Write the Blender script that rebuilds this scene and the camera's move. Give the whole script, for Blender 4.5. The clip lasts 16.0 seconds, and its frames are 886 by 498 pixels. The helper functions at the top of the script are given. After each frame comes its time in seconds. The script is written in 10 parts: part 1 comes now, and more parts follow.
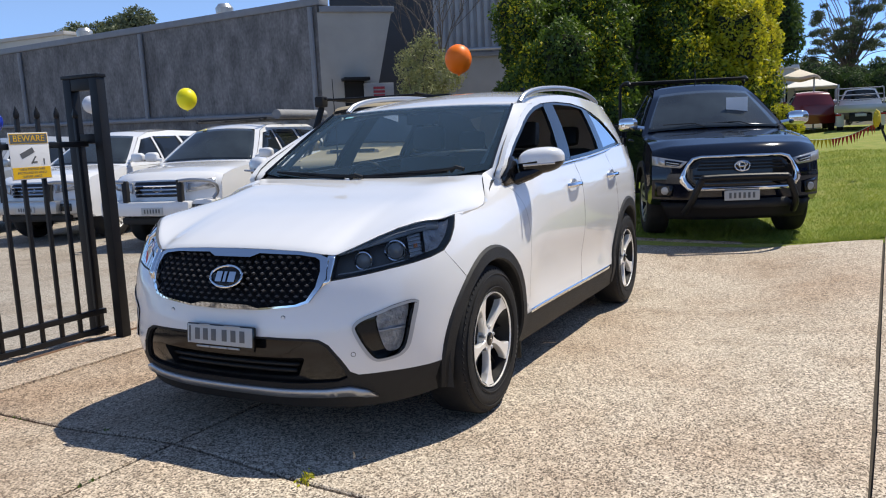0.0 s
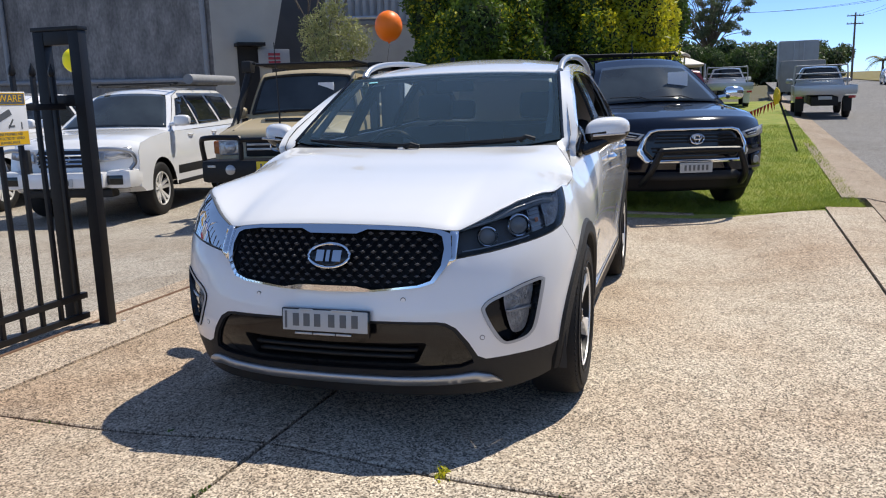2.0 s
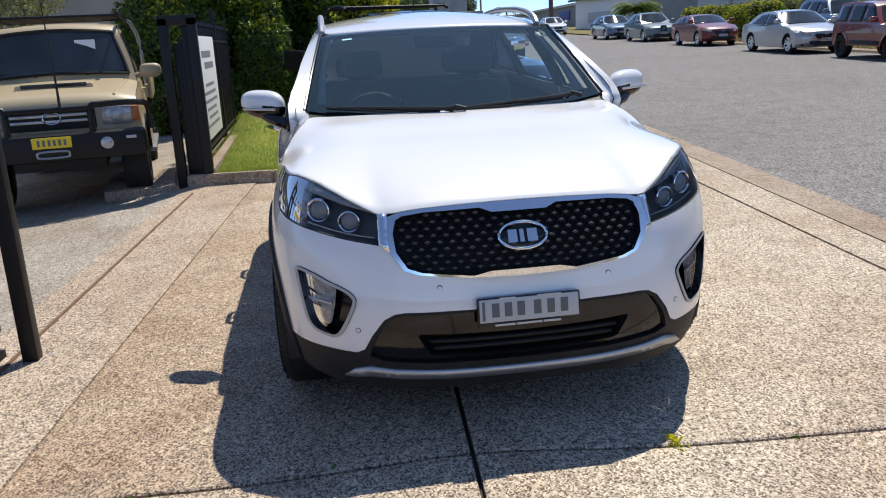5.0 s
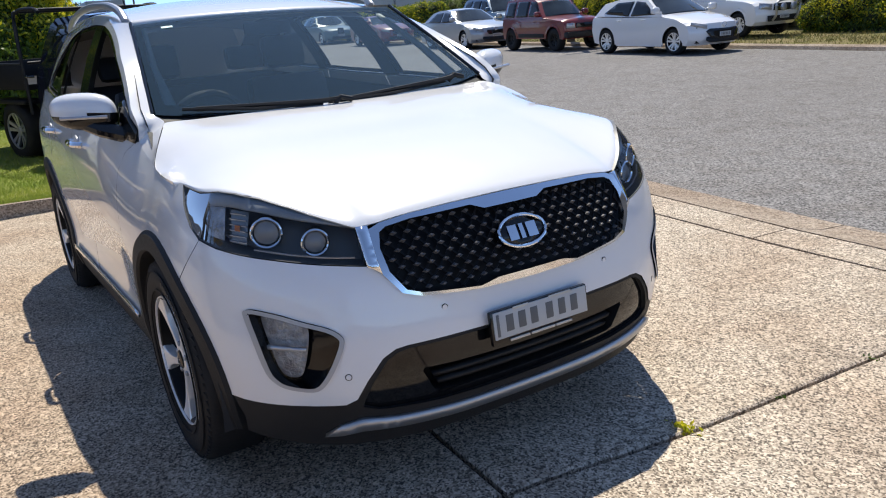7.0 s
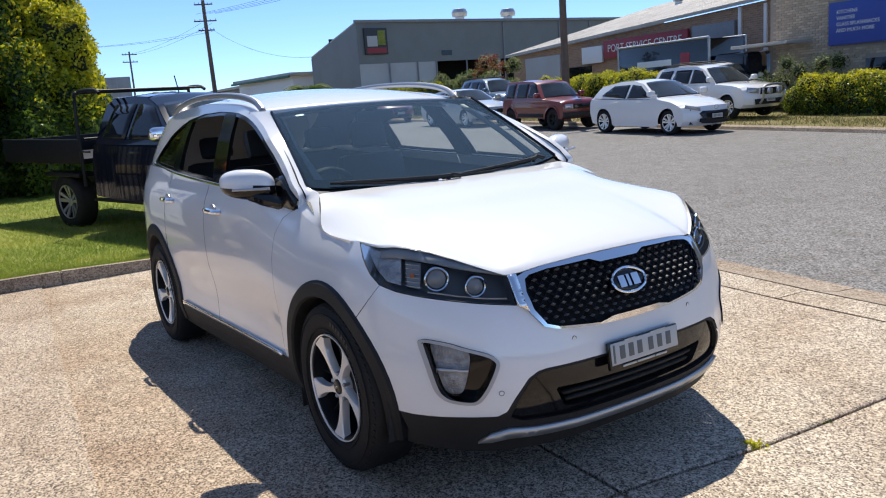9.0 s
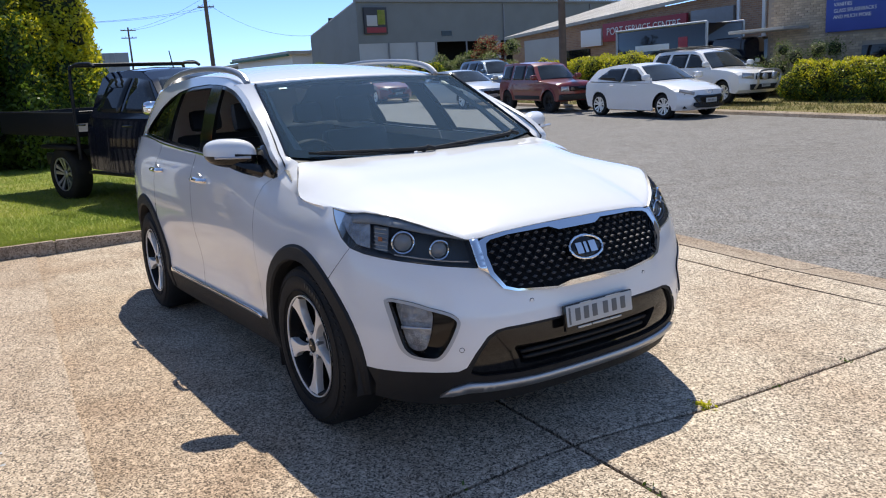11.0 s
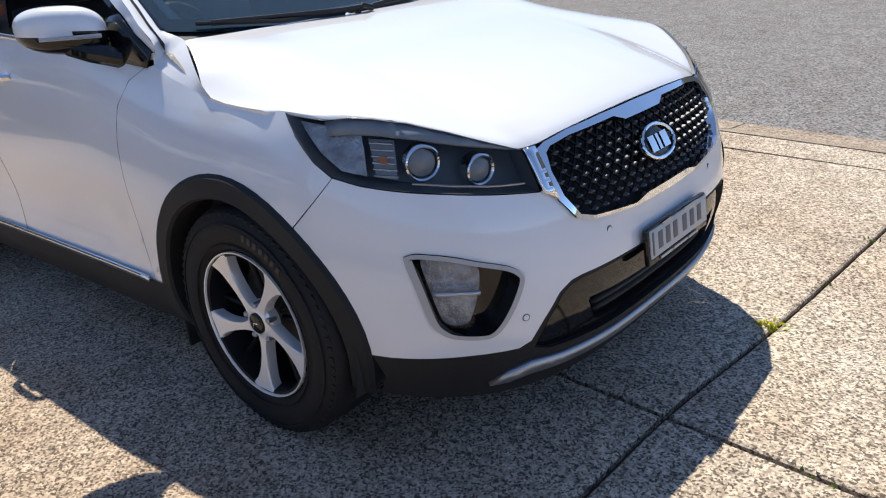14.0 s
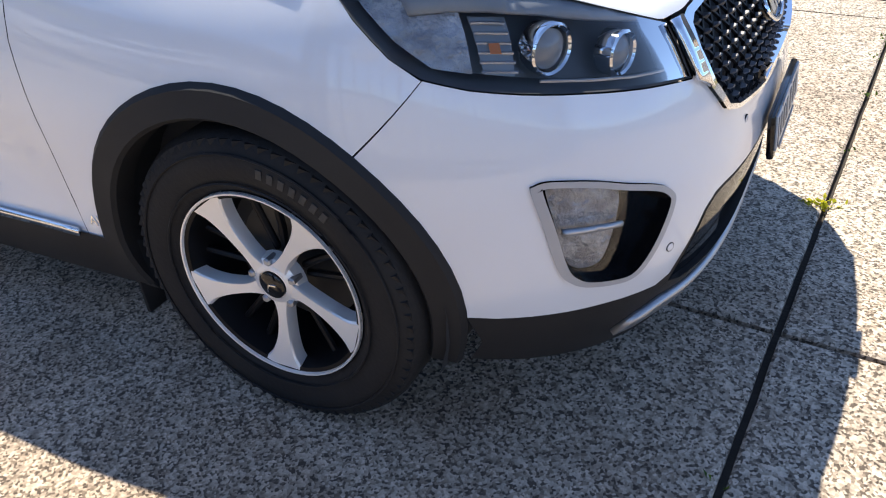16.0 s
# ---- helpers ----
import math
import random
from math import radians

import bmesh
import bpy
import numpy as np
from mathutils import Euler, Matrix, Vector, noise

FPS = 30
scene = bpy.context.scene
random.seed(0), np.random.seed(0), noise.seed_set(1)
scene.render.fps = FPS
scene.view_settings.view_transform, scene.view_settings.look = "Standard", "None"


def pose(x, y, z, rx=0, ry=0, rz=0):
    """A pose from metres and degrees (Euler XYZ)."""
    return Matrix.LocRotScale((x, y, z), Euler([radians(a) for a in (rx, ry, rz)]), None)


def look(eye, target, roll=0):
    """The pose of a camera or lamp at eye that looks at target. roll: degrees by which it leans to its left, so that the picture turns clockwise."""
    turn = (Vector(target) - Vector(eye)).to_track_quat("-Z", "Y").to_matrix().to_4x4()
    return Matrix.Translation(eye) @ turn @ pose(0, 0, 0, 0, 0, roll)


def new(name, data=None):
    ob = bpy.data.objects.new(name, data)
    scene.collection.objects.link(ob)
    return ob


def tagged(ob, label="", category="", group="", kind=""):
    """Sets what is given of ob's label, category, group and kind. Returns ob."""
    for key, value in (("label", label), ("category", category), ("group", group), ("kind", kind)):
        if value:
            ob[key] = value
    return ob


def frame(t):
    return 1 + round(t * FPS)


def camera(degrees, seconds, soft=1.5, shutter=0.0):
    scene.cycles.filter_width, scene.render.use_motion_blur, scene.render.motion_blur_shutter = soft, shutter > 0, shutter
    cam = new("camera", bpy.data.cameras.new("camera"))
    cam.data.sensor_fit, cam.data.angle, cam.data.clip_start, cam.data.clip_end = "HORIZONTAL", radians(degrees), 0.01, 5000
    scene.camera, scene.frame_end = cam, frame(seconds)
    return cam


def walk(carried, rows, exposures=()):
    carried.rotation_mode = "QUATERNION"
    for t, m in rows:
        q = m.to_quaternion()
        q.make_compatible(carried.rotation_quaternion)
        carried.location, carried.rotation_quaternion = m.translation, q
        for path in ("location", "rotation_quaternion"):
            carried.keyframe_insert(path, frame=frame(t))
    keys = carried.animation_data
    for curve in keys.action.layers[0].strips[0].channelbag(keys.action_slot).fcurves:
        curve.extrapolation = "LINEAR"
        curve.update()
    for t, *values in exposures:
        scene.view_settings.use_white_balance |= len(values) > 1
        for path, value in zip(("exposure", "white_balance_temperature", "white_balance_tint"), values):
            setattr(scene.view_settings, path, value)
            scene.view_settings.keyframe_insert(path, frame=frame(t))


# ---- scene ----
cam = camera(58.6, 16.0, soft=1.1)
PATH = [
    (0, (3.573, 2.347, 1.387), (1.782, 1.505, 1.095), -2.6),
    (0.5, (3.73, 2.113, 1.39), (1.913, 1.331, 1.098), -2.3),
    (1, (3.687, 1.85, 1.381), (1.842, 1.141, 1.076), -2.1),
    (1.5, (3.643, 1.592, 1.394), (1.772, 0.972, 1.058), -1.8),
    (2, (3.726, 1.251, 1.4), (1.831, 0.732, 1.027), -1.6),
    (2.5, (3.734, 0.969, 1.393), (1.813, 0.583, 0.99), -1.4),
    (3, (3.643, 0.657, 1.405), (1.704, 0.412, 0.981), -1.4),
    (3.5, (3.694, 0.289, 1.417), (1.748, 0.172, 0.968), -1.5),
    (3.7, (3.728, 0.135, 1.452), (1.782, 0.069, 0.992), -1.6),
    (6, (3.202, -1.158, 1.501), (1.406, -0.468, 0.954), -4.0),
    (6.5, (2.987, -1.272, 1.47), (1.285, -0.381, 0.913), -4.5),
    (7, (2.707, -1.496, 1.434), (1.082, -0.47, 0.883), -4.8),
    (7.5, (2.671, -1.692, 1.515), (1.082, -0.592, 0.999), -4.8),
    (8, (2.807, -1.949, 1.527), (1.216, -0.825, 1.071), -4.7),
    (8.5, (2.876, -2.156, 1.571), (1.264, -1.044, 1.166), -4.5),
    (9, (2.953, -2.297, 1.544), (1.318, -1.207, 1.171), -4.2),
    (9.5, (3.239, -2.312, 1.525), (1.585, -1.252, 1.149), -4.0),
    (12, (2.974, -2.27, 1.48), (1.406, -1.13, 0.989), -2.2),
    (12.5, (2.68, -2.206, 1.459), (1.167, -1.015, 0.919), -2.2),
    (13, (2.345, -2.177, 1.448), (0.911, -0.916, 0.854), -2.6),
    (13.5, (2.019, -2.157, 1.439), (0.687, -0.827, 0.762), -3.5),
    (14, (1.82, -2.123, 1.444), (0.601, -0.74, 0.669), -4.7),
    (14.5, (1.596, -2.019, 1.421), (0.516, -0.574, 0.557), -5.5),
    (15, (1.407, -1.922, 1.403), (0.461, -0.441, 0.447), -6.2),
    (15.5, (1.154, -1.925, 1.358), (0.348, -0.415, 0.323), -5.7),
    (16, (0.986, -1.975, 1.36), (0.198, -0.508, 0.251), -4.1),
]
EXPOSURES = [(0, 0.02), (3, 0.08), (6, 0.12), (9, 0.21), (12, 0.17), (13.5, 0.2), (14.5, 0.33), (15.2, 0.44), (16, 0.74)]
walk(cam, [(t, look(eye, target, roll)) for t, eye, target, roll in PATH], EXPOSURES)

# ---- light ----
SUN_WAY = Vector((0.55, -0.42, -1.2)).normalized()
scene.view_settings.exposure = 0.0
world = bpy.data.worlds.new("sky")
scene.world = world
world.use_nodes = True
_n = world.node_tree.nodes
_sky = _n.new("ShaderNodeTexSky")
_sky.sky_type = "NISHITA"
_sky.sun_disc = False
_sky.sun_elevation = math.asin(-SUN_WAY.z)
_sky.sun_rotation = math.atan2(-SUN_WAY.x, -SUN_WAY.y)
_sky.air_density, _sky.dust_density, _sky.ozone_density = 0.75, 0.0, 2.5
_sky.altitude = 900
_warm = _n.new("ShaderNodeMix")
_warm.data_type, _warm.blend_type = "RGBA", "MULTIPLY"
_warm.inputs["Factor"].default_value = 1.0
_warm.inputs["B"].default_value = (1.05, 1.0, 1.0, 1.0)
# the brighter low sky keeps a deep clear blue
_bw = _n.new("ShaderNodeRGBToBW")
world.node_tree.links.new(_sky.outputs[0], _bw.inputs[0])
_rng = _n.new("ShaderNodeMapRange")
_rng.inputs["From Min"].default_value, _rng.inputs["From Max"].default_value = 2.4, 4.6
world.node_tree.links.new(_bw.outputs[0], _rng.inputs["Value"])
_deep = _n.new("ShaderNodeMix")
_deep.data_type, _deep.blend_type = "RGBA", "MULTIPLY"
world.node_tree.links.new(_rng.outputs[0], _deep.inputs["Factor"])
world.node_tree.links.new(_sky.outputs[0], _deep.inputs["A"])
_deep.inputs["B"].default_value = (0.56, 0.72, 0.98, 1)
world.node_tree.links.new(_deep.outputs["Result"], _warm.inputs["A"])
world.node_tree.links.new(_warm.outputs["Result"], _n["Background"].inputs[0])
_n["Background"].inputs[1].default_value = 0.172
_sun = bpy.data.lights.new("sun", "SUN")
_sun.energy, _sun.angle, _sun.color = 5.1, radians(0.53), (1.0, 0.935, 0.81)
sun = new("sun", _sun)
sun.matrix_world = look(-SUN_WAY * 60, (0, 0, 0))


# ---- materials ----
def rgb(c):
    return (*c, 1.0)


def mat(name, base, rough=0.5, metal=0.0, second=None, scale=6.0, amount=0.5, fine=0.0, bump=0.0, bump_scale=80.0,
        coat=0.0, each=0.0, spec=0.5, island=0.0):
    """A principled material: base colour mixed with a second one by noise at two scales, fine relief, and variation from piece to piece."""
    m = bpy.data.materials.new(name)
    m.use_nodes = True
    nt = m.node_tree
    p = nt.nodes["Principled BSDF"]
    p.inputs["Roughness"].default_value = rough
    p.inputs["Metallic"].default_value = metal
    p.inputs["Specular IOR Level"].default_value = spec
    p.inputs["Base Color"].default_value = rgb(base)
    if coat:
        p.inputs["Coat Weight"].default_value = coat
        p.inputs["Coat Roughness"].default_value = 0.03
    co = nt.nodes.new("ShaderNodeTexCoord")
    out = None
    if second is not None:
        big = nt.nodes.new("ShaderNodeTexNoise")
        big.inputs["Scale"].default_value = scale
        big.inputs["Detail"].default_value = 6
        nt.links.new(co.outputs["Object"], big.inputs["Vector"])
        ramp = nt.nodes.new("ShaderNodeMapRange")
        ramp.inputs["From Min"].default_value = 0.35
        ramp.inputs["From Max"].default_value = 0.65
        ramp.inputs["To Max"].default_value = amount
        nt.links.new(big.outputs["Fac"], ramp.inputs["Value"])
        mix = nt.nodes.new("ShaderNodeMix")
        mix.data_type = "RGBA"
        mix.inputs["A"].default_value = rgb(base)
        mix.inputs["B"].default_value = rgb(second)
        nt.links.new(ramp.outputs[0], mix.inputs["Factor"])
        out = mix.outputs["Result"]
        if fine:
            sp = nt.nodes.new("ShaderNodeTexNoise")
            sp.inputs["Scale"].default_value = bump_scale
            sp.inputs["Detail"].default_value = 4
            nt.links.new(co.outputs["Object"], sp.inputs["Vector"])
            r2 = nt.nodes.new("ShaderNodeMapRange")
            r2.inputs["From Min"].default_value, r2.inputs["From Max"].default_value = 0.3, 0.7
            r2.inputs["To Min"].default_value, r2.inputs["To Max"].default_value = 1 - fine, 1 + fine
            nt.links.new(sp.outputs["Fac"], r2.inputs["Value"])
            mul = nt.nodes.new("ShaderNodeVectorMath")
            mul.operation = "SCALE"
            nt.links.new(out, mul.inputs[0])
            nt.links.new(r2.outputs[0], mul.inputs["Scale"])
            out = mul.outputs[0]
    if each or island:
        if out is None:
            c = nt.nodes.new("ShaderNodeRGB")
            c.outputs[0].default_value = rgb(base)
            out = c.outputs[0]
        if each:
            rnd = nt.nodes.new("ShaderNodeObjectInfo").outputs["Random"]
        else:
            rnd = nt.nodes.new("ShaderNodeNewGeometry").outputs["Random Per Island"]
        r3 = nt.nodes.new("ShaderNodeMapRange")
        v = each or island
        r3.inputs["To Min"].default_value, r3.inputs["To Max"].default_value = 1 - v, 1 + v
        nt.links.new(rnd, r3.inputs["Value"])
        mul = nt.nodes.new("ShaderNodeVectorMath")
        mul.operation = "SCALE"
        nt.links.new(out, mul.inputs[0])
        nt.links.new(r3.outputs[0], mul.inputs["Scale"])
        out = mul.outputs[0]
    if out is not None:
        nt.links.new(out, p.inputs["Base Color"])
    if bump:
        bn = nt.nodes.new("ShaderNodeTexNoise")
        bn.inputs["Scale"].default_value = bump_scale
        bn.inputs["Detail"].default_value = 5
        nt.links.new(co.outputs["Object"], bn.inputs["Vector"])
        b = nt.nodes.new("ShaderNodeBump")
        b.inputs["Strength"].default_value = bump
        b.inputs["Distance"].default_value = 0.01
        nt.links.new(bn.outputs["Fac"], b.inputs["Height"])
        nt.links.new(b.outputs[0], p.inputs["Normal"])
    return m


def glass(name, tint, rough=0.0, haze=0.0, ior=1.5):
    """Tinted glass: gloss over a see-through tint, with an optional painted haze."""
    m = bpy.data.materials.new(name)
    m.use_nodes = True
    nt = m.node_tree
    nt.nodes.remove(nt.nodes["Principled BSDF"])
    out = nt.nodes["Material Output"]
    tr = nt.nodes.new("ShaderNodeBsdfTransparent")
    tr.inputs[0].default_value = rgb(tint)
    gl = nt.nodes.new("ShaderNodeBsdfGlossy")
    gl.inputs["Roughness"].default_value = rough
    fr = nt.nodes.new("ShaderNodeFresnel")
    fr.inputs["IOR"].default_value = ior
    mx = nt.nodes.new("ShaderNodeMixShader")
    nt.links.new(fr.outputs[0], mx.inputs[0])
    nt.links.new(tr.outputs[0], mx.inputs[1])
    nt.links.new(gl.outputs[0], mx.inputs[2])
    last = mx.outputs[0]
    if haze:
        # blue diffuse share paints sky reflection and sunlit haze onto the pane
        df = nt.nodes.new("ShaderNodeBsdfDiffuse")
        df.inputs[0].default_value = (0.32, 0.55, 0.70, 1)
        m3 = nt.nodes.new("ShaderNodeMixShader")
        m3.inputs[0].default_value = haze
        nt.links.new(last, m3.inputs[1])
        nt.links.new(df.outputs[0], m3.inputs[2])
        last = m3.outputs[0]
    nt.links.new(last, out.inputs[0])
    return m


def speckled(name, base, dark, light, stain, cell=140.0, stain_scale=0.7, stain_amount=0.5, rough=0.9, bump=0.35, patches=0.45, rust=None):
    """Exposed stone chips in a matrix, with broad stains."""
    m = bpy.data.materials.new(name)
    m.use_nodes = True
    nt = m.node_tree
    p = nt.nodes["Principled BSDF"]
    p.inputs["Roughness"].default_value = rough
    p.inputs["Specular IOR Level"].default_value = 0.3
    co = nt.nodes.new("ShaderNodeTexCoord").outputs["Object"]
    vo = nt.nodes.new("ShaderNodeTexVoronoi")
    vo.inputs["Scale"].default_value = cell
    nt.links.new(co, vo.inputs["Vector"])
    sep = nt.nodes.new("ShaderNodeSeparateColor")
    nt.links.new(vo.outputs["Color"], sep.inputs[0])
    ramp = nt.nodes.new("ShaderNodeValToRGB")
    el = ramp.color_ramp.elements
    el[0].position, el[0].color = 0.12, rgb(dark)
    el[1].position, el[1].color = 0.88, rgb(light)
    mid = el.new(0.4)
    mid.color = rgb(base)
    nt.links.new(sep.outputs[0], ramp.inputs[0])
    nz = nt.nodes.new("ShaderNodeTexNoise")
    nz.inputs["Scale"].default_value, nz.inputs["Detail"].default_value = stain_scale, 8
    nt.links.new(co, nz.inputs["Vector"])
    mr = nt.nodes.new("ShaderNodeMapRange")
    mr.inputs["From Min"].default_value, mr.inputs["From Max"].default_value = 0.42, 0.68
    mr.inputs["To Max"].default_value = stain_amount
    nt.links.new(nz.outputs["Fac"], mr.inputs["Value"])
    mix = nt.nodes.new("ShaderNodeMix")
    mix.data_type, mix.blend_type = "RGBA", "MULTIPLY"
    mix.inputs["B"].default_value = rgb(stain)
    nt.links.new(mr.outputs[0], mix.inputs["Factor"])
    nt.links.new(ramp.outputs[0], mix.inputs["A"])
    n2 = nt.nodes.new("ShaderNodeTexNoise")
    n2.inputs["Scale"].default_value, n2.inputs["Detail"].default_value = 42, 8
    nt.links.new(co, n2.inputs["Vector"])
    m2 = nt.nodes.new("ShaderNodeMapRange")
    m2.inputs["From Min"].default_value, m2.inputs["From Max"].default_value = 0.3, 0.7
    m2.inputs["To Min"].default_value, m2.inputs["To Max"].default_value = 0.72, 1.22
    nt.links.new(n2.outputs["Fac"], m2.inputs["Value"])
    mul = nt.nodes.new("ShaderNodeVectorMath")
    mul.operation = "SCALE"
    nt.links.new(mix.outputs["Result"], mul.inputs[0])
    nt.links.new(m2.outputs[0], mul.inputs["Scale"])
    n3 = nt.nodes.new("ShaderNodeTexNoise")
    n3.inputs["Scale"].default_value, n3.inputs["Detail"].default_value = 3.3, 7
    n3.inputs["Roughness"].default_value = 0.65
    nt.links.new(co, n3.inputs["Vector"])
    m4 = nt.nodes.new("ShaderNodeMapRange")
    m4.inputs["From Min"].default_value, m4.inputs["From Max"].default_value = 0.46, 0.66
    m4.inputs["To Max"].default_value = patches
    nt.links.new(n3.outputs["Fac"], m4.inputs["Value"])
    pat = nt.nodes.new("ShaderNodeMix")
    pat.data_type, pat.blend_type = "RGBA", "MULTIPLY"
    pat.inputs["B"].default_value = (0.62, 0.56, 0.50, 1)
    nt.links.new(m4.outputs[0], pat.inputs["Factor"])
    nt.links.new(mul.outputs[0], pat.inputs["A"])
    last = pat.outputs["Result"]
    if rust:
        # an iron-brown stain that spreads from one long side
        xyz = nt.nodes.new("ShaderNodeSeparateXYZ")
        nt.links.new(co, xyz.inputs[0])
        n5 = nt.nodes.new("ShaderNodeTexNoise")
        n5.inputs["Scale"].default_value, n5.inputs["Detail"].default_value = 1.1, 7
        nt.links.new(co, n5.inputs["Vector"])
        add = nt.nodes.new("ShaderNodeMath")
        add.operation = "MULTIPLY_ADD"
        add.inputs[1].default_value = 2.2
        nt.links.new(n5.outputs["Fac"], add.inputs[0])
        nt.links.new(xyz.outputs["Y"], add.inputs[2])
        m5 = nt.nodes.new("ShaderNodeMapRange")
        m5.inputs["From Min"].default_value, m5.inputs["From Max"].default_value = rust + 1.6, rust + 0.2
        m5.inputs["To Max"].default_value = 0.62
        nt.links.new(add.outputs[0], m5.inputs["Value"])
        rst = nt.nodes.new("ShaderNodeMix")
        rst.data_type, rst.blend_type = "RGBA", "MULTIPLY"
        rst.inputs["B"].default_value = (0.66, 0.52, 0.42, 1)
        nt.links.new(m5.outputs[0], rst.inputs["Factor"])
        nt.links.new(last, rst.inputs["A"])
        last = rst.outputs["Result"]
    nt.links.new(last, p.inputs["Base Color"])
    b = nt.nodes.new("ShaderNodeBump")
    b.inputs["Strength"].default_value, b.inputs["Distance"].default_value = bump, 0.004
    nt.links.new(vo.outputs["Distance"], b.inputs["Height"])
    nt.links.new(b.outputs[0], p.inputs["Normal"])
    return m


M_CONC = speckled("exposed_concrete", (0.415, 0.345, 0.265), (0.125, 0.103, 0.082), (0.73, 0.635, 0.51), (0.72, 0.58, 0.48), cell=150, stain_amount=0.6, bump=0.4, rust=-1.0)
M_REDCONC = speckled("iron_stained_concrete", (0.40, 0.315, 0.235), (0.105, 0.085, 0.07), (0.63, 0.52, 0.41), (0.7, 0.62, 0.55), stain_amount=0.6)
M_LOT = speckled("worn_yard_concrete", (0.34, 0.30, 0.25), (0.16, 0.14, 0.12), (0.50, 0.45, 0.38), (0.66, 0.58, 0.50), cell=110)
M_GUTTER = speckled("gutter_concrete", (0.33, 0.26, 0.20), (0.18, 0.14, 0.10), (0.46, 0.39, 0.31), (0.6, 0.5, 0.42), cell=90)
M_ASPH = speckled("grey_asphalt", (0.185, 0.177, 0.172), (0.08, 0.078, 0.077), (0.305, 0.293, 0.285), (0.82, 0.80, 0.78), cell=75, stain_scale=0.35)
M_JOINT = mat("joint_dirt", (0.035, 0.030, 0.024), 0.95, second=(0.07, 0.055, 0.04), scale=14, bump=0.4)
M_SOIL = mat("soil", (0.10, 0.075, 0.045), 0.95, second=(0.09, 0.10, 0.03), scale=3, amount=0.8, bump=0.4, bump_scale=40)
M_TURF = mat("turf", (0.18, 0.235, 0.042), 0.9, second=(0.32, 0.30, 0.09), scale=2.2, amount=0.7, fine=0.45, bump=0.7, bump_scale=160, spec=0.2)
M_DRYTURF = mat("dry_turf", (0.16, 0.15, 0.05), 0.95, second=(0.22, 0.17, 0.09), scale=1.2, amount=0.9, fine=0.4, bump=0.6, bump_scale=120, spec=0.2)
M_BLADE = mat("grass_blades", (0.15, 0.215, 0.038), 0.7, second=(0.26, 0.26, 0.08), scale=2.2, amount=0.8, island=0.35, spec=0.2)
M_WHITE = mat("white_car_paint", (0.785, 0.782, 0.787), 0.25, coat=1.0, spec=0.5)
M_BLACKP = mat("black_car_paint", (0.004, 0.006, 0.014), 0.1, coat=0.6, spec=0.3)
M_REDP = mat("red_car_paint", (0.17, 0.012, 0.012), 0.3, coat=0.8)
M_SILVER = mat("silver_car_paint", (0.42, 0.44, 0.46), 0.3, metal=0.5, coat=1.0)
M_BLUEP = mat("blue_car_paint", (0.10, 0.16, 0.24), 0.3, metal=0.3, coat=1.0)
M_TEALP = mat("grey_green_car_paint", (0.13, 0.18, 0.18), 0.35, coat=0.8)
M_SAND = mat("sand_car_paint", (0.42, 0.34, 0.21), 0.45, coat=0.3)
M_PLASTIC = mat("black_plastic", (0.010, 0.010, 0.011), 0.55, bump=0.15, bump_scale=600, spec=0.35, second=(0.017, 0.017, 0.017), scale=8)
M_CLAD = mat("grey_plastic_cladding", (0.012, 0.012, 0.013), 0.6, bump=0.2, bump_scale=700, spec=0.35, second=(0.022, 0.021, 0.020), scale=5, amount=0.6)
M_GLOSSB = mat("gloss_black", (0.006, 0.006, 0.007), 0.08)
M_RUBBER = mat("tyre_rubber", (0.010, 0.010, 0.011), 0.7, spec=0.3, second=(0.022, 0.020, 0.018), scale=7, amount=0.6, bump=0.2, bump_scale=90)
M_CHROME = mat("chrome", (0.82, 0.83, 0.85), 0.06, metal=1.0)
M_ALLOY = mat("machined_alloy", (0.88, 0.86, 0.83), 0.32, metal=0.4)
M_DARKALLOY = mat("dark_alloy", (0.004, 0.004, 0.005), 0.42, spec=0.22)
M_SATIN = mat("satin_silver", (0.42, 0.43, 0.45), 0.35, metal=0.8)
M_STEELBLK = mat("black_powder_coat", (0.006, 0.006, 0.008), 0.45, second=(0.011, 0.011, 0.011), scale=20, spec=0.3)
M_LAMPDIM = mat("dull_lamp_glass", (0.40, 0.41, 0.43), 0.12, metal=0.5, bump=0.6, bump_scale=30)
M_GLASS = glass("windscreen_glass", (0.74, 0.82, 0.82), rough=0.0, haze=0.05, ior=1.6)
M_TINT = glass("tinted_side_glass", (0.13, 0.14, 0.15))
M_DARKGLASS = mat("dark_window_glass", (0.010, 0.012, 0.014), 0.03, spec=0.45)
M_SCREEN = mat("parked_car_windscreen", (0.040, 0.050, 0.056), 0.05, spec=0.5, coat=0.15, second=(0.018, 0.021, 0.024), scale=1.6, amount=0.8)
M_LENS = glass("lamp_lens", (0.93, 0.94, 0.95), ior=1.28)
M_AMBER = mat("amber_lens", (0.42, 0.13, 0.03), 0.15)
M_REDLENS = mat("red_lens", (0.35, 0.01, 0.01), 0.12)
M_LAMPIN = mat("lamp_reflector", (0.52, 0.53, 0.55), 0.22, metal=0.55, bump=0.10, bump_scale=40)
M_FACET = mat("faceted_lamp_reflector", (0.42, 0.43, 0.45), 0.25, metal=0.45, bump=1.0, bump_scale=55, second=(0.20, 0.20, 0.21), scale=28, amount=0.9)
M_GUIDE = mat("frosted_light_guide", (0.26, 0.27, 0.28), 0.3, second=(0.18, 0.19, 0.20), scale=14, amount=0.6)
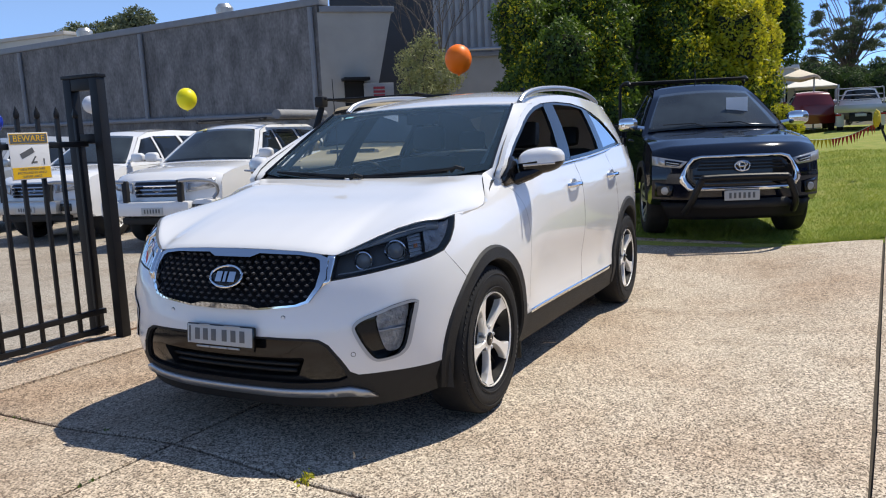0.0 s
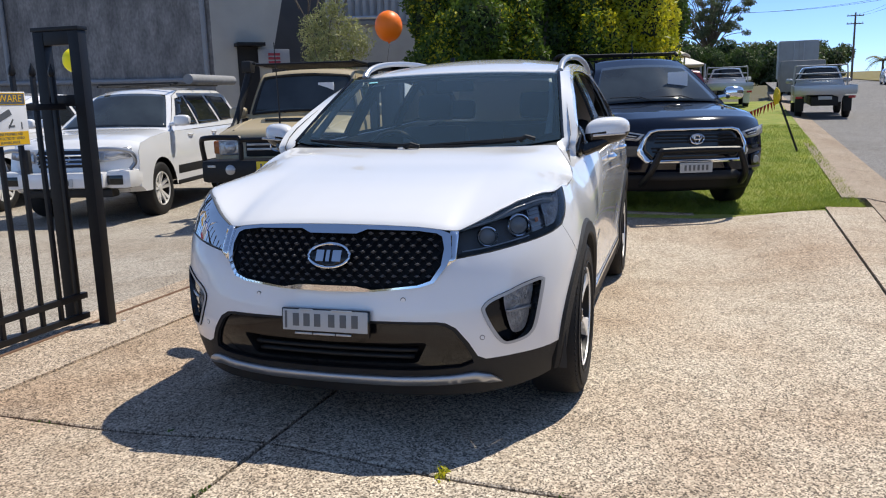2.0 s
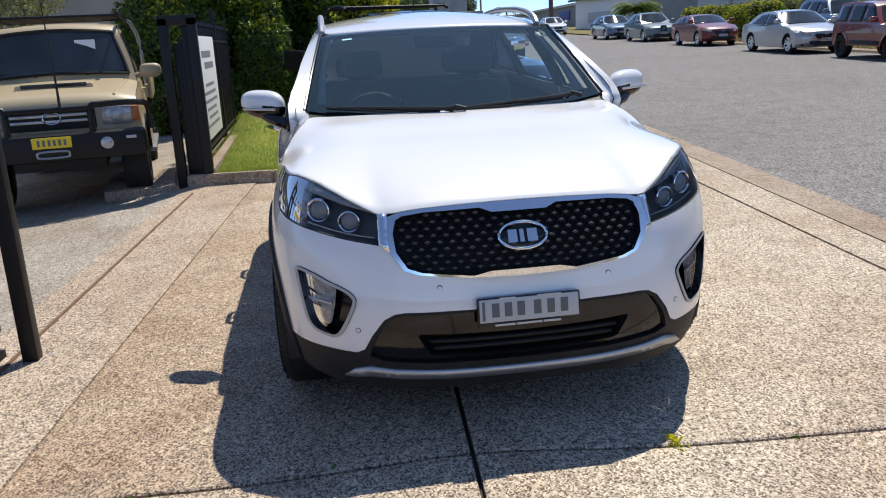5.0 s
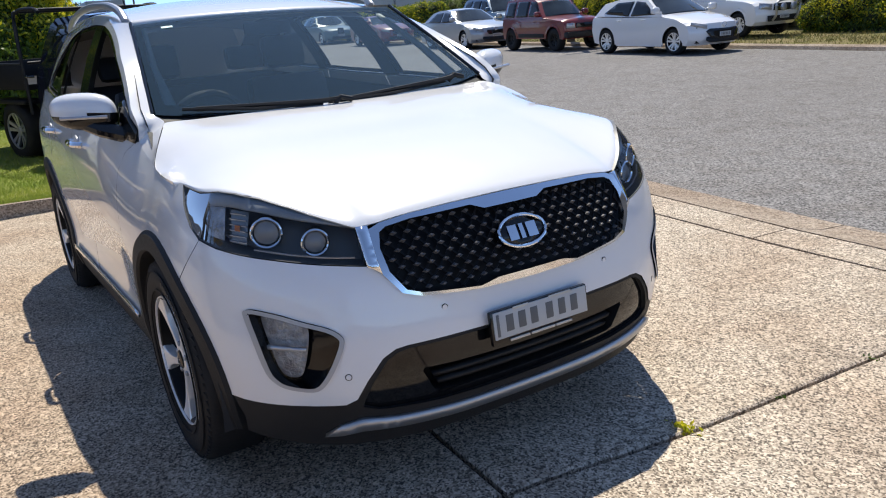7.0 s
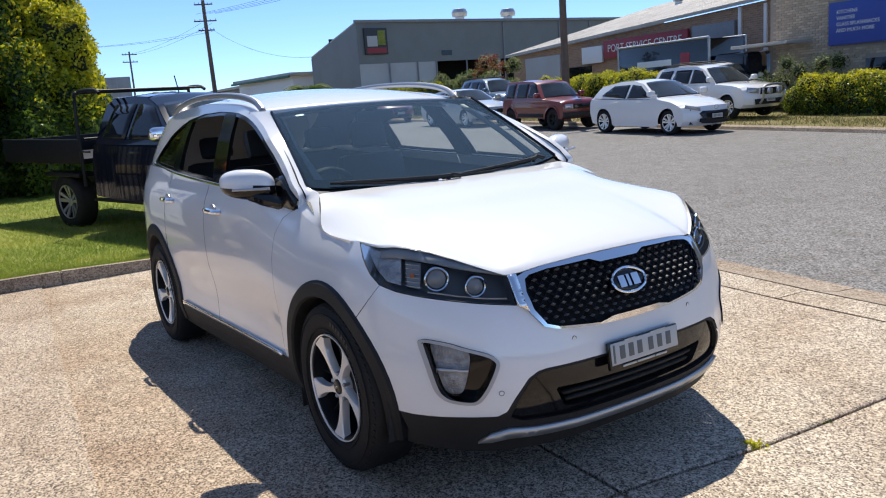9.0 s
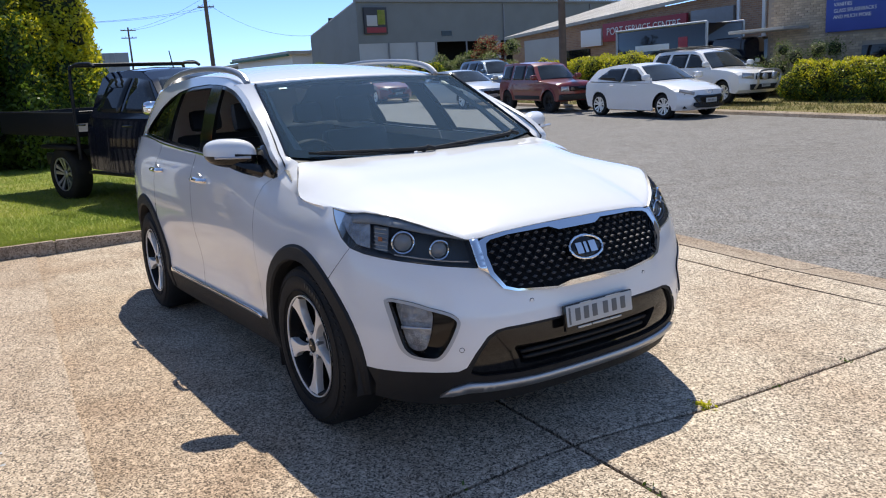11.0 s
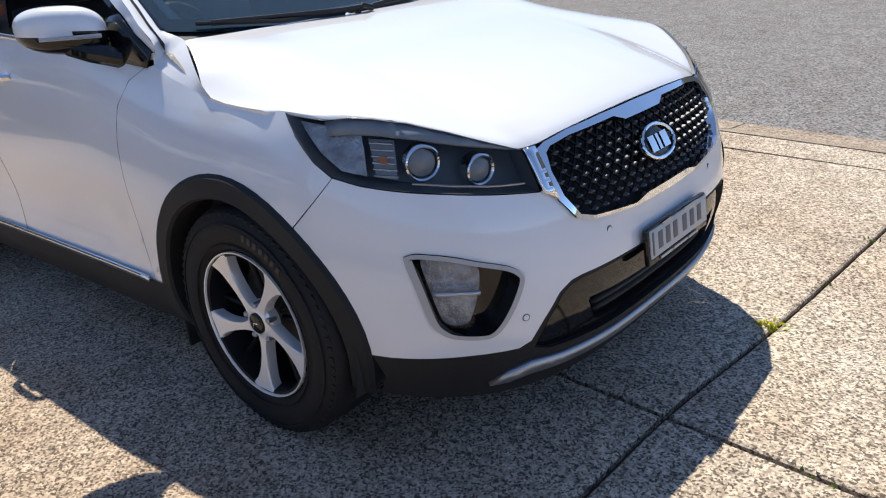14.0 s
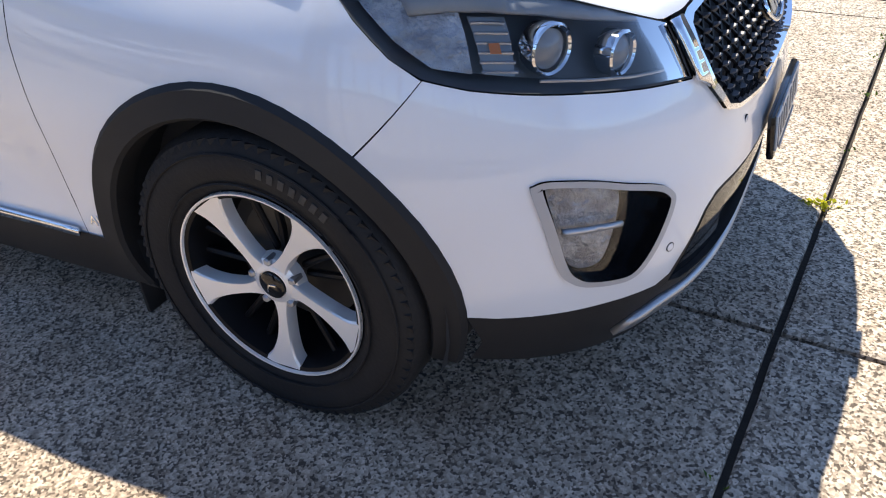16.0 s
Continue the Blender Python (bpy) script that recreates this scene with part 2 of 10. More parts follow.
M_BEZEL = mat("silver_bezel_paint", (0.40, 0.41, 0.43), 0.38, metal=0.25)
M_LATTICE = mat("lattice_black", (0.006, 0.006, 0.007), 0.5, spec=0.2)
M_LAMPBLK = mat("lamp_housing_grey", (0.075, 0.076, 0.078), 0.4)
M_PROJ = mat("projector_glass", (0.20, 0.21, 0.22), 0.06, spec=0.7)
M_DISC = mat("brake_iron", (0.10, 0.10, 0.10), 0.45, metal=0.8)
M_CROWN = mat("smoked_lamp_crown", (0.20, 0.21, 0.215), 0.12, coat=1.0)
M_CABIN = mat("dark_cabin_trim", (0.022, 0.022, 0.024), 0.7, second=(0.04, 0.04, 0.04), scale=9)
M_PLATE = mat("plate_face", (0.46, 0.47, 0.47), 0.4)
M_YPLATE = mat("yellow_plate_face", (0.72, 0.55, 0.02), 0.4)
M_INK = mat("plate_ink", (0.11, 0.115, 0.12), 0.5)
M_PAPER = mat("white_paper", (0.75, 0.76, 0.78), 0.6)


# ---- building helpers ----
def link(name, bm, material, parent=None, smooth=True, angle=None):
    me = bpy.data.meshes.new(name)
    bm.to_mesh(me)
    bm.free()
    if smooth:
        for p in me.polygons:
            p.use_smooth = True
        if angle is not None:
            me.set_sharp_from_angle(angle=radians(angle))
    if material is not None:
        me.materials.append(material)
    ob = new(name, me)
    if parent is not None:
        ob.parent = parent
    return ob


def part(name, bm, material, parent, label="", smooth=True, angle=35):
    ob = link(name, bm, material, parent, smooth, angle)
    if label:
        tagged(ob, label=label)
    return ob


def thing(name, label, category, m=None, group="", kind=""):
    e = new(name)
    e.empty_display_size = 0.1
    if m is not None:
        e.matrix_basis = m
    return tagged(e, label, category, group, kind)


def box(bm, lo, hi, bevel=0.0, m=None):
    """A box between two corners, its edges rounded."""
    made = bmesh.ops.create_cube(bm, size=1.0)["verts"]
    size = [max(1e-4, b - a) for a, b in zip(lo, hi)]
    mid = [(a + b) / 2 for a, b in zip(lo, hi)]
    mm = Matrix.Translation(mid) @ Matrix.Diagonal((*size, 1))
    if m is not None:
        mm = m @ mm
    bmesh.ops.transform(bm, matrix=mm, verts=made)
    if bevel:
        edges = list({e for v in made for e in v.link_edges})
        bmesh.ops.bevel(bm, geom=edges, offset=min(bevel, min(size) * 0.45), segments=2, affect="EDGES", profile=0.6)
    return bm


def boxpart(name, lo, hi, material, parent, bevel=0.004, m=None, label=""):
    return part(name, box(bmesh.new(), lo, hi, bevel, m), material, parent, label)


def tube(bm, pts, r, sides=8, closed=False, taper=None):
    """A round tube along points."""
    pts = [Vector(p) for p in pts]
    n = len(pts)
    rings = []
    up = Vector((0, 0, 1))
    for i, p in enumerate(pts):
        a = pts[(i - 1) % n] if closed or i else p
        b = pts[(i + 1) % n] if closed or i < n - 1 else p
        d = (b - a).normalized()
        side = d.cross(up)
        if side.length < 0.05:
            side = d.cross(Vector((1, 0, 0)))
        side.normalize()
        top = side.cross(d).normalized()
        rr = r if taper is None else r + (taper - r) * i / (n - 1)
        rings.append([bm.verts.new(p + (side * math.cos(k * 2 * math.pi / sides) + top * math.sin(k * 2 * math.pi / sides)) * rr) for k in range(sides)])
    for i in range(n if closed else n - 1):
        a, b = rings[i], rings[(i + 1) % n]
        for k in range(sides):
            bm.faces.new((a[k], a[(k + 1) % sides], b[(k + 1) % sides], b[k]))
    if not closed:
        bm.faces.new(rings[0][::-1])
        bm.faces.new(rings[-1])
    return bm


def lathe(bm, profile, axis_m, sides=40, closed=False):
    """Turns a profile of (radius, along) about the y axis, then places it."""
    rings = []
    for r, h in profile:
        if r < 1e-5:
            rings.append([bm.verts.new(axis_m @ Vector((0, h, 0)))])
        else:
            rings.append([bm.verts.new(axis_m @ Vector((r * math.cos(k * 2 * math.pi / sides), h, r * math.sin(k * 2 * math.pi / sides)))) for k in range(sides)])
    loop = range(len(rings)) if closed else range(len(rings) - 1)
    for i in loop:
        a, b = rings[i], rings[(i + 1) % len(rings)]
        for k in range(sides):
            q = [a[k % len(a)], a[(k + 1) % len(a)], b[(k + 1) % len(b)], b[k % len(b)]]
            q = list(dict.fromkeys(q))
            if len(q) > 2:
                bm.faces.new(q)
    bmesh.ops.recalc_face_normals(bm, faces=bm.faces)
    return bm


def smooth_line(pts, steps=6, closed=False):
    """A Catmull-Rom line through 2D or 3D points."""
    pts = [Vector(p) for p in pts]
    n = len(pts)
    out = []
    for i in range(n if closed else n - 1):
        p0 = pts[(i - 1) % n] if closed else pts[max(i - 1, 0)]
        p1, p2 = pts[i], pts[(i + 1) % n]
        p3 = pts[(i + 2) % n] if closed else pts[min(i + 2, n - 1)]
        for k in range(steps):
            t = k / steps
            out.append(0.5 * (2 * p1 + (p2 - p0) * t + (2 * p0 - 5 * p1 + 4 * p2 - p3) * t * t + (3 * p1 - p0 - 3 * p2 + p3) * t ** 3))
    if not closed:
        out.append(pts[-1].copy())
    return out


def dense(poly, step, closed=True):
    out = []
    n = len(poly)
    for i in range(n if closed else n - 1):
        a, b = Vector(poly[i]), Vector(poly[(i + 1) % n])
        k = max(1, int((b - a).length / step))
        out += [a.lerp(b, j / k) for j in range(k)]
    if not closed:
        out.append(Vector(poly[-1]))
    return out


def inside(poly, p):
    c = False
    n = len(poly)
    j = n - 1
    for i in range(n):
        a, b = poly[i], poly[j]
        if (a[1] > p[1]) != (b[1] > p[1]) and p[0] < (b[0] - a[0]) * (p[1] - a[1]) / (b[1] - a[1]) + a[0]:
            c = not c
        j = i
    return c


def patch(outer, fmap, holes=(), step=0.05, bm=None):
    """A curved sheet: a flat outline with holes, filled with fine triangles and laid onto a surface by fmap(u, v)."""
    from mathutils.geometry import delaunay_2d_cdt
    outer = dense([Vector(p[:2]) for p in outer], step)
    holes = [dense([Vector(p[:2]) for p in h], step) for h in holes]
    verts, edges = [], []
    for loop in [outer, *holes]:
        k = len(verts)
        verts += loop
        edges += [(k + i, k + (i + 1) % len(loop)) for i in range(len(loop))]
    us, vs = [p[0] for p in outer], [p[1] for p in outer]
    u = min(us) + step * 0.5
    while u < max(us):
        v = min(vs) + step * 0.5
        while v < max(vs):
            p = Vector((u, v))
            if inside(outer, p) and not any(inside(h, p) for h in holes):
                if min((q - p).length_squared for loop in [outer, *holes] for q in loop) > (0.4 * step) ** 2:
                    verts.append(p)
            v += step
        u += step
    co, _, faces, *_ = delaunay_2d_cdt(verts, edges, [], 1, 1e-6)
    bm = bm or bmesh.new()
    vv = [bm.verts.new(fmap(p[0], p[1])) for p in co]
    for f in faces:
        c = (co[f[0]] + co[f[1]] + co[f[2]]) / 3
        if inside(outer, c) and not any(inside(h, c) for h in holes):
            try:
                bm.faces.new([vv[i] for i in f])
            except ValueError:
                pass
    loose = [v for v in bm.verts if not v.link_faces]
    bmesh.ops.delete(bm, geom=loose, context="VERTS")
    return bm


def thicken(ob, t, offset=-1):
    mod = ob.modifiers.new("thickness", "SOLIDIFY")
    mod.thickness, mod.offset = t, offset
    return ob


def mirrored(bm):
    """Adds the other half, across y."""
    made = bmesh.ops.duplicate(bm, geom=bm.verts[:] + bm.edges[:] + bm.faces[:])["geom"]
    vs = [g for g in made if isinstance(g, bmesh.types.BMVert)]
    fs = [g for g in made if isinstance(g, bmesh.types.BMFace)]
    for v in vs:
        v.co.y = -v.co.y
    bmesh.ops.reverse_faces(bm, faces=fs)
    bmesh.ops.remove_doubles(bm, verts=bm.verts, dist=0.0015)
    return bm


def flipped(bm):
    """The other side: across y."""
    for v in bm.verts:
        v.co.y = -v.co.y
    bmesh.ops.reverse_faces(bm, faces=bm.faces)
    return bm


def words(name, text, size, material, parent, m, depth=0.001, align="CENTER", squeeze=1.0):
    """Raised lettering as a mesh."""
    cu = bpy.data.curves.new(name, "FONT")
    cu.body, cu.size, cu.align_x, cu.align_y, cu.extrude = text, size, align, "CENTER", depth
    cu.resolution_u = 3
    tmp = bpy.data.objects.new(name, cu)
    scene.collection.objects.link(tmp)
    dg = bpy.context.evaluated_depsgraph_get()
    me = bpy.data.meshes.new_from_object(tmp.evaluated_get(dg))
    bpy.data.objects.remove(tmp)
    me.transform(m @ Matrix.Diagonal((squeeze, 1, 1, 1)))
    me.materials.clear()
    me.materials.append(material)
    ob = new(name, me)
    ob.parent = parent
    return ob


def smoothstep(a, b, x):
    t = min(1.0, max(0.0, (x - a) / (b - a)))
    return t * t * (3 - 2 * t)


# the street: along is away past the parked cars, across is towards the far kerb
ALONG, ACROSS = Vector((-0.9945, 0.1045, 0)), Vector((0.1045, 0.9945, 0))
STREET0 = Vector((0, 3.42, 0))
STREET_TURN = 174.0
RISE = 0.021


def street(u, v, z=0.0):
    """A place by its distance along and across the street, which climbs gently."""
    return STREET0 + ALONG * u + ACROSS * v + Vector((0, 0, z + RISE * max(u, 0.0)))


def street_uv(x, y):
    d = Vector((x, y, 0)) - STREET0
    return d.dot(ALONG), d.dot(ACROSS)


def yard_z(y):
    return -0.01 - 0.19 * (1 - math.exp(-max(0.0, -2.15 - y) / 1.7))


# ---- ground, street, driveway ----
def sheet(name, pts, z, material, label, kind="structure", thick=0.0, category=""):
    bm = bmesh.new()
    vs = [bm.verts.new((p[0], p[1], z)) for p in pts]
    f = bm.faces.new(vs)
    if f.normal.z < 0:
        bmesh.ops.reverse_faces(bm, faces=[f])
    bm.normal_update()
    for g in bm.faces:
        if g.normal.z < 0:
            g.normal_flip()
    if thick:
        r = bmesh.ops.extrude_face_region(bm, geom=bm.faces[:])
        bmesh.ops.translate(bm, vec=(0, 0, -thick), verts=[g for g in r["geom"] if isinstance(g, bmesh.types.BMVert)])
        bmesh.ops.recalc_face_normals(bm, faces=bm.faces)
    ob = link(name, bm, material, None, smooth=False)
    return tagged(ob, label, category or name, kind=kind)


def ground_z(x, y):
    u, v = street_uv(x, y)
    up = RISE * max(0.0, min(u, 400.0)) * smoothstep(-9, -1, v)
    return -0.30 + up


bm = bmesh.new()
stops = sorted({s * k for s in (-1, 1) for k in (0, 4, 8, 14, 20, 30, 45, 70, 110, 180, 400, 900, 2500)})
grid = [[bm.verts.new((x, y, ground_z(x, y))) for y in stops] for x in stops]
for ra, rb in zip(grid, grid[1:]):
    for k in range(len(stops) - 1):
        bm.faces.new((ra[k], rb[k], rb[k + 1], ra[k + 1]))
tagged(link("ground", bm, M_SOIL, None), "dry soil and thin grass reaching to the horizon", "ground", kind="structure")


def strip(name, u_stops, v0, v1, z, material, label):
    """A band of the street, following its climb."""
    bm = bmesh.new()
    rows = [[bm.verts.new(street(u, v, z)) for v in np.linspace(v0, v1, 5)] for u in u_stops]
    for ra, rb in zip(rows, rows[1:]):
        for k in range(4):
            bm.faces.new((ra[k], ra[k + 1], rb[k + 1], rb[k]))
    bmesh.ops.recalc_face_normals(bm, faces=bm.faces)
    if bm.faces[0].normal.z < 0:
        bmesh.ops.reverse_faces(bm, faces=bm.faces)
    return tagged(link(name, bm, material, None), label, name, kind="structure")


U_STOPS = [-60, -20, -5, 0, 5, 10, 20, 40, 80, 160, 420]
strip("road", U_STOPS, 0.0, 11.9, -0.10, M_ASPH, "sun-bleached grey asphalt street with fine stone chips")
# slabs of the driveway, in a grid slightly turned from the car
SLAB_O = Vector((1.0, -0.266, 0))
SLAB_A, SLAB_B = Vector((1, -0.085, 0)).normalized(), Vector((0.085, 1, 0)).normalized()
drive = thing("driveway", "exposed-aggregate concrete driveway slabs with dirt-filled joints", "driveway", kind="structure")


def drive_z(a, b):
    """The driveway heaves a little along its middle joint and dips where the car's rear wheels stand."""
    dip = smoothstep(-1.4, -3.5, a) * smoothstep(-6.2, -5.0, a) * smoothstep(-1.45, -1.05, b) * smoothstep(2.6, 1.7, b)
    p = SLAB_O + SLAB_A * a + SLAB_B * b
    u, v = street_uv(p.x, p.y)
    up = RISE * max(0.0, u) * smoothstep(-2.3, -0.9, v)
    return up - 0.010 + 0.052 * math.exp(-(b / 0.55) ** 2) * smoothstep(-4.5, -1.0, a) - 0.056 * dip


def slab(a0, a1, b0, b1, material, parent=drive, z=0.0, b1_start=None):
    """One concrete slab with worn, rounded edges, laid on the uneven ground."""
    g, top = 0.009, []
    bm = bmesh.new()
    na, nb = max(2, round((a1 - a0) / 0.22)), max(2, round((b1 - b0) / 0.12))
    fa = [0.0, 0.008 / (a1 - a0)] + [i / na for i in range(1, na)] + [1 - 0.008 / (a1 - a0), 1.0]
    fb = [0.0, 0.008 / (b1 - b0)] + [i / nb for i in range(1, nb)] + [1 - 0.008 / (b1 - b0), 1.0]
    for i, u in enumerate(fa):
        row = []
        for j, v in enumerate(fb):
            far = (b1 if b1_start is None else b1_start + (b1 - b1_start) * u) - g
            wa, wb = a0 + g + (a1 - a0 - 2 * g) * u, b0 + g + (far - b0 - g) * v
            rim = i in (0, len(fa) - 1) or j in (0, len(fb) - 1)
            wear = 0.004 * noise.noise((wa * 6, wb * 6, 3.0)) if rim else 0.0
            c = SLAB_O + SLAB_A * (wa + wear) + SLAB_B * (wb + wear)
            row.append(bm.verts.new((c.x, c.y, z + drive_z(wa, wb) - (0.006 if rim else 0.0))))
        top.append(row)
    for ra, rb in zip(top, top[1:]):
        for j in range(len(fb) - 1):
            bm.faces.new((ra[j], rb[j], rb[j + 1], ra[j + 1]))
    loop = [r[0] for r in top] + top[-1][1:] + [r[-1] for r in top[::-1]][1:] + top[0][::-1][1:-1]
    low = [bm.verts.new(v.co - Vector((0, 0, 0.12))) for v in loop]
    for i in range(len(loop)):
        k = (i + 1) % len(loop)
        bm.faces.new((loop[k], loop[i], low[i], low[k]))
    bmesh.ops.recalc_face_normals(bm, faces=bm.faces)
    return part("concrete_slab", bm, material, parent)


A_STOPS = (-6.80, 0.0, 3.2, 6.4, 9.6)
B_STOPS = (-1.72, 0.0, 3.0)


def street_edge(a):
    """How far across a slab reaches before the strip beside the gutter."""
    p = SLAB_O + SLAB_A * a - STREET0
    return (-0.815 - 0.027 * max(-2.0, p.dot(ALONG)) - p.dot(ACROSS)) / SLAB_B.dot(ACROSS)


for ia in range(4):
    slab(A_STOPS[ia], A_STOPS[ia + 1], -1.72, 0.0, M_CONC)
    slab(A_STOPS[ia], A_STOPS[ia + 1], 0.0, street_edge(A_STOPS[ia + 1]), M_CONC, b1_start=street_edge(A_STOPS[ia]))
bed = patch([(-6.78, -1.85), (10, -1.85), (10, 0.1 + street_edge(10)), (-6.78, 0.1 + street_edge(-6.78))], lambda a, b: SLAB_O + SLAB_A * a + SLAB_B * b + Vector((0, 0, drive_z(a, b) - 0.024)), step=0.3)
for f in bed.faces:
    if f.normal.z < 0:
        f.normal_flip()
tagged(link("joint_bed", bed, M_JOINT, None), "dark dirt and moss packed in the concrete joints", "joint_bed", kind="structure")
# apron and gutter beside the asphalt
gut = thing("gutter", "worn brown concrete gutter and kerb along the asphalt", "kerb", kind="structure")
for u0, u1 in [(0.15 + 3.6 * i, 0.15 + 3.6 * (i + 1)) for i in range(-4, 1)] + [(3.75, 6.4)]:
    bm = bmesh.new()
    prof = ((-0.475, -0.008), (-0.40, -0.030), (-0.16, -0.080), (0.06, -0.092), (0.06, -0.2), (-0.475, -0.2))
    ends = []
    for u in (u0 + 0.006, u1 - 0.006):
        ends.append([bm.verts.new(street(u, v, z)) for v, z in prof])
    for i in range(len(prof)):
        bm.faces.new((ends[0][i], ends[0][(i + 1) % 6], ends[1][(i + 1) % 6], ends[1][i]))
    bm.faces.new(ends[0]), bm.faces.new(ends[1][::-1])
    bmesh.ops.recalc_face_normals(bm, faces=bm.faces)
    part("gutter_slab", bm, M_GUTTER, gut, angle=20)
    # pale strip of concrete between driveway and gutter
    bm = bmesh.new()
    tops = [bm.verts.new(street(u, v, -0.012)) for u, v in ((u0 + 0.005, -0.485), (min(u1, 5.75) - 0.005, -0.485), (min(u1, 5.75) - 0.005, -0.800 - 0.027 * max(-2.0, min(u1, 5.75))), (u0 + 0.005, -0.800 - 0.027 * max(-2.0, u0)))]
    lows = [bm.verts.new(v.co - Vector((0, 0, 0.12))) for v in tops]
    bm.faces.new(tops)
    for i in range(4):
        bm.faces.new((tops[i], lows[i], lows[(i + 1) % 4], tops[(i + 1) % 4]))
    bmesh.ops.recalc_face_normals(bm, faces=bm.faces)
    part("verge_slab", bm, M_CONC, gut)
for i in range(16):
    u0, u1 = 6.4 + 3.4 * i, 6.4 + 3.4 * (i + 1)
    bm = bmesh.new()
    prof = ((-0.725, -0.002), (-0.60, -0.003), (-0.46, -0.008), (-0.16, -0.070), (0.06, -0.090), (0.06, -0.2), (-0.725, -0.2))
    ends = []
    for u in (u0 + 0.006, u1 - 0.006):
        ends.append([bm.verts.new(street(u, v, z)) for v, z in prof])
    for k in range(len(prof)):
        bm.faces.new((ends[0][k], ends[0][(k + 1) % 7], ends[1][(k + 1) % 7], ends[1][k]))
    bm.faces.new(ends[0]), bm.faces.new(ends[1][::-1])
    bmesh.ops.recalc_face_normals(bm, faces=bm.faces)
    part("kerb_stone", bm, M_GUTTER, gut, angle=20)
# strips of concrete between driveway and gutter, yard on the other side of the gate line
sheet("red_band", [(-5.65, -2.14), (9, -3.4), (9, -2.64), (0.9, -1.97), (-5.7, -1.36)], 0.004, M_REDCONC, "iron-red stained concrete band along the gate", thick=0.08)
bm = patch([(-26, -2.15), (-5.65, -2.15), (14, -3.9), (14, -34), (-26, -34)], lambda u, v: Vector((u, v, yard_z(v + 0.0889 * max(0, u + 5.65)))), step=1.2)
for f in bm.faces:
    if f.normal.z < 0:
        f.normal_flip()
tagged(link("yard", bm, M_LOT, None), "worn concrete sales yard with faint tyre marks", "yard", kind="structure")
# lawn, raised at the gate end
bm = bmesh.new()
LAWN = [(-5.72, -1.9), (-5.50, 3.42), *[(p.x, p.y) for p in (street(8, -0.54), street(16, -0.54), street(38, -0.54))], (-38, -2.1)]


def lawn_z(x, y):
    return 0.11 - 0.098 * smoothstep(-2.0, 2.0, y) + 0.085 * smoothstep(2.2, 3.3, y) + 0.024 * max(0.0, -5.85 - x) + 0.02 * noise.noise((x * 0.6, y * 0.6, 0)) * smoothstep(-5.9, -7.5, x)


bm = patch(LAWN, lambda u, v: Vector((u, v, lawn_z(u, v))), step=0.45)
for f in bm.faces:
    if f.normal.z < 0:
        f.normal_flip()
thicken(tagged(link("lawn", bm, M_TURF, None), "mown green lawn with yellowing patches", "lawn", kind="structure"), 0.15)
kerb = thing("lawn_kerb", "low grey concrete edging kerb of the lawn", "kerb", kind="structure")
for i in range(4):
    y0, y1 = -2.12 + 0.95 * i, -2.12 + 0.95 * (i + 1)
    bm = bmesh.new()
    h0, h1 = [0.135 - 0.11 * smoothstep(-2.0, 2.2, y) for y in (y0, y1)]
    for x0, x1 in ((-5.74, -5.62),):
        vs = [bm.verts.new(c) for c in ((x0, y0, -0.1), (x1, y0, -0.1), (x1, y1 - 0.006, -0.1), (x0, y1 - 0.006, -0.1), (x0, y0, h0), (x1 - 0.02, y0, h0), (x1 - 0.02, y1 - 0.006, h1), (x0, y1 - 0.006, h1))]
        for q in ((0, 1, 2, 3), (4, 5, 6, 7), (0, 1, 5, 4), (1, 2, 6, 5), (2, 3, 7, 6), (3, 0, 4, 7)):
            bm.faces.new([vs[k] for k in q])
    bmesh.ops.recalc_face_normals(bm, faces=bm.faces)
    bmesh.ops.bevel(bm, geom=bm.edges[:], offset=0.012, segments=2, affect="EDGES")
    part("kerb_stone", bm, M_GUTTER, kerb)
side = bmesh.new()
box(side, (-10.6, -1.93, -0.2), (-5.72, -1.81, 0.19), 0.012, pose(0, 0, 0, 0, 0, 0))
part("kerb_stone", side, M_GUTTER, kerb)
# far verge across the street
strip("far_verge", U_STOPS, 12.05, 80, -0.03, M_DRYTURF, "patchy dry grass verge across the street")
fk = thing("far_kerb", "pale concrete kerb across the street", "kerb", kind="structure")
for i in range(18):
    u0, u1 = -14 + 4.0 * i, -14 + 4.0 * (i + 1)
    bm = bmesh.new()
    ends = [[bm.verts.new(street(u, v, z)) for v, z in ((11.85, -0.12), (11.9, -0.02), (12.0, 0.015), (12.12, 0.012), (12.12, -0.2), (11.85, -0.2))] for u in (u0 + 0.006, u1 - 0.006)]
    for k in range(6):
        bm.faces.new((ends[0][k], ends[0][(k + 1) % 6], ends[1][(k + 1) % 6], ends[1][k]))
    bm.faces.new(ends[0]), bm.faces.new(ends[1][::-1])
    bmesh.ops.recalc_face_normals(bm, faces=bm.faces)
    part("kerb_stone", bm, M_GUTTER, fk, angle=20)
sheet("brick_driveway", [street(-6, 12.13), street(4.6, 12.13), street(4.6, 19.5), street(-6, 19.5)], -0.02, M_REDCONC, "pink paved driveway across the street", thick=0.05)
sheet("far_driveway", [street(29.5, 12.13), street(35, 12.13), street(35, 19.5), street(29.5, 19.5)], 0.66, M_REDCONC, "pink paved driveway beside the parked sedan", thick=0.05)


# ---- the white seven-seat SUV ----
def lerp_table(table):
    xs, ys = [p[0] for p in table], [p[1] for p in table]

    def f(v):
        return float(np.interp(v, xs, ys))
    return f


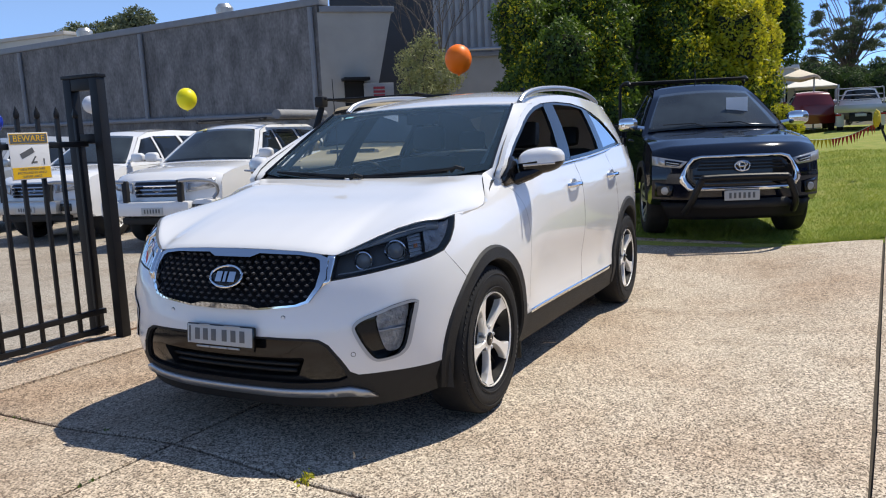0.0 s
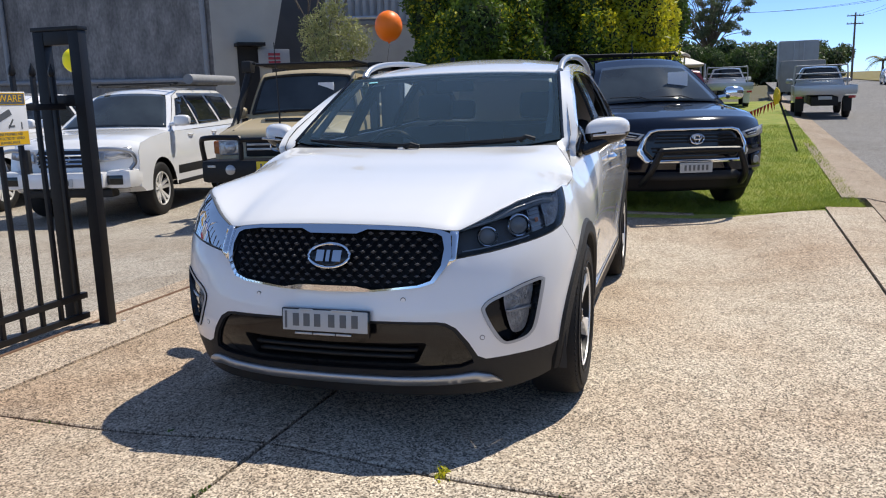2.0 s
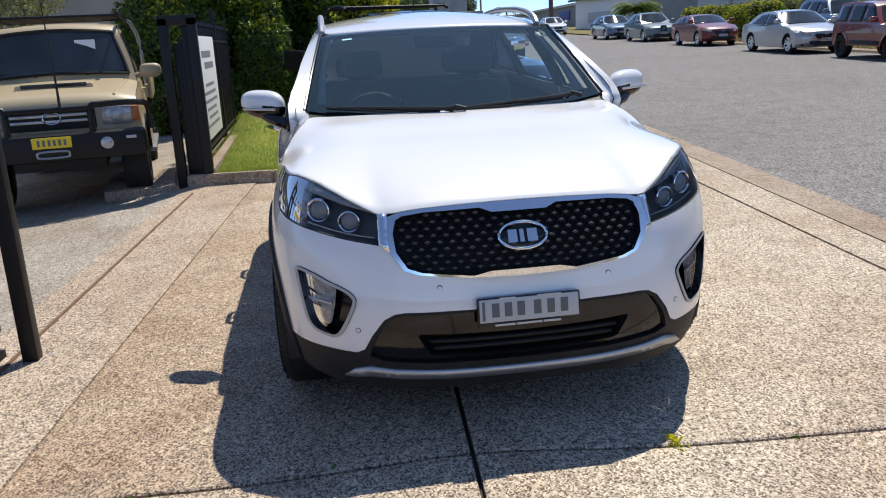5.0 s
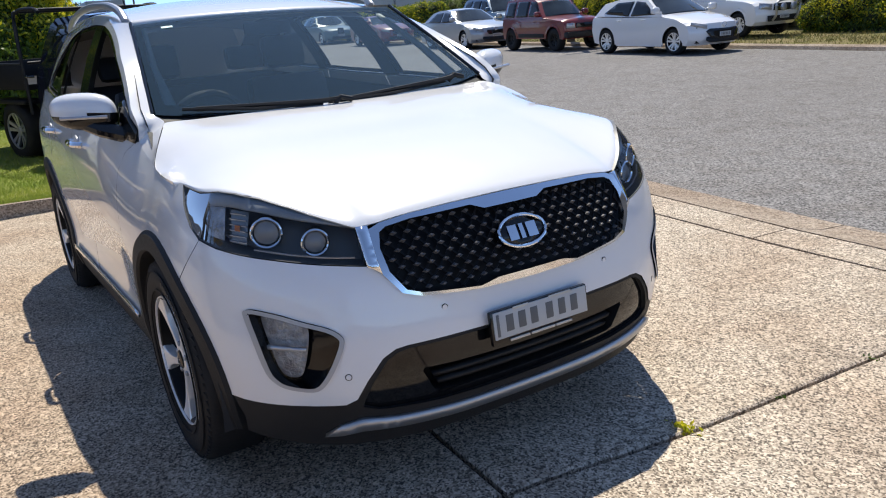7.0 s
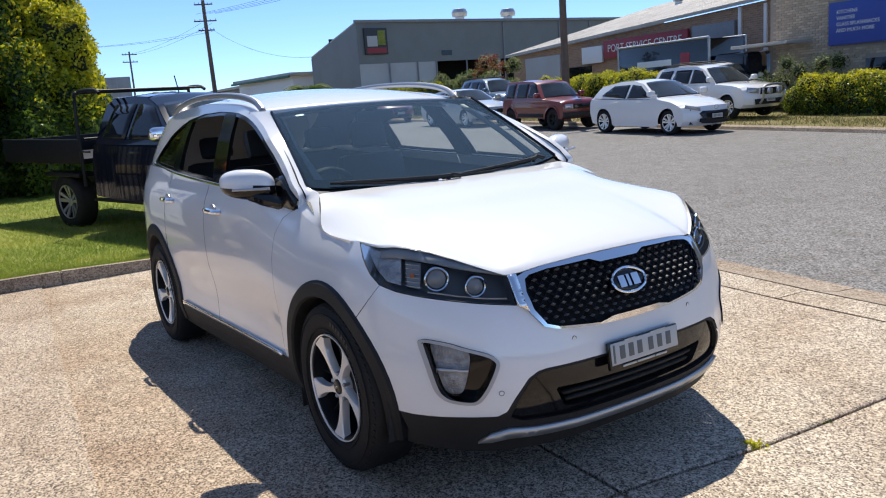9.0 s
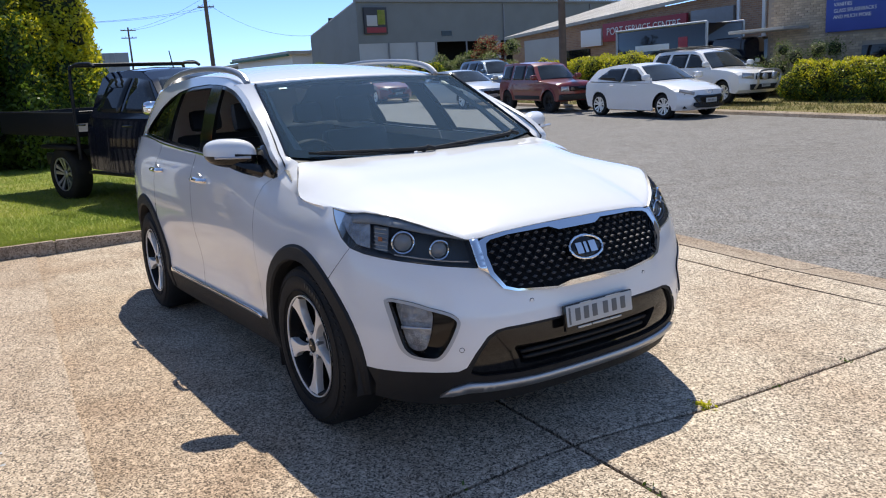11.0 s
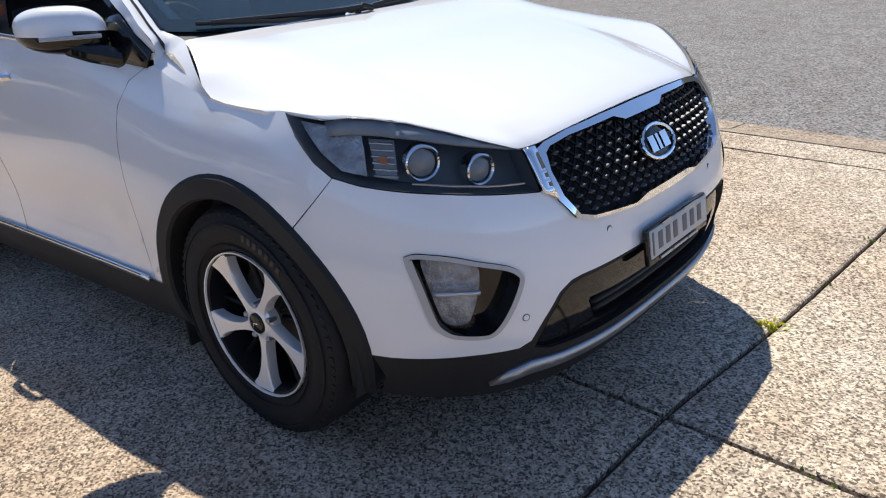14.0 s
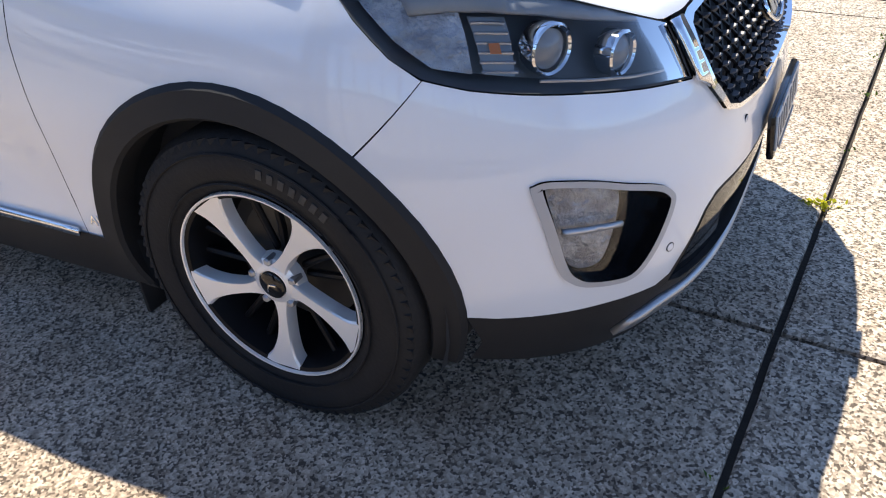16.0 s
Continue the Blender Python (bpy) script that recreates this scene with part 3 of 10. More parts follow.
def spline_table(table, n=200):
    """A smooth curve through (x, value) pairs."""
    pts = smooth_line(sorted(table), 8)
    xs, ys = [p[0] for p in pts], [p[1] for p in pts]

    def f(v):
        return float(np.interp(v, xs, ys))
    return f


HW = 0.945
_plan = []
for _i in range(161):
    _a = (math.pi / 2) * _i / 160
    _plan.append((0.86 * math.cos(_a) ** (2 / 2.8), HW * math.sin(_a) ** (2 / 3.0)))
_plan += [(-0.05 * k, HW) for k in range(1, 58)]
for _i in range(1, 81):
    _a = (math.pi / 2) * _i / 80
    _plan.append((-2.85 - 0.95 * math.sin(_a) ** (2 / 2.6), HW * math.cos(_a) ** (2 / 3.2)))
_px, _py = np.array([p[0] for p in _plan]), np.array([p[1] for p in _plan])
_ps = np.concatenate([[0], np.cumsum(np.hypot(np.diff(_px), np.diff(_py)))])
_nfront = 161


def sy(y):
    return float(np.interp(abs(y), _py[:_nfront], _ps[:_nfront]))


def sx(x):
    return float(np.interp(-x, -_px, _ps))


nose_in = spline_table([(0.15, -0.10), (0.20, -0.075), (0.26, -0.05), (0.35, -0.012), (0.45, 0.008), (0.57, 0.0), (0.65, -0.02), (0.76, -0.055), (0.86, -0.115), (0.93, -0.18), (1.0, -0.30), (1.15, -0.55)])
tail_in = spline_table([(0.2, -0.12), (0.35, -0.02), (0.6, 0.0), (0.9, -0.04), (1.1, -0.08), (1.3, -0.2), (1.6, -0.45)])
wide_front = spline_table([(0.15, 0.90), (0.25, 0.95), (0.36, 0.975), (0.52, 0.99), (0.70, 0.995), (0.82, 0.982), (0.90, 0.962), (0.96, 0.938), (1.0, 0.915), (1.05, 0.885), (1.12, 0.83)])
wide_door = spline_table([(0.15, 0.92), (0.25, 0.955), (0.36, 0.985), (0.46, 0.982), (0.58, 0.99), (0.75, 1.0), (0.90, 0.997), (1.0, 0.985), (1.07, 0.965), (1.13, 0.935), (1.22, 0.905), (1.35, 0.845), (1.5, 0.765), (1.62, 0.68)])


def sag(x, z):
    """The car squats on its rear wheels: how far the lower body drops there."""
    return -0.056 * smoothstep(-0.3, -2.7, x) * smoothstep(1.02, 0.45, z)


def body_at(s, z, off=0.0, sg=1):
    """The body's outer surface: s runs round the plan from the middle of the nose, z is the height, off is outward."""
    x, y = float(np.interp(s, _ps, _px)), float(np.interp(s, _ps, _py))
    x2, y2 = float(np.interp(s + 0.01, _ps, _px)), float(np.interp(s + 0.01, _ps, _py))
    x1, y1 = float(np.interp(s - 0.01, _ps, _px)), float(np.interp(s - 0.01, _ps, _py))
    nx, ny = -(y1 - y2), (x1 - x2)
    ln = math.hypot(nx, ny) or 1
    k = smoothstep(-0.9, -0.1, x)
    wy = wide_front(z) * k + wide_door(z) * (1 - k)
    if x > 0:
        xx = x + nose_in(z) * (x / 0.86) ** 2
    else:
        xx = x - tail_in(z) * smoothstep(-2.9, -3.8, x)
    if x > 0:
        xx += 0.022 * math.exp(-(y / 0.40) ** 2) * smoothstep(0.60, 0.74, z) * smoothstep(0.96, 0.88, z)
    # the doors draw in above the sill and swell again over the arches
    dent = 0.018 * math.exp(-((z - 0.55) / 0.13) ** 2) * smoothstep(-0.45, -0.8, x) * smoothstep(-2.5, -2.1, x)
    return Vector((xx + nx / ln * off, sg * (y * wy - dent + ny / ln * off), z + sag(x, z)))


def bodymap(off=0.0, sg=1):
    return lambda s, z: body_at(s, z, off, sg)


def fy(*pts):
    """Outline points given by distance from the middle and height on the nose."""
    return [(sy(y), z) if y >= 0 else (-sy(y), z) for y, z in pts]


def nosemap(off=0.0):
    return lambda s, z: body_at(abs(s), z, off, 1 if s >= 0 else -1)


suv = thing("suv", "white five-door seven-seat SUV with black honeycomb grille, parked on the driveway", "car", pose(0.008, 0.0, 0.004, 0, 0, -1.2) @ Matrix.Diagonal((1.014, 1.0, 1.0, 1.0)), "parked cars")
hood_mid = spline_table([(-0.75, 1.185), (-0.5, 1.163), (-0.37, 1.147), (-0.24, 1.126), (-0.12, 1.105), (0.0, 1.082), (0.2, 1.050), (0.4, 1.008), (0.6, 0.945), (0.72, 0.888), (0.80, 0.84)])
hood_drop = spline_table([(-0.75, -0.005), (-0.5, -0.005), (-0.37, 0.0), (-0.24, 0.040), (-0.12, 0.076), (0.05, 0.063), (0.3, 0.033), (0.5, 0.022), (0.8, 0.018)])


def hood_at(x, y, off=0.0):
    q = abs(y) / 0.85
    ridge = 0.016 * math.exp(-((abs(y) - 0.66) / 0.17) ** 2) * smoothstep(0.55, 0.10, x) * smoothstep(-0.36, -0.12, x) * (1 - min(1.0, q) ** 8)
    return Vector((x, y, hood_mid(x) - hood_drop(x) * q ** (2.4 + 4.6 * smoothstep(0.50, -0.25, x)) + ridge + off))


# bonnet
bonnet = bmesh.new()
LAMP_UP = [(0.525, 0.879), (0.63, 0.921), (0.694, 0.948), (0.77, 0.976), (0.838, 0.993), (0.878, 0.999)]
LAMP_LOW = [(0.522, 0.780), (0.645, 0.799), (0.75, 0.819), (0.828, 0.835), (0.872, 0.848)]
LAMP_TOP = [(sy(y), z) for y, z in LAMP_UP] + [(sx(0.388), 0.994), (sx(0.235), 1.006)]
_lt = [body_at(s_, z_) for s_, z_ in dense(LAMP_TOP, 0.02, closed=False)]
_fr = [Vector((y, x)) for y, x in ((0.0, 0.722), (0.20, 0.722), (0.36, 0.718), (0.45, 0.710))] + [Vector((p.y - 0.004, p.x - 0.008)) for p in _lt if p.y < 0.860] + [Vector((0.867, 0.15))]
_bk = smooth_line([(0.0, -0.355), (0.35, -0.36), (0.60, -0.372), (0.735, -0.378), (0.765, -0.318), (0.805, -0.235), (0.846, -0.158), (0.860, -0.11), (0.864, -0.02), (0.867, 0.10)], 6)
_fz = lerp_table([(0.0, 0.911), (0.20, 0.909), (0.36, 0.903), (0.45, 0.893)] + [(p.y, p.z + 0.005) for p in _lt if p.y > 0.47])
_fx, _bx = lerp_table([(p[0], p[1]) for p in _fr]), lerp_table([(p[0], p[1]) for p in _bk])
rows = []
ys = [0.867 * (1 - (1 - k / 64) ** 1.6) for k in range(65)]
_yg = np.linspace(0, 0.867, 80)
_lift = np.array([_fz(y) - hood_at(_fx(y), y).z for y in _yg])
_lift = [float(np.sum(_lift * np.exp(-((_yg - y) / 0.022) ** 2)) / np.sum(np.exp(-((_yg - y) / 0.022) ** 2))) for y in _yg]
ys = [-y for y in ys[:0:-1]] + ys
for y in ys:
    x0, x1 = _fx(abs(y)), _bx(abs(y))
    col = []
    for i in range(41):
        f = i / 40
        f = f ** 1.35
        x = x0 + (x1 - x0) * f
        v = hood_at(x, y)
        v.z += float(np.interp(abs(y), _yg, _lift)) * math.exp(-(max(0.0, x0 - x) / 0.30) ** 1.4) - 0.006 * max(0.0, 1 - (x0 - x) / 0.02) ** 2
        col.append(bonnet.verts.new(v))
    rows.append(col)
for ca, cb in zip(rows, rows[1:]):
    for i in range(40):
        bonnet.faces.new((ca[i], ca[i + 1], cb[i + 1], cb[i]))
# the sheet folds down along its edges
rim = [c[0] for c in rows] + rows[-1][1:] + [c[-1] for c in rows[::-1]][1:] + rows[0][::-1][1:-1]
fold = [bonnet.verts.new(v.co + Vector((0.004 * (-1 if v.co.x > 0.2 else 1), -0.003 * (1 if v.co.y > 0 else -1), -0.016 if v.co.x < 0.16 else -0.004))) for v in rim]
for i in range(len(rim)):
    k = (i + 1) % len(rim)
    bonnet.faces.new((rim[i], rim[k], fold[k], fold[i]))
bmesh.ops.recalc_face_normals(bonnet, faces=bonnet.faces)
part("bonnet", bonnet, M_WHITE, suv, angle=50)
# dark gap between the bonnet and the headlamps
for sg in (1, -1):
    fold = bmesh.new()
    pair = []
    for p in _lt:
        q = Vector((p.x - 0.03, p.y - 0.010, p.z - 0.004))
        pair.append([fold.verts.new((v.x, sg * v.y, v.z)) for v in (q, p - Vector((0.004, 0.002, 0.001)))])
    for p, q in zip(pair, pair[1:]):
        fold.faces.new((p[0], q[0], q[1], p[1]))
    bmesh.ops.recalc_face_normals(fold, faces=fold.faces)
    part("bonnet_gap_seal", fold, M_PLASTIC, suv)
# strip under the bonnet edge, to close the shut line
under = patch([(0.66, -0.45), (0.66, 0.45), (0.36, 0.78), (0.2, 0.845), (-0.2, 0.84), (-0.55, 0.78), (-0.60, 0.3), (-0.60, -0.3), (-0.55, -0.78), (-0.2, -0.84), (0.2, -0.845), (0.36, -0.78)], lambda u, v: hood_at(u, v, -0.03), step=0.08)
part("bonnet_seal", under, M_PLASTIC, suv)

# outlines on the nose
HL = [(sx(0.235), 1.006), (sx(0.388), 0.994)] + fy(*LAMP_UP[::-1], *LAMP_LOW) + [(sx(0.416), 0.866), (sx(0.36), 0.896), (sx(0.292), 0.953)]
GR = [(0.0, 0.905), (0.20, 0.903), (0.36, 0.897), (0.455, 0.886), (0.495, 0.872), (0.502, 0.790), (0.481, 0.750), (0.437, 0.692), (0.385, 0.675), (0.20, 0.656), (0.0, 0.652)]
GI = [(0.0, 0.873), (0.105, 0.873), (0.15, 0.889), (0.36, 0.884), (0.44, 0.874), (0.462, 0.862), (0.472, 0.82), (0.462, 0.757), (0.424, 0.700), (0.375, 0.683), (0.19, 0.663), (0.125, 0.676), (0.0, 0.676)]


def both(half):
    return fy(*half, *[(-y, z) for y, z in half[::-1] if y > 0])


FOG = [(0.833, 0.664), (0.829, 0.674), (0.818, 0.679), (0.800, 0.677), (0.757, 0.665), (0.711, 0.645), (0.654, 0.622), (0.627, 0.601), (0.619, 0.575), (0.643, 0.518), (0.673, 0.464), (0.696, 0.436), (0.722, 0.428), (0.772, 0.437), (0.797, 0.455), (0.813, 0.492), (0.826, 0.595)]
FOG = [tuple(p) for p in smooth_line(FOG, 4, True)]


def shrunk_line(poly, d=0.012):
    """The outline moved inwards."""
    n = len(poly)
    area = sum(poly[i][0] * poly[(i + 1) % n][1] - poly[(i + 1) % n][0] * poly[i][1] for i in range(n))
    out = []
    for i in range(n):
        t = (Vector(poly[(i + 1) % n]) - Vector(poly[i - 1])).normalized()
        out.append((poly[i][0] - t.y * d * (1 if area > 0 else -1), poly[i][1] + t.x * d * (1 if area > 0 else -1)))
    return out


FOGI = [tuple(p) for p in smooth_line(shrunk_line(FOG), 1, True)]
INT = [(0.0, 0.537), (0.25, 0.540), (0.45, 0.539), (0.487, 0.534), (0.527, 0.512), (0.577, 0.449), (0.610, 0.391), (0.641, 0.375)]
AX, AZ = -0.02, 0.357
arc = [(sx(AX + 0.464 * math.cos(a)), AZ + 0.464 * math.sin(a)) for a in [0.04 + 0.86 * i / 10 for i in range(11)]]
front_poly = fy(*INT) + fy((0.75, 0.378), (0.87, 0.374)) + arc + [(sx(0.416), 0.863)] + fy(*[(y, z - 0.003) for y, z in LAMP_LOW[::-1]], *GR[5:])
bm = patch(front_poly, bodymap(), holes=[fy(*FOG)], step=0.035)
part("front_bumper", mirrored(bm), M_WHITE, suv)
# wing panel
arc2 = [(sx(AX + 0.464 * math.cos(a)), AZ + 0.464 * math.sin(a)) for a in [0.908 + (math.pi - 0.908 + 0.03) * i / 18 for i in range(19)]]
door_front = [(-0.545, 0.365), (-0.560, 0.50), (-0.566, 0.68), (-0.566, 0.85), (-0.55, 0.97), (-0.505, 1.045), (-0.45, 1.080)]
WING_TOP = [(-0.11, 1.014), (-0.22, 1.036), (-0.33, 1.062), (-0.41, 1.090)]
wing_poly = [(sx(0.416) + 0.0025, 0.863)] + arc2 + [(sx(-0.50), 0.365)] + [(sx(x) - 0.003, z) for x, z in door_front] + [(sx(x), z) for x, z in WING_TOP[::-1]] + [(sx(0.05), 1.006), (sx(0.232), 1.008), (sx(0.289), 0.953), (sx(0.357), 0.896)]
for sg in (1, -1):
    part("front_wing", patch(wing_poly, bodymap(0, sg), step=0.04), M_WHITE, suv)
# doors and rear quarter
belt = spline_table([(-3.7, 1.20), (-3.0, 1.215), (-2.83, 1.21), (-2.24, 1.18), (-1.39, 1.155), (-0.8, 1.135), (-0.44, 1.105), (-0.2, 1.08)])
RX = -2.82
rarc = lambda r, a0, a1, n: [(RX + r * math.cos(a), AZ + r * math.sin(a)) for a in [a0 + (a1 - a0) * i / n for i in range(n + 1)]]
d1 = [(x, z) for x, z in door_front] + [(-0.455, 1.100)] + [(x, belt(x)) for x in (-0.6, -0.9, -1.2, -1.5, -1.595)] + [(-1.60, 1.0), (-1.61, 0.7), (-1.59, 0.5), (-1.56, 0.365)]
d2 = [(-1.566, 0.365), (-1.596, 0.5), (-1.616, 0.7), (-1.606, 1.0), (-1.601, 1.15)] + [(x, belt(x)) for x in (-1.8, -2.1, -2.40)] + [(-2.46, 1.05), (-2.50, 0.86)] + rarc(0.464, math.radians(48), math.radians(10), 6) + [(-2.33, 0.365)]
qd = [(-2.406, belt(-2.406)), (-2.466, 1.05), (-2.506, 0.862)] + rarc(0.464, math.radians(50), math.radians(183), 14) + [(-3.45, 0.36), (-3.79, 0.5), (-3.79, 0.9), (-3.77, 1.15)] + [(x, belt(x)) for x in (-3.6, -3.3, -3.0, -2.8, -2.6)]
for sg in (1, -1):
    a = part("front_door", patch([(sx(x), z) for x, z in d1], bodymap(0, sg), step=0.05), M_WHITE, suv)
    b = part("rear_door", patch([(sx(x), z) for x, z in d2], bodymap(0, sg), step=0.05), M_WHITE, suv)
    part("rear_quarter", patch([(sx(x), z) for x, z in qd], bodymap(0, sg), step=0.06), M_WHITE, suv)
    for door, hx in ((a, -1.40), (b, -2.36)):
        y = abs(body_at(sx(hx), 1.01).y)
        bm = tube(bmesh.new(), smooth_line([(hx - 0.115, sg * (y - 0.004), 1.012), (hx - 0.085, sg * (y + 0.028), 1.016), (hx, sg * (y + 0.034), 1.018), (hx + 0.075, sg * (y + 0.028), 1.016), (hx + 0.10, sg * (y - 0.004), 1.012)], 5), 0.015)
        part("door_handle", bm, M_CHROME, door, "chrome pull handle")
        bm = lathe(bmesh.new(), [(0.055, -0.004), (0.055, 0.002), (0.045, 0.004), (0.0, 0.001)], pose(hx - 0.03, sg * (y - 0.001), 1.012) @ Matrix.Diagonal((1, sg, 0.72, 1)), 20)
        part("handle_cup", bm, M_SATIN, door)
bm = patch([(-0.80, 0.36), (0.80, 0.36), (0.72, 1.2), (0.56, 1.56), (-0.56, 1.56), (-0.72, 1.2)], lambda u, v: Vector((-3.76 + 0.10 * u * u + max(0, v - 1.0) * 0.55, u, v)), step=0.12)
part("tailgate", bm, M_WHITE, suv)

# side of the glasshouse with its window opening
DLO_FRONT = [(-0.405, 1.125), (-0.47, 1.182), (-0.54, 1.230), (-0.65, 1.284), (-0.75, 1.328), (-0.87, 1.376), (-0.98, 1.423), (-1.10, 1.464), (-1.20, 1.493), (-1.31, 1.518)]
DLO = DLO_FRONT + [(-1.48, 1.543), (-1.65, 1.553), (-1.83, 1.560), (-2.16, 1.553), (-2.45, 1.523), (-2.62, 1.488), (-2.79, 1.430), (-2.97, 1.31), (-3.05, 1.235), (-3.0, 1.222), (-2.6, 1.203), (-2.0, 1.176), (-1.4, 1.160), (-0.8, 1.140)]
PILLAR = [(x + 0.020, z + 0.024) for x, z in DLO_FRONT]
UPPER = PILLAR + [(-1.55, 1.583), (-1.9, 1.605), (-2.3, 1.61), (-2.7, 1.595), (-3.0, 1.57), (-3.2, 1.53), (-3.45, 1.38), (-3.72, 1.18)] + [(x, belt(x) + 0.001) for x in (-3.6, -3.2, -2.8, -2.4, -2.0, -1.6, -1.2, -0.8, -0.46)] + [(-0.41, 1.104)]
green_y = lerp_table([(1.05, 0.892), (1.12, 0.885), (1.25, 0.845), (1.4, 0.775), (1.53, 0.700), (1.62, 0.640)])


def glass_y(x, z):
    """Half the width of the glasshouse, drawn in towards the tail."""
    tail = float(np.interp(-x, -_px, _py)) / HW if x < -2.6 else 1.0
    return green_y(z) * tail - 0.05 * smoothstep(-2.2, -3.2, x) * (0.4 + (z - 1.1)) - 0.02 * smoothstep(-1.3, -0.4, x)


def green_at(x, z, off=0.0, sg=1):
    k = smoothstep(1.08, 1.20, z)
    y = abs(body_at(sx(x), min(z, 1.2)).y) * (1 - k) + glass_y(x, z) * k
    return Vector((x, sg * (y + off), z))


def panes(x0, x1):
    """The stretch of the window opening between two leaning pillar lines (x at the belt, x at the top)."""
    def cut(x, z, line):
        return x - (line[0] + (line[1] - line[0]) * (z - 1.16) / 0.36)
    pts = dense(DLO, 0.02)
    keep = [(p[0], p[1]) for p in pts if (x0 is None or cut(p[0], p[1], x0) < 0) and (x1 is None or cut(p[0], p[1], x1) > 0)]
    c = (sum(p[0] for p in keep) / len(keep), sum(p[1] for p in keep) / len(keep))
    keep.sort(key=lambda p: math.atan2((p[1] - c[1]) * 2.2, p[0] - c[0]))
    return keep


def shrunk(poly, d):
    n = len(poly)
    area = sum(poly[i][0] * poly[(i + 1) % n][1] - poly[(i + 1) % n][0] * poly[i][1] for i in range(n))
    sgn = 1 if area > 0 else -1
    out = []
    for i in range(n):
        a, b = Vector(poly[i - 1][:2]), Vector(poly[(i + 1) % n][:2])
        t = (b - a).normalized()
        out.append((poly[i][0] - t.y * d * sgn, poly[i][1] + t.x * d * sgn))
    return out


FW, RW, QW = panes(None, (-1.37, -1.56)), panes((-1.53, -1.71), (-2.32, -2.42)), panes((-2.42, -2.50), None)
for sg in (1, -1):
    part("side_frame", patch(UPPER, lambda u, v: green_at(u, v, 0, sg), holes=[DLO], step=0.05), M_WHITE, suv)
    w = part("window_surround", patch(DLO, lambda u, v: green_at(u, v, -0.006, sg), holes=[shrunk(FW, 0.022), shrunk(RW, 0.022), shrunk(QW, 0.018)], step=0.05), M_GLOSSB, suv, "gloss black window frame")
    for poly in (QW,):
        part("side_window", patch(shrunk(poly, 0.018), lambda u, v: green_at(u, v, -0.012, sg), step=0.12), M_TINT, suv)
    line = [(-3.05, 1.225), (-2.6, 1.195), (-2.0, 1.168), (-1.4, 1.152), (-0.8, 1.132), (-0.5, 1.112)]
    part("belt_moulding", tube(bmesh.new(), [green_at(x, z, 0.004, sg) for x, z in smooth_line(line, 5)], 0.007, 6), M_CHROME, suv, "chrome window line")
    trim = patch([(-0.432, 1.082), (-0.64, 1.105), (-0.66, 1.22), (-0.56, 1.238), (-0.475, 1.184), (-0.412, 1.130)], lambda u, v: green_at(u, v, 0.004, sg), step=0.05)
    thicken(part("mirror_base", trim, M_GLOSSB, suv), 0.008, 0)
    # roof rail
    rl = [(-1.24, 1.548), (-1.32, 1.592), (-1.5, 1.628), (-1.8, 1.652), (-2.2, 1.662), (-2.6, 1.650), (-2.95, 1.612), (-3.12, 1.565)]
    bm = bmesh.new()
    tube(bm, [(x, sg * (0.640 - 0.02 * (x + 1.1) ** 2 * 0.3), z) for x, z in smooth_line(rl, 6)], 0.019, 10)
    part("roof_rail", bm, M_SATIN, suv, "satin silver roof rail")


# roof and windscreen
roof_mid = spline_table([(-1.1, 1.515), (-1.2, 1.556), (-1.45, 1.612), (-1.8, 1.654), (-2.2, 1.670), (-2.7, 1.655), (-3.1, 1.610), (-3.3, 1.565)])
roof_edge = spline_table([(-1.1, 1.46), (-1.32, 1.54), (-1.55, 1.583), (-1.9, 1.605), (-2.3, 1.61), (-2.7, 1.595), (-3.0, 1.57), (-3.3, 1.50)])


def roof_at(x, y, off=0.0):
    ye = glass_y(x, roof_edge(x))
    q = abs(y) / ye
    return Vector((x, y, roof_mid(x) * (1 - q ** 2.2) + roof_edge(x) * q ** 2.2 + off))


bm = bmesh.new()
rows = []
for i in range(34):
    row = []
    for j in range(25):
        q = -1 + j / 12
        x = -1.185 - 0.115 * q * q - (2.085 - 0.11 * q * q) * i / 33
        ye = glass_y(x, roof_edge(x))
        row.append(bm.verts.new(roof_at(x, q * ye)))
    rows.append(row)
for a, b in zip(rows, rows[1:]):
    for j in range(24):
        bm.faces.new((a[j], a[j + 1], b[j + 1], b[j]))
bmesh.ops.recalc_face_normals(bm, faces=bm.faces)
thicken(part("roof", bm, M_WHITE, suv), 0.02)

# tail: spoiler lip, pillars and dark rear glass between roof, sides and tailgate
gate = lambda u, v: Vector((-3.76 + 0.10 * u * u + max(0, v - 1.0) * 0.55, u, v))
bm = bmesh.new()
last = None
for k in range(13):
    q = -1 + k / 6
    a, b = roof_at(-3.26, q * glass_y(-3.26, roof_edge(-3.26))), gate(q * 0.57, 1.55)
    now = [bm.verts.new(p) for p in (a, a.lerp(b, 0.5) + Vector((0, 0, 0.012)), b + Vector((-0.02, 0, 0.004)))]
    if last:
        for j in range(2):
            bm.faces.new((last[j], last[j + 1], now[j + 1], now[j]))
    last = now
bmesh.ops.recalc_face_normals(bm, faces=bm.faces)
thicken(part("rear_spoiler", bm, M_WHITE, suv), 0.015)
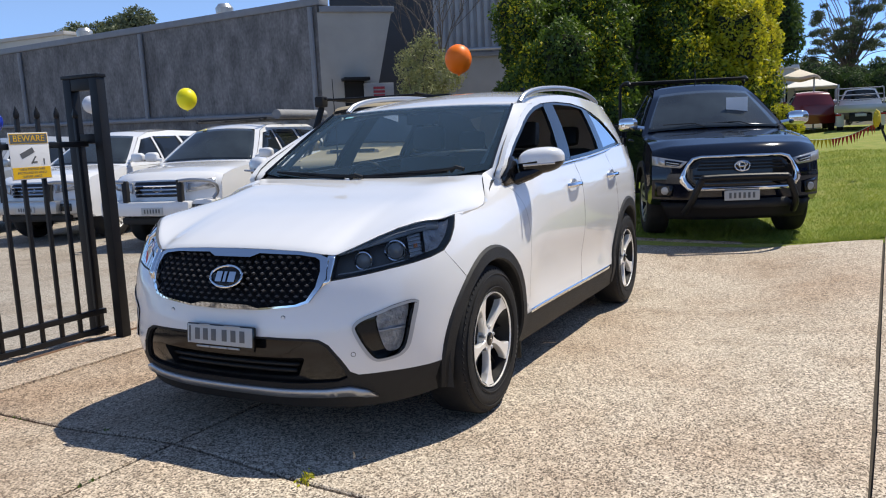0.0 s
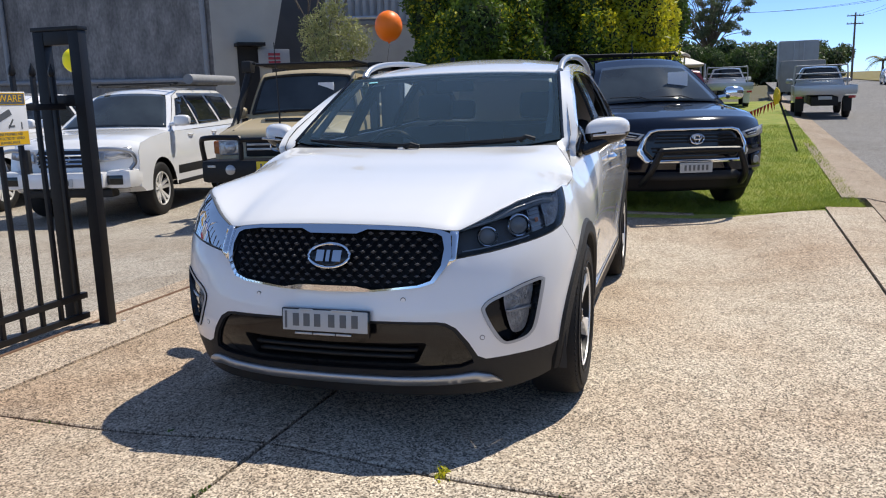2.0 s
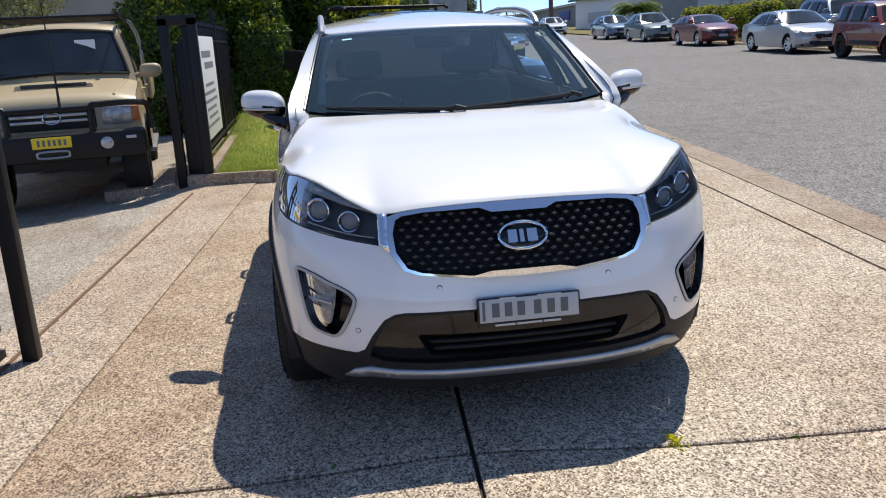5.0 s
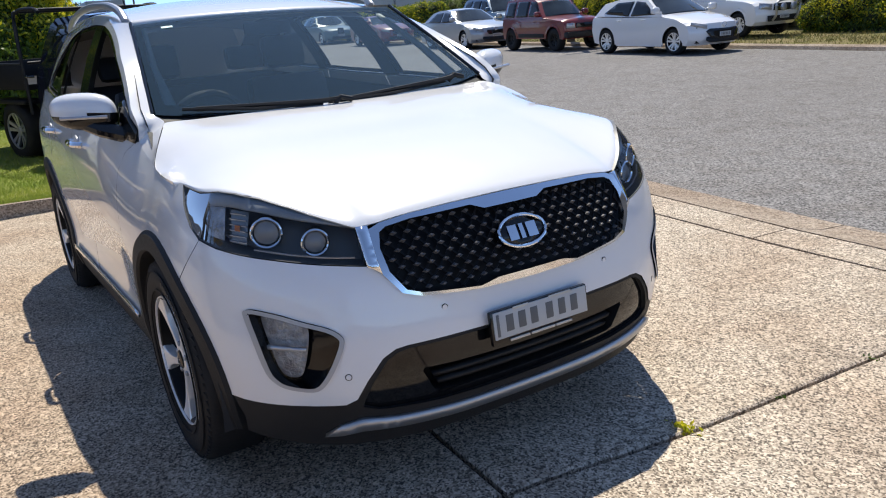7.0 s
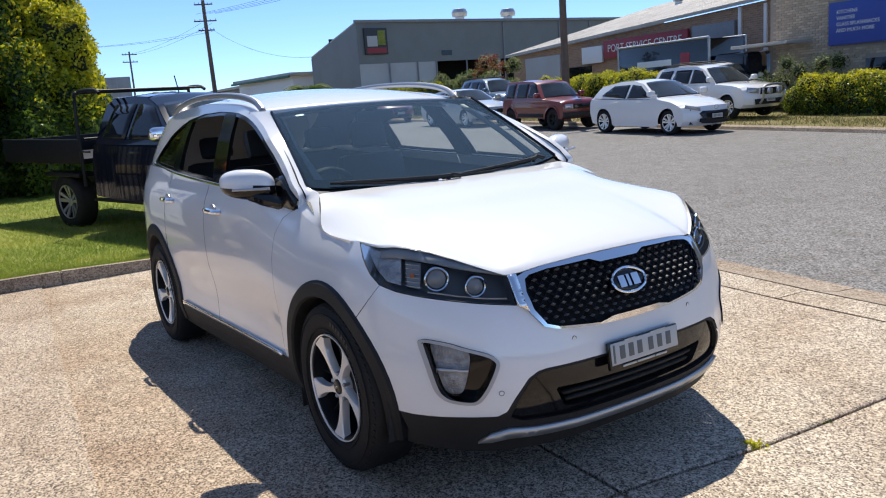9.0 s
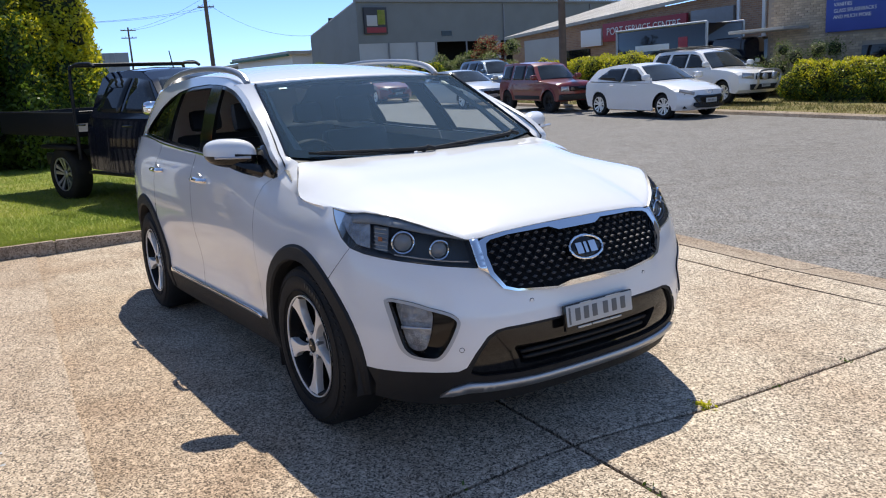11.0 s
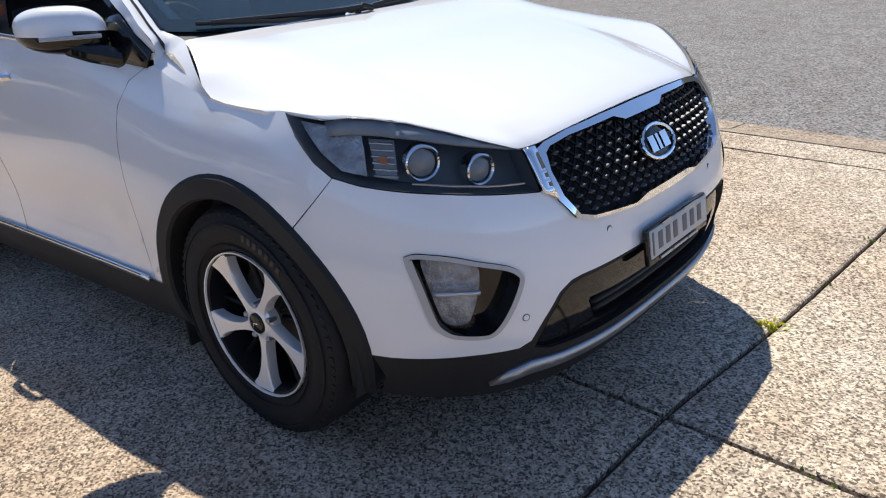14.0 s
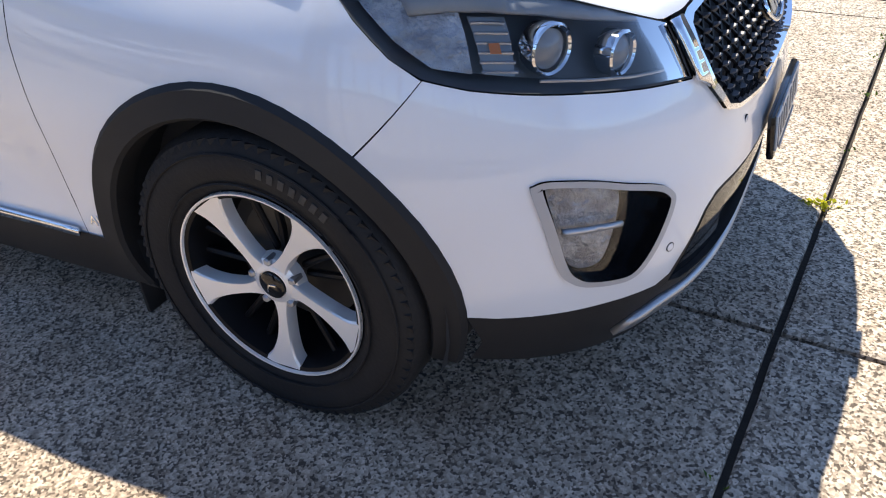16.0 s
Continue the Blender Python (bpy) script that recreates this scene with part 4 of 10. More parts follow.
for sg in (1, -1):
    bm = bmesh.new()
    last = None
    for (x, z), (u, v) in zip(((-3.24, 1.52), (-3.34, 1.45), (-3.45, 1.38), (-3.58, 1.28), (-3.72, 1.18)), ((0.565, 1.55), (0.60, 1.47), (0.64, 1.38), (0.68, 1.29), (0.722, 1.2))):
        now = [bm.verts.new(green_at(x, z, 0.0, sg)), bm.verts.new(gate(sg * u, v))]
        if last:
            bm.faces.new((last[0], last[1], now[1], now[0]))
        last = now
    bmesh.ops.recalc_face_normals(bm, faces=bm.faces)
    part("tail_pillar", bm, M_WHITE, suv)
bm = patch([(-0.62, 1.20), (0.62, 1.20), (0.55, 1.40), (0.49, 1.52), (-0.49, 1.52), (-0.55, 1.40)], lambda u, v: gate(u, v) + Vector((-0.014, 0, 0)), step=0.1)
part("rear_window", bm, M_DARKGLASS, suv)


def screen_at(u, v, off=0.0):
    """u from -1 to 1 across, v from 0 at the cowl to 1 at the roof."""
    xm, xe = -0.33 + v * (-1.195 + 0.33), -0.455 + v * (-1.075 + 0.455)
    zm, ze = 1.122 + v * (1.560 - 1.122) + 0.017 * math.sin(math.pi * v), 1.178 + v * (1.533 - 1.178) + 0.006 * math.sin(math.pi * v)
    y = 0.765 + v * (0.655 - 0.765)
    q = abs(u) ** 2.3
    return Vector((xm + (xe - xm) * q + off * 0.45, u * y, zm + (ze - zm) * q + off * 0.9))


rect = [(-0.985, 0.0), (0.985, 0.0), (0.985, 0.985), (-0.985, 0.985)]
bm = patch(rect, lambda u, v: screen_at(u, v), step=0.07)
part("windscreen", bm, M_GLASS, suv, "clear windscreen with a black border")
inner = [(-0.93, 0.10), (-0.5, 0.085), (0.5, 0.085), (0.93, 0.10), (0.945, 0.5), (0.93, 0.93), (0.5, 0.945), (-0.5, 0.945), (-0.93, 0.93), (-0.945, 0.5)]
bm = patch(rect, lambda u, v: screen_at(u, v, -0.004), holes=[inner], step=0.07)
part("screen_border", bm, M_GLOSSB, suv, "black ceramic border")
M_TRIM = mat("pale_pillar_trim", (0.42, 0.45, 0.44), 0.8, second=(0.36, 0.38, 0.38), scale=9, bump=0.1)
for sg in (1, -1):
    bm = patch([(0.86, 0.02), (0.93, 0.02), (0.945, 0.5), (0.93, 0.98), (0.90, 0.98), (0.905, 0.5)], lambda u, v: screen_at(sg * u, v, -0.035), step=0.08)
    thicken(part("inner_pillar_trim", bm, M_TRIM, suv, "pale inner pillar trim"), 0.02, -1)
for sg in (1, -1):
    # white windscreen pillar, running down into the top of the wing
    inner_line = [Vector((-0.10, 0.862, 1.022)), Vector((-0.16, 0.846, 1.050)), Vector((-0.24, 0.810, 1.092)), Vector((-0.325, 0.768, 1.134)), Vector((-0.385, 0.742, 1.155))]
    outer_line = [body_at(sx(x), z, 0.0) for x, z in ((-0.10, 1.013), (-0.16, 1.024), (-0.22, 1.036), (-0.33, 1.062), (-0.41, 1.090))]
    for v, (x, z) in zip((0.0, 0.09, 0.19, 0.32, 0.44, 0.57, 0.70, 0.82, 0.91, 1.0), PILLAR):
        inner_line.append(screen_at(1.0, v, 0.004))
        outer_line.append(green_at(x, z, 0.0))
    inner_line, outer_line = smooth_line(inner_line, 3), smooth_line(outer_line, 3)
    bm = bmesh.new()
    cols = []
    for a, b in zip(inner_line, outer_line):
        wide = (b - a).length
        row = []
        for j in range(7):
            f = j / 6
            p = a.lerp(b, f) + Vector((0.25, 0.75, 0.6)) * (0.03 * wide * 4 * f * (1 - f))
            row.append(bm.verts.new((p.x, sg * p.y, p.z)))
        cols.append(row)
    for p, q in zip(cols, cols[1:]):
        for j in range(6):
            bm.faces.new((p[j], p[j + 1], q[j + 1], q[j]))
    bmesh.ops.recalc_face_normals(bm, faces=bm.faces)
    part("windscreen_pillar", bm, M_WHITE, suv)
    # roof corner between pillar, screen and roof
    bm = bmesh.new()
    tips = [inner_line[-1], outer_line[-1]]
    last = None
    for f in np.linspace(0, 1, 7):
        p = tips[0].lerp(tips[1], f)
        y = 0.60 + (glass_y(-1.30, roof_edge(-1.30)) - 0.60) * f
        q = roof_at(-1.31, y)
        now = [bm.verts.new((v.x, sg * v.y, v.z)) for v in (p, p.lerp(q, 0.5) + Vector((0, 0, 0.004)), q)]
        if last:
            for j in range(2):
                bm.faces.new((last[j], last[j + 1], now[j + 1], now[j]))
        last = now
    bmesh.ops.recalc_face_normals(bm, faces=bm.faces)
    part("roof_corner", bm, M_WHITE, suv)
    bm = bmesh.new()
    tube(bm, [screen_at(sg * 1.0, v / 10, 0.002) for v in range(11)], 0.008, 8)
    part("screen_moulding", bm, M_GLOSSB, suv)
bm = patch([(-0.84, -0.5), (0.84, -0.5), (0.975, -0.14), (0.97, 0.05), (0.5, 0.035), (-0.5, 0.035), (-0.97, 0.05), (-0.975, -0.14)], lambda u, v: screen_at(u, v, 0.002) - Vector((0, 0, 0.012)), step=0.07)
part("cowl", bm, M_PLASTIC, suv)
for y0, y1, y2 in ((-0.03, -0.16, -0.62), (0.60, 0.50, -0.02)):
    bm = bmesh.new()
    base, mid, tip = screen_at(y0 / 0.79, 0.015, 0.035), screen_at(y1 / 0.79, 0.022, 0.03), screen_at(y2 / 0.78, 0.030, 0.015)
    tube(bm, smooth_line([base, mid, tip], 5), 0.010, 6)
    tube(bm, [screen_at((y1 + 0.05) / 0.79, 0.020, 0.016), screen_at((y1 + y2) / 1.57, 0.018, 0.018), screen_at((y2 - 0.06) / 0.79, 0.028, 0.014)], 0.007, 6)
    tube(bm, [base - Vector((0, 0.03, 0.02)), base + Vector((0, 0.0, 0.005)), base + Vector((0, 0.05, -0.01))], 0.011, 8)
    part("wiper", bm, M_PLASTIC, suv)
bm = patch([(-0.80, 0.88), (-0.72, 0.88), (-0.72, 0.90), (-0.80, 0.90)], lambda u, v: screen_at(u, v, 0.003), step=0.05)
part("windscreen_label", bm, mat("cyan_label", (0.25, 0.6, 0.65), 0.5), suv)

# dark lower cladding, intake and lip
low_half = fy((0.0, 0.205), (0.4, 0.205), (0.62, 0.21), (0.80, 0.225)) + [(sx(0.45), 0.235), (sx(0.475), 0.30)] + [arc[0]] + fy((0.87, 0.373), (0.75, 0.377), *[(y, z - 0.001) for y, z in INT[::-1]])
mouth = [(0.0, 0.526), (0.25, 0.529), (0.45, 0.527), (0.482, 0.521), (0.515, 0.502), (0.560, 0.443), (0.588, 0.388), (0.596, 0.360), (0.55, 0.342), (0.36, 0.330), (0.0, 0.326)]
slot = [(0.0, 0.440), (0.30, 0.446), (0.405, 0.450), (0.412, 0.440), (0.375, 0.366), (0.35, 0.358), (0.0, 0.352)]
bm = patch(low_half, bodymap(-0.004), holes=[fy((0.0005, 0.526), *mouth[1:-1], (0.0005, 0.326))], step=0.04)
part("lower_cladding", mirrored(bm), M_CLAD, suv, "matt dark grey lower cladding")


def well(name, outline, top, deep, material, parent):
    """The inner walls of a recess between two depths."""
    ring = dense(outline, 0.03)
    bm = bmesh.new()
    ra, rb = [[bm.verts.new(nosemap(o)(p[0], p[1])) for p in ring] for o in (top, deep)]
    for i in range(len(ring)):
        k = (i + 1) % len(ring)
        bm.faces.new((ra[i], ra[k], rb[k], rb[i]))
    return part(name, bm, material, parent)


intake = part("intake_panel", patch(both(mouth), nosemap(-0.018), holes=[both(slot)], step=0.035), M_GLOSSB, suv, "gloss black intake panel")
well("intake_edge", both(mouth), -0.003, -0.019, M_PLASTIC, suv)
well("slot_edge", both(slot), -0.018, -0.090, M_PLASTIC, intake)
part("slot_back", patch(both(slot), nosemap(-0.090), step=0.05), M_LATTICE, intake)
for zz, wide in ((0.408, 0.385), (0.378, 0.370)):
    bm = patch(both([(0.0, zz + 0.006), (wide - 0.01, zz + 0.008), (wide - 0.015, zz - 0.004), (0.0, zz - 0.006)]), nosemap(-0.034), step=0.04)
    thicken(part("intake_slat", bm, M_PLASTIC, intake), 0.03, -1)
bm = patch(both([(0.0, 0.290), (0.30, 0.293), (0.50, 0.302), (0.60, 0.314), (0.66, 0.296), (0.705, 0.262), (0.66, 0.262), (0.60, 0.272), (0.48, 0.264), (0.30, 0.257), (0.0, 0.254)]), nosemap(0.012), step=0.035)
thicken(part("skid_lip", bm, M_SATIN, suv, "satin silver chin strip"), 0.02, -1)

# grille
bm = patch(both(GI), nosemap(-0.035), step=0.05)
part("grille_back", bm, M_LATTICE, suv)
bm = patch(both(GR), nosemap(0.010), holes=[both(GI)], step=0.03)
part("grille_frame", bm, M_CHROME, suv, "chrome grille surround with notched middle")
dm = dense(both(GI), 0.02)
bm = bmesh.new()
ringA, ringB = [[bm.verts.new(nosemap(o)(p[0], p[1])) for p in dm] for o in (0.010, -0.035)]
for i in range(len(dm)):
    bm.faces.new((ringA[i], ringA[(i + 1) % len(dm)], ringB[(i + 1) % len(dm)], ringB[i]))
part("grille_edge", bm, M_CHROME, suv)
GIP = shrunk(dm, 0.010)
stud = bmesh.new()
outer_pts = [(0.0, 0.0135), (0.0070, 0.0), (0.0, -0.0135), (-0.0070, 0.0)]
base = [stud.verts.new((0.0, p[1], p[0])) for p in outer_pts]
tops = [stud.verts.new((0.010, p[1] * 0.45, p[0] * 0.45)) for p in outer_pts]
for i in range(4):
    stud.faces.new((base[i], base[(i + 1) % 4], tops[(i + 1) % 4], tops[i]))
stud.faces.new(tops)
bmesh.ops.recalc_face_normals(stud, faces=stud.faces)
stud_me = bpy.data.meshes.new("grille_stud")
stud.to_mesh(stud_me)
stud.free()
M_STUD = mat("grille_stud_grey", (0.10, 0.10, 0.105), 0.5, metal=0.3)
stud_me.materials.append(M_STUD)
lat = bmesh.new()
DS, DZ = 0.0465, 0.0225
row = 0
z = 0.668
while z < 0.897:
    s = -0.56 + (row % 2) * DS / 2
    while s < 0.56:
        if inside(GIP, (s, z)):
            p = nosemap(-0.012)(s, z)
            t = (nosemap(-0.012)(s + 0.01, z) - p).normalized()
            up = (nosemap(-0.012)(s, z + 0.01) - p).normalized()
            nn = t.cross(up).normalized()
            ob = new("grille_stud", stud_me)
            ob.parent = suv
            m3 = Matrix((nn, t, up)).transposed().to_4x4()
            ob.matrix_basis = Matrix.Translation(p) @ m3
        for ds, dz in ((DS / 2, DZ), (-DS / 2, DZ)):
            if inside(GIP, (s, z)) or inside(GIP, (s + ds, z + dz)):
                q0, q1 = (s + ds * 0.0, z), (s + ds, z + dz)
                if all(inside(dm, q) for q in (q0, q1)):
                    tube(lat, [nosemap(-0.020)(*q0), nosemap(-0.020)(*q1)], 0.0042, 4)
        s += DS
    z += DZ
    row += 1
part("grille_mesh", lat, M_LATTICE, suv, "gloss black lattice", smooth=False)
# oval badge with plain strokes
bm = patch([(0.090 * math.cos(a), 0.790 + 0.044 * math.sin(a)) for a in np.linspace(0, 2 * math.pi, 40, endpoint=False)], nosemap(0.004), step=0.03)
badge = thicken(part("badge", bm, M_GLOSSB, suv, "black oval badge with a chrome rim"), 0.03, -1)
bm = tube(bmesh.new(), [nosemap(0.006)(0.090 * math.cos(a), 0.790 + 0.044 * math.sin(a)) for a in np.linspace(0, 2 * math.pi, 40, endpoint=False)], 0.0055, 8, closed=True)
part("badge_rim", bm, M_CHROME, badge)
for s0, s1 in ((-0.056, -0.022), (-0.012, 0.004), (0.016, 0.054)):
    bm = patch([(s0, 0.769), (s1, 0.769), (s1, 0.811), (s0, 0.811)], nosemap(0.009), step=0.02)
    part("badge_stroke", bm, M_CHROME, badge)

# headlamps, fog lamps
for sg in (1, -1):
    lamp = part("headlamp", patch(shrunk(HL, 0.004), bodymap(-0.002, sg), step=0.04), M_LENS, suv, "clear headlamp lens over black housing")
    bm = patch(HL, bodymap(-0.075, sg), step=0.05)
    part("lamp_housing", bm, M_LAMPBLK, lamp)
    dm2 = dense(HL, 0.03)
    bm = bmesh.new()
    ringA, ringB = [[bm.verts.new(bodymap(o, sg)(p[0], p[1])) for p in dm2] for o in (0.0, -0.075)]
    for i in range(len(dm2)):
        bm.faces.new((ringA[i], ringA[(i + 1) % len(dm2)], ringB[(i + 1) % len(dm2)], ringB[i]))
    part("lamp_edge", bm, M_LAMPBLK, lamp)
    bm = patch([(sx(0.388), 0.985)] + fy(*[(y, z - 0.006) for y, z in LAMP_UP[::-1]], (0.60, 0.892), (0.694, 0.914), (0.77, 0.936), (0.838, 0.952), (0.876, 0.958)) + [(sx(0.40), 0.955)], bodymap(-0.020, sg), step=0.03)
    guide = thicken(part("lamp_brow", bm, M_GUIDE, lamp, "frosted light guide"), 0.008)
    for k in (0.35, 0.65):
        bm = tube(bmesh.new(), [body_at(sy(y), z - 0.006 - k * w, -0.019, sg) for y, z, w in ((0.66, 0.934, 0.024), (0.77, 0.976, 0.034), (0.838, 0.993, 0.036), (0.876, 0.998, 0.036))], 0.0016, 5)
        part("guide_line", bm, M_LAMPBLK, guide)
    for y, zc, r in ((0.775, 0.884, 0.041), (0.648, 0.850, 0.036)):
        c = body_at(sy(y), zc, -0.038, sg)
        out = (body_at(sy(y), zc, 0.0, sg) - c).normalized()
        out = (out + Vector((0.9, 0, 0))).normalized()
        m = Matrix.Translation(c) @ out.to_track_quat("Y", "Z").to_matrix().to_4x4()
        bm = lathe(bmesh.new(), [(r + 0.006, -0.02), (r + 0.006, 0.014), (r + 0.002, 0.017), (r - 0.002, 0.013), (r - 0.004, -0.02)], m, 28)
        part("projector_ring", bm, M_CHROME, lamp, "chrome projector ring")
        bm = lathe(bmesh.new(), [(r - 0.004, -0.01), (r * 0.85, 0.006), (r * 0.5, 0.016), (0.0, 0.020)], m, 24)
        part("projector_lens", bm, M_PROJ, lamp)
    bm = patch([(sx(0.275), 0.985), (sx(0.36), 0.978)] + fy((0.895, 0.972), (0.868, 0.955), (0.868, 0.862)) + [(sx(0.43), 0.873), (sx(0.36), 0.915)], bodymap(-0.028, sg), step=0.03)
    part("side_reflector", bm, M_FACET, lamp, "pale crystal side reflector")
    blk = part("indicator_unit", patch(fy((0.862, 0.945), (0.818, 0.938), (0.826, 0.848), (0.858, 0.856)), bodymap(-0.040, sg), step=0.02), M_CROWN, lamp, "faceted indicator reflector")
    for k in range(6):
        bm = tube(bmesh.new(), [body_at(sy(0.822), 0.856 + 0.015 * k, -0.034, sg), body_at(sy(0.860), 0.862 + 0.015 * k, -0.034, sg)], 0.0028, 5)
        part("reflector_rib", bm, M_LAMPDIM, blk)
    bm = patch(fy((0.836, 0.905), (0.848, 0.906), (0.848, 0.890), (0.836, 0.888)), bodymap(-0.030, sg), step=0.03)
    part("indicator_bulb", bm, M_AMBER, blk)
    bm = tube(bmesh.new(), [body_at(sy(y), z, -0.020, sg) for y, z in ((0.545, 0.80), (0.60, 0.806), (0.645, 0.812), (0.72, 0.826), (0.80, 0.842))], 0.003, 5)
    part("lamp_bead", bm, M_SATIN, lamp)
    bm = patch(fy((0.493, 0.880), (0.527, 0.880), (0.520, 0.776), (0.500, 0.765), (0.484, 0.752), (0.490, 0.79)), bodymap(0.006, sg), step=0.02)
    thicken(part("lamp_link", bm, M_CHROME, suv, "chrome link between grille and lamp"), 0.012)
    # fog lamp
    bez = part("fog_bezel", patch(fy(*FOG), bodymap(0.006, sg), holes=[fy(*FOGI)], step=0.02), M_BEZEL, suv, "satin silver fog lamp surround")
    bm = patch(fy(*FOGI), bodymap(-0.055, sg), step=0.03)
    part("fog_recess", bm, M_GLOSSB, bez)
    dmf = dense(fy(*FOGI), 0.02)
    bm = bmesh.new()
    ringA, ringB = [[bm.verts.new(bodymap(o, sg)(p[0], p[1])) for p in dmf] for o in (0.006, -0.055)]
    for i in range(len(dmf)):
        bm.faces.new((ringA[i], ringA[(i + 1) % len(dmf)], ringB[(i + 1) % len(dmf)], ringB[i]))
    part("fog_edge", bm, M_GLOSSB, bez)
    flp = [tuple(q) for q in smooth_line(fy((0.815, 0.657), (0.775, 0.650), (0.722, 0.632), (0.706, 0.612), (0.712, 0.565), (0.727, 0.508), (0.742, 0.468), (0.760, 0.456), (0.783, 0.460), (0.798, 0.484), (0.809, 0.56)), 4, True)]
    bm = patch(flp, bodymap(-0.012, sg), step=0.03)
    fl = part("fog_lamp", bm, M_LENS, bez, "clear fog lamp")
    bm = patch(shrunk(flp, 0.004), bodymap(-0.032, sg), step=0.03)
    part("fog_reflector", bm, M_FACET, fl)
    bm = patch(fy((0.803, 0.556), (0.718, 0.552), (0.716, 0.560), (0.803, 0.568)), bodymap(-0.018, sg), step=0.02)
    thicken(part("lamp_divider", bm, M_LAMPIN, fl), 0.01)
    for y, zz in ((0.318, 0.624), (0.625, 0.468)):
        p = body_at(sy(y), zz, 0.0, sg)
        out = (body_at(sy(y), zz, 0.02, sg) - p).normalized()
        m = Matrix.Translation(p) @ out.to_track_quat("Y", "Z").to_matrix().to_4x4()
        part("sensor_ring", lathe(bmesh.new(), [(0.0105, -0.002), (0.0105, 0.0005), (0.0085, 0.0005), (0.0085, -0.002)], m, 18), M_PLASTIC, suv)
        part("sensor", lathe(bmesh.new(), [(0.0088, -0.003), (0.008, 0.0015), (0, 0.002)], m, 18), M_WHITE, suv)

# wheel arch flares, sills, liners, mudflaps, mirrors
for sg in (1, -1):
    for cx, a0, a1 in ((0.0, -0.27, math.pi + 0.30), (RX, -0.30, math.pi + 0.05)):
        bm = bmesh.new()
        rings = []
        for k in range(33):
            a = a0 + (a1 - a0) * k / 32
            ring = []
            for rr, off in ((0.393, -0.05), (0.395, 0.004), (0.403, 0.014), (0.456, 0.012), (0.468, 0.001), (0.468, -0.02)):
                ring.append(bm.verts.new(body_at(sx(cx + (AX if cx == 0 else 0.0) + rr * math.cos(a)), max(0.235, AZ + rr * math.sin(a)), off, sg)))
            rings.append(ring)
        for a, b in zip(rings, rings[1:]):
            for j in range(5):
                bm.faces.new((a[j], a[j + 1], b[j + 1], b[j]))
        bmesh.ops.recalc_face_normals(bm, faces=bm.faces)
        part("wheel_arch", bm, M_CLAD, suv, "matt grey wheel arch flare")
        bm = bmesh.new()
        rings = []
        for k in range(21):
            a = -0.35 + (math.pi + 0.7) * k / 20
            rings.append([bm.verts.new((cx + 0.415 * math.cos(a), sg * yy, 0.372 + sag(cx, 0.4) + 0.415 * math.sin(a))) for yy in (0.915 if cx else 0.90, 0.58)])
        for a, b in zip(rings, rings[1:]):
            bm.faces.new((a[0], a[1], b[1], b[0]))
        c = [bm.verts.new((cx + 0.415 * math.cos(a), sg * 0.58, 0.372 + sag(cx, 0.4) + 0.415 * math.sin(a))) for a in [-0.35 + (math.pi + 0.7) * k / 20 for k in range(21)]]
        bm.faces.new(c)
        part("arch_liner", bm, M_CABIN, suv)
        bm = patch([(0.66, 0.13), (0.90, 0.13), (0.91, 0.40), (0.66, 0.40)], lambda u, v: Vector((cx - 0.455 + 0.05 * (v - 0.13), sg * u, v + sag(cx, 0.3))), step=0.1)
        thicken(part("mudflap", bm, M_PLASTIC, suv, "black mudflap"), 0.012, 0)
    bm = patch([(sx(-0.40), 0.215), (sx(-2.42), 0.215), (sx(-2.33), 0.372), (sx(-0.49), 0.372)], bodymap(0.004, sg), step=0.06)
    part("sill_cladding", bm, M_CLAD, suv, "dark grey sill cladding")
    bm = patch([(sx(-0.56), 0.366), (sx(-2.30), 0.366), (sx(-2.30), 0.392), (sx(-0.56), 0.388)], bodymap(0.008, sg), step=0.05)
    thicken(part("sill_strip", bm, M_CHROME, suv, "chrome sill strip"), 0.008)
    # mirror
    bm = bmesh.new()
    bmesh.ops.create_uvsphere(bm, u_segments=28, v_segments=18, radius=1.0)
    for v in bm.verts:
        v.co.x = math.copysign(abs(v.co.x) ** 0.75, v.co.x)
        v.co.y = math.copysign(abs(v.co.y) ** 0.75, v.co.y)
        v.co.z = math.copysign(abs(v.co.z) ** 0.8, v.co.z)
        taper_ = 1.0 - 0.16 * (v.co.y * 0.5 + 0.5)
        v.co = Vector((-0.675 - 0.05 * v.co.y + 0.078 * v.co.x * (1 if v.co.x > 0 else 0.55), sg * (0.975 + 0.115 * v.co.y), 1.205 + 0.080 * v.co.z * taper_ + 0.012 * v.co.y))
    low = bm.copy()
    bmesh.ops.delete(bm, geom=[f for f in bm.faces if f.calc_center_median().z <= 1.196], context="FACES")
    bmesh.ops.delete(low, geom=[f for f in low.faces if f.calc_center_median().z > 1.196], context="FACES")
    mir = part("wing_mirror", bm, M_WHITE, suv)
    part("mirror_underside", low, M_GLOSSB, mir, "gloss black underside")
    part("mirror_arm", tube(bmesh.new(), [(-0.56, sg * 0.84, 1.10), (-0.60, sg * 0.93, 1.135), (-0.65, sg * 0.97, 1.16)], 0.032, 10), M_GLOSSB, mir)
    rep = [(-0.60 + 0.012 - 0.05 * (y - 1.0) / 0.12, sg * y, 1.184 + 0.05 * (y - 0.9)) for y in np.linspace(0.91, 1.07, 8)]
    part("mirror_repeater", tube(bmesh.new(), rep, 0.007, 6), M_LAMPIN, mir)

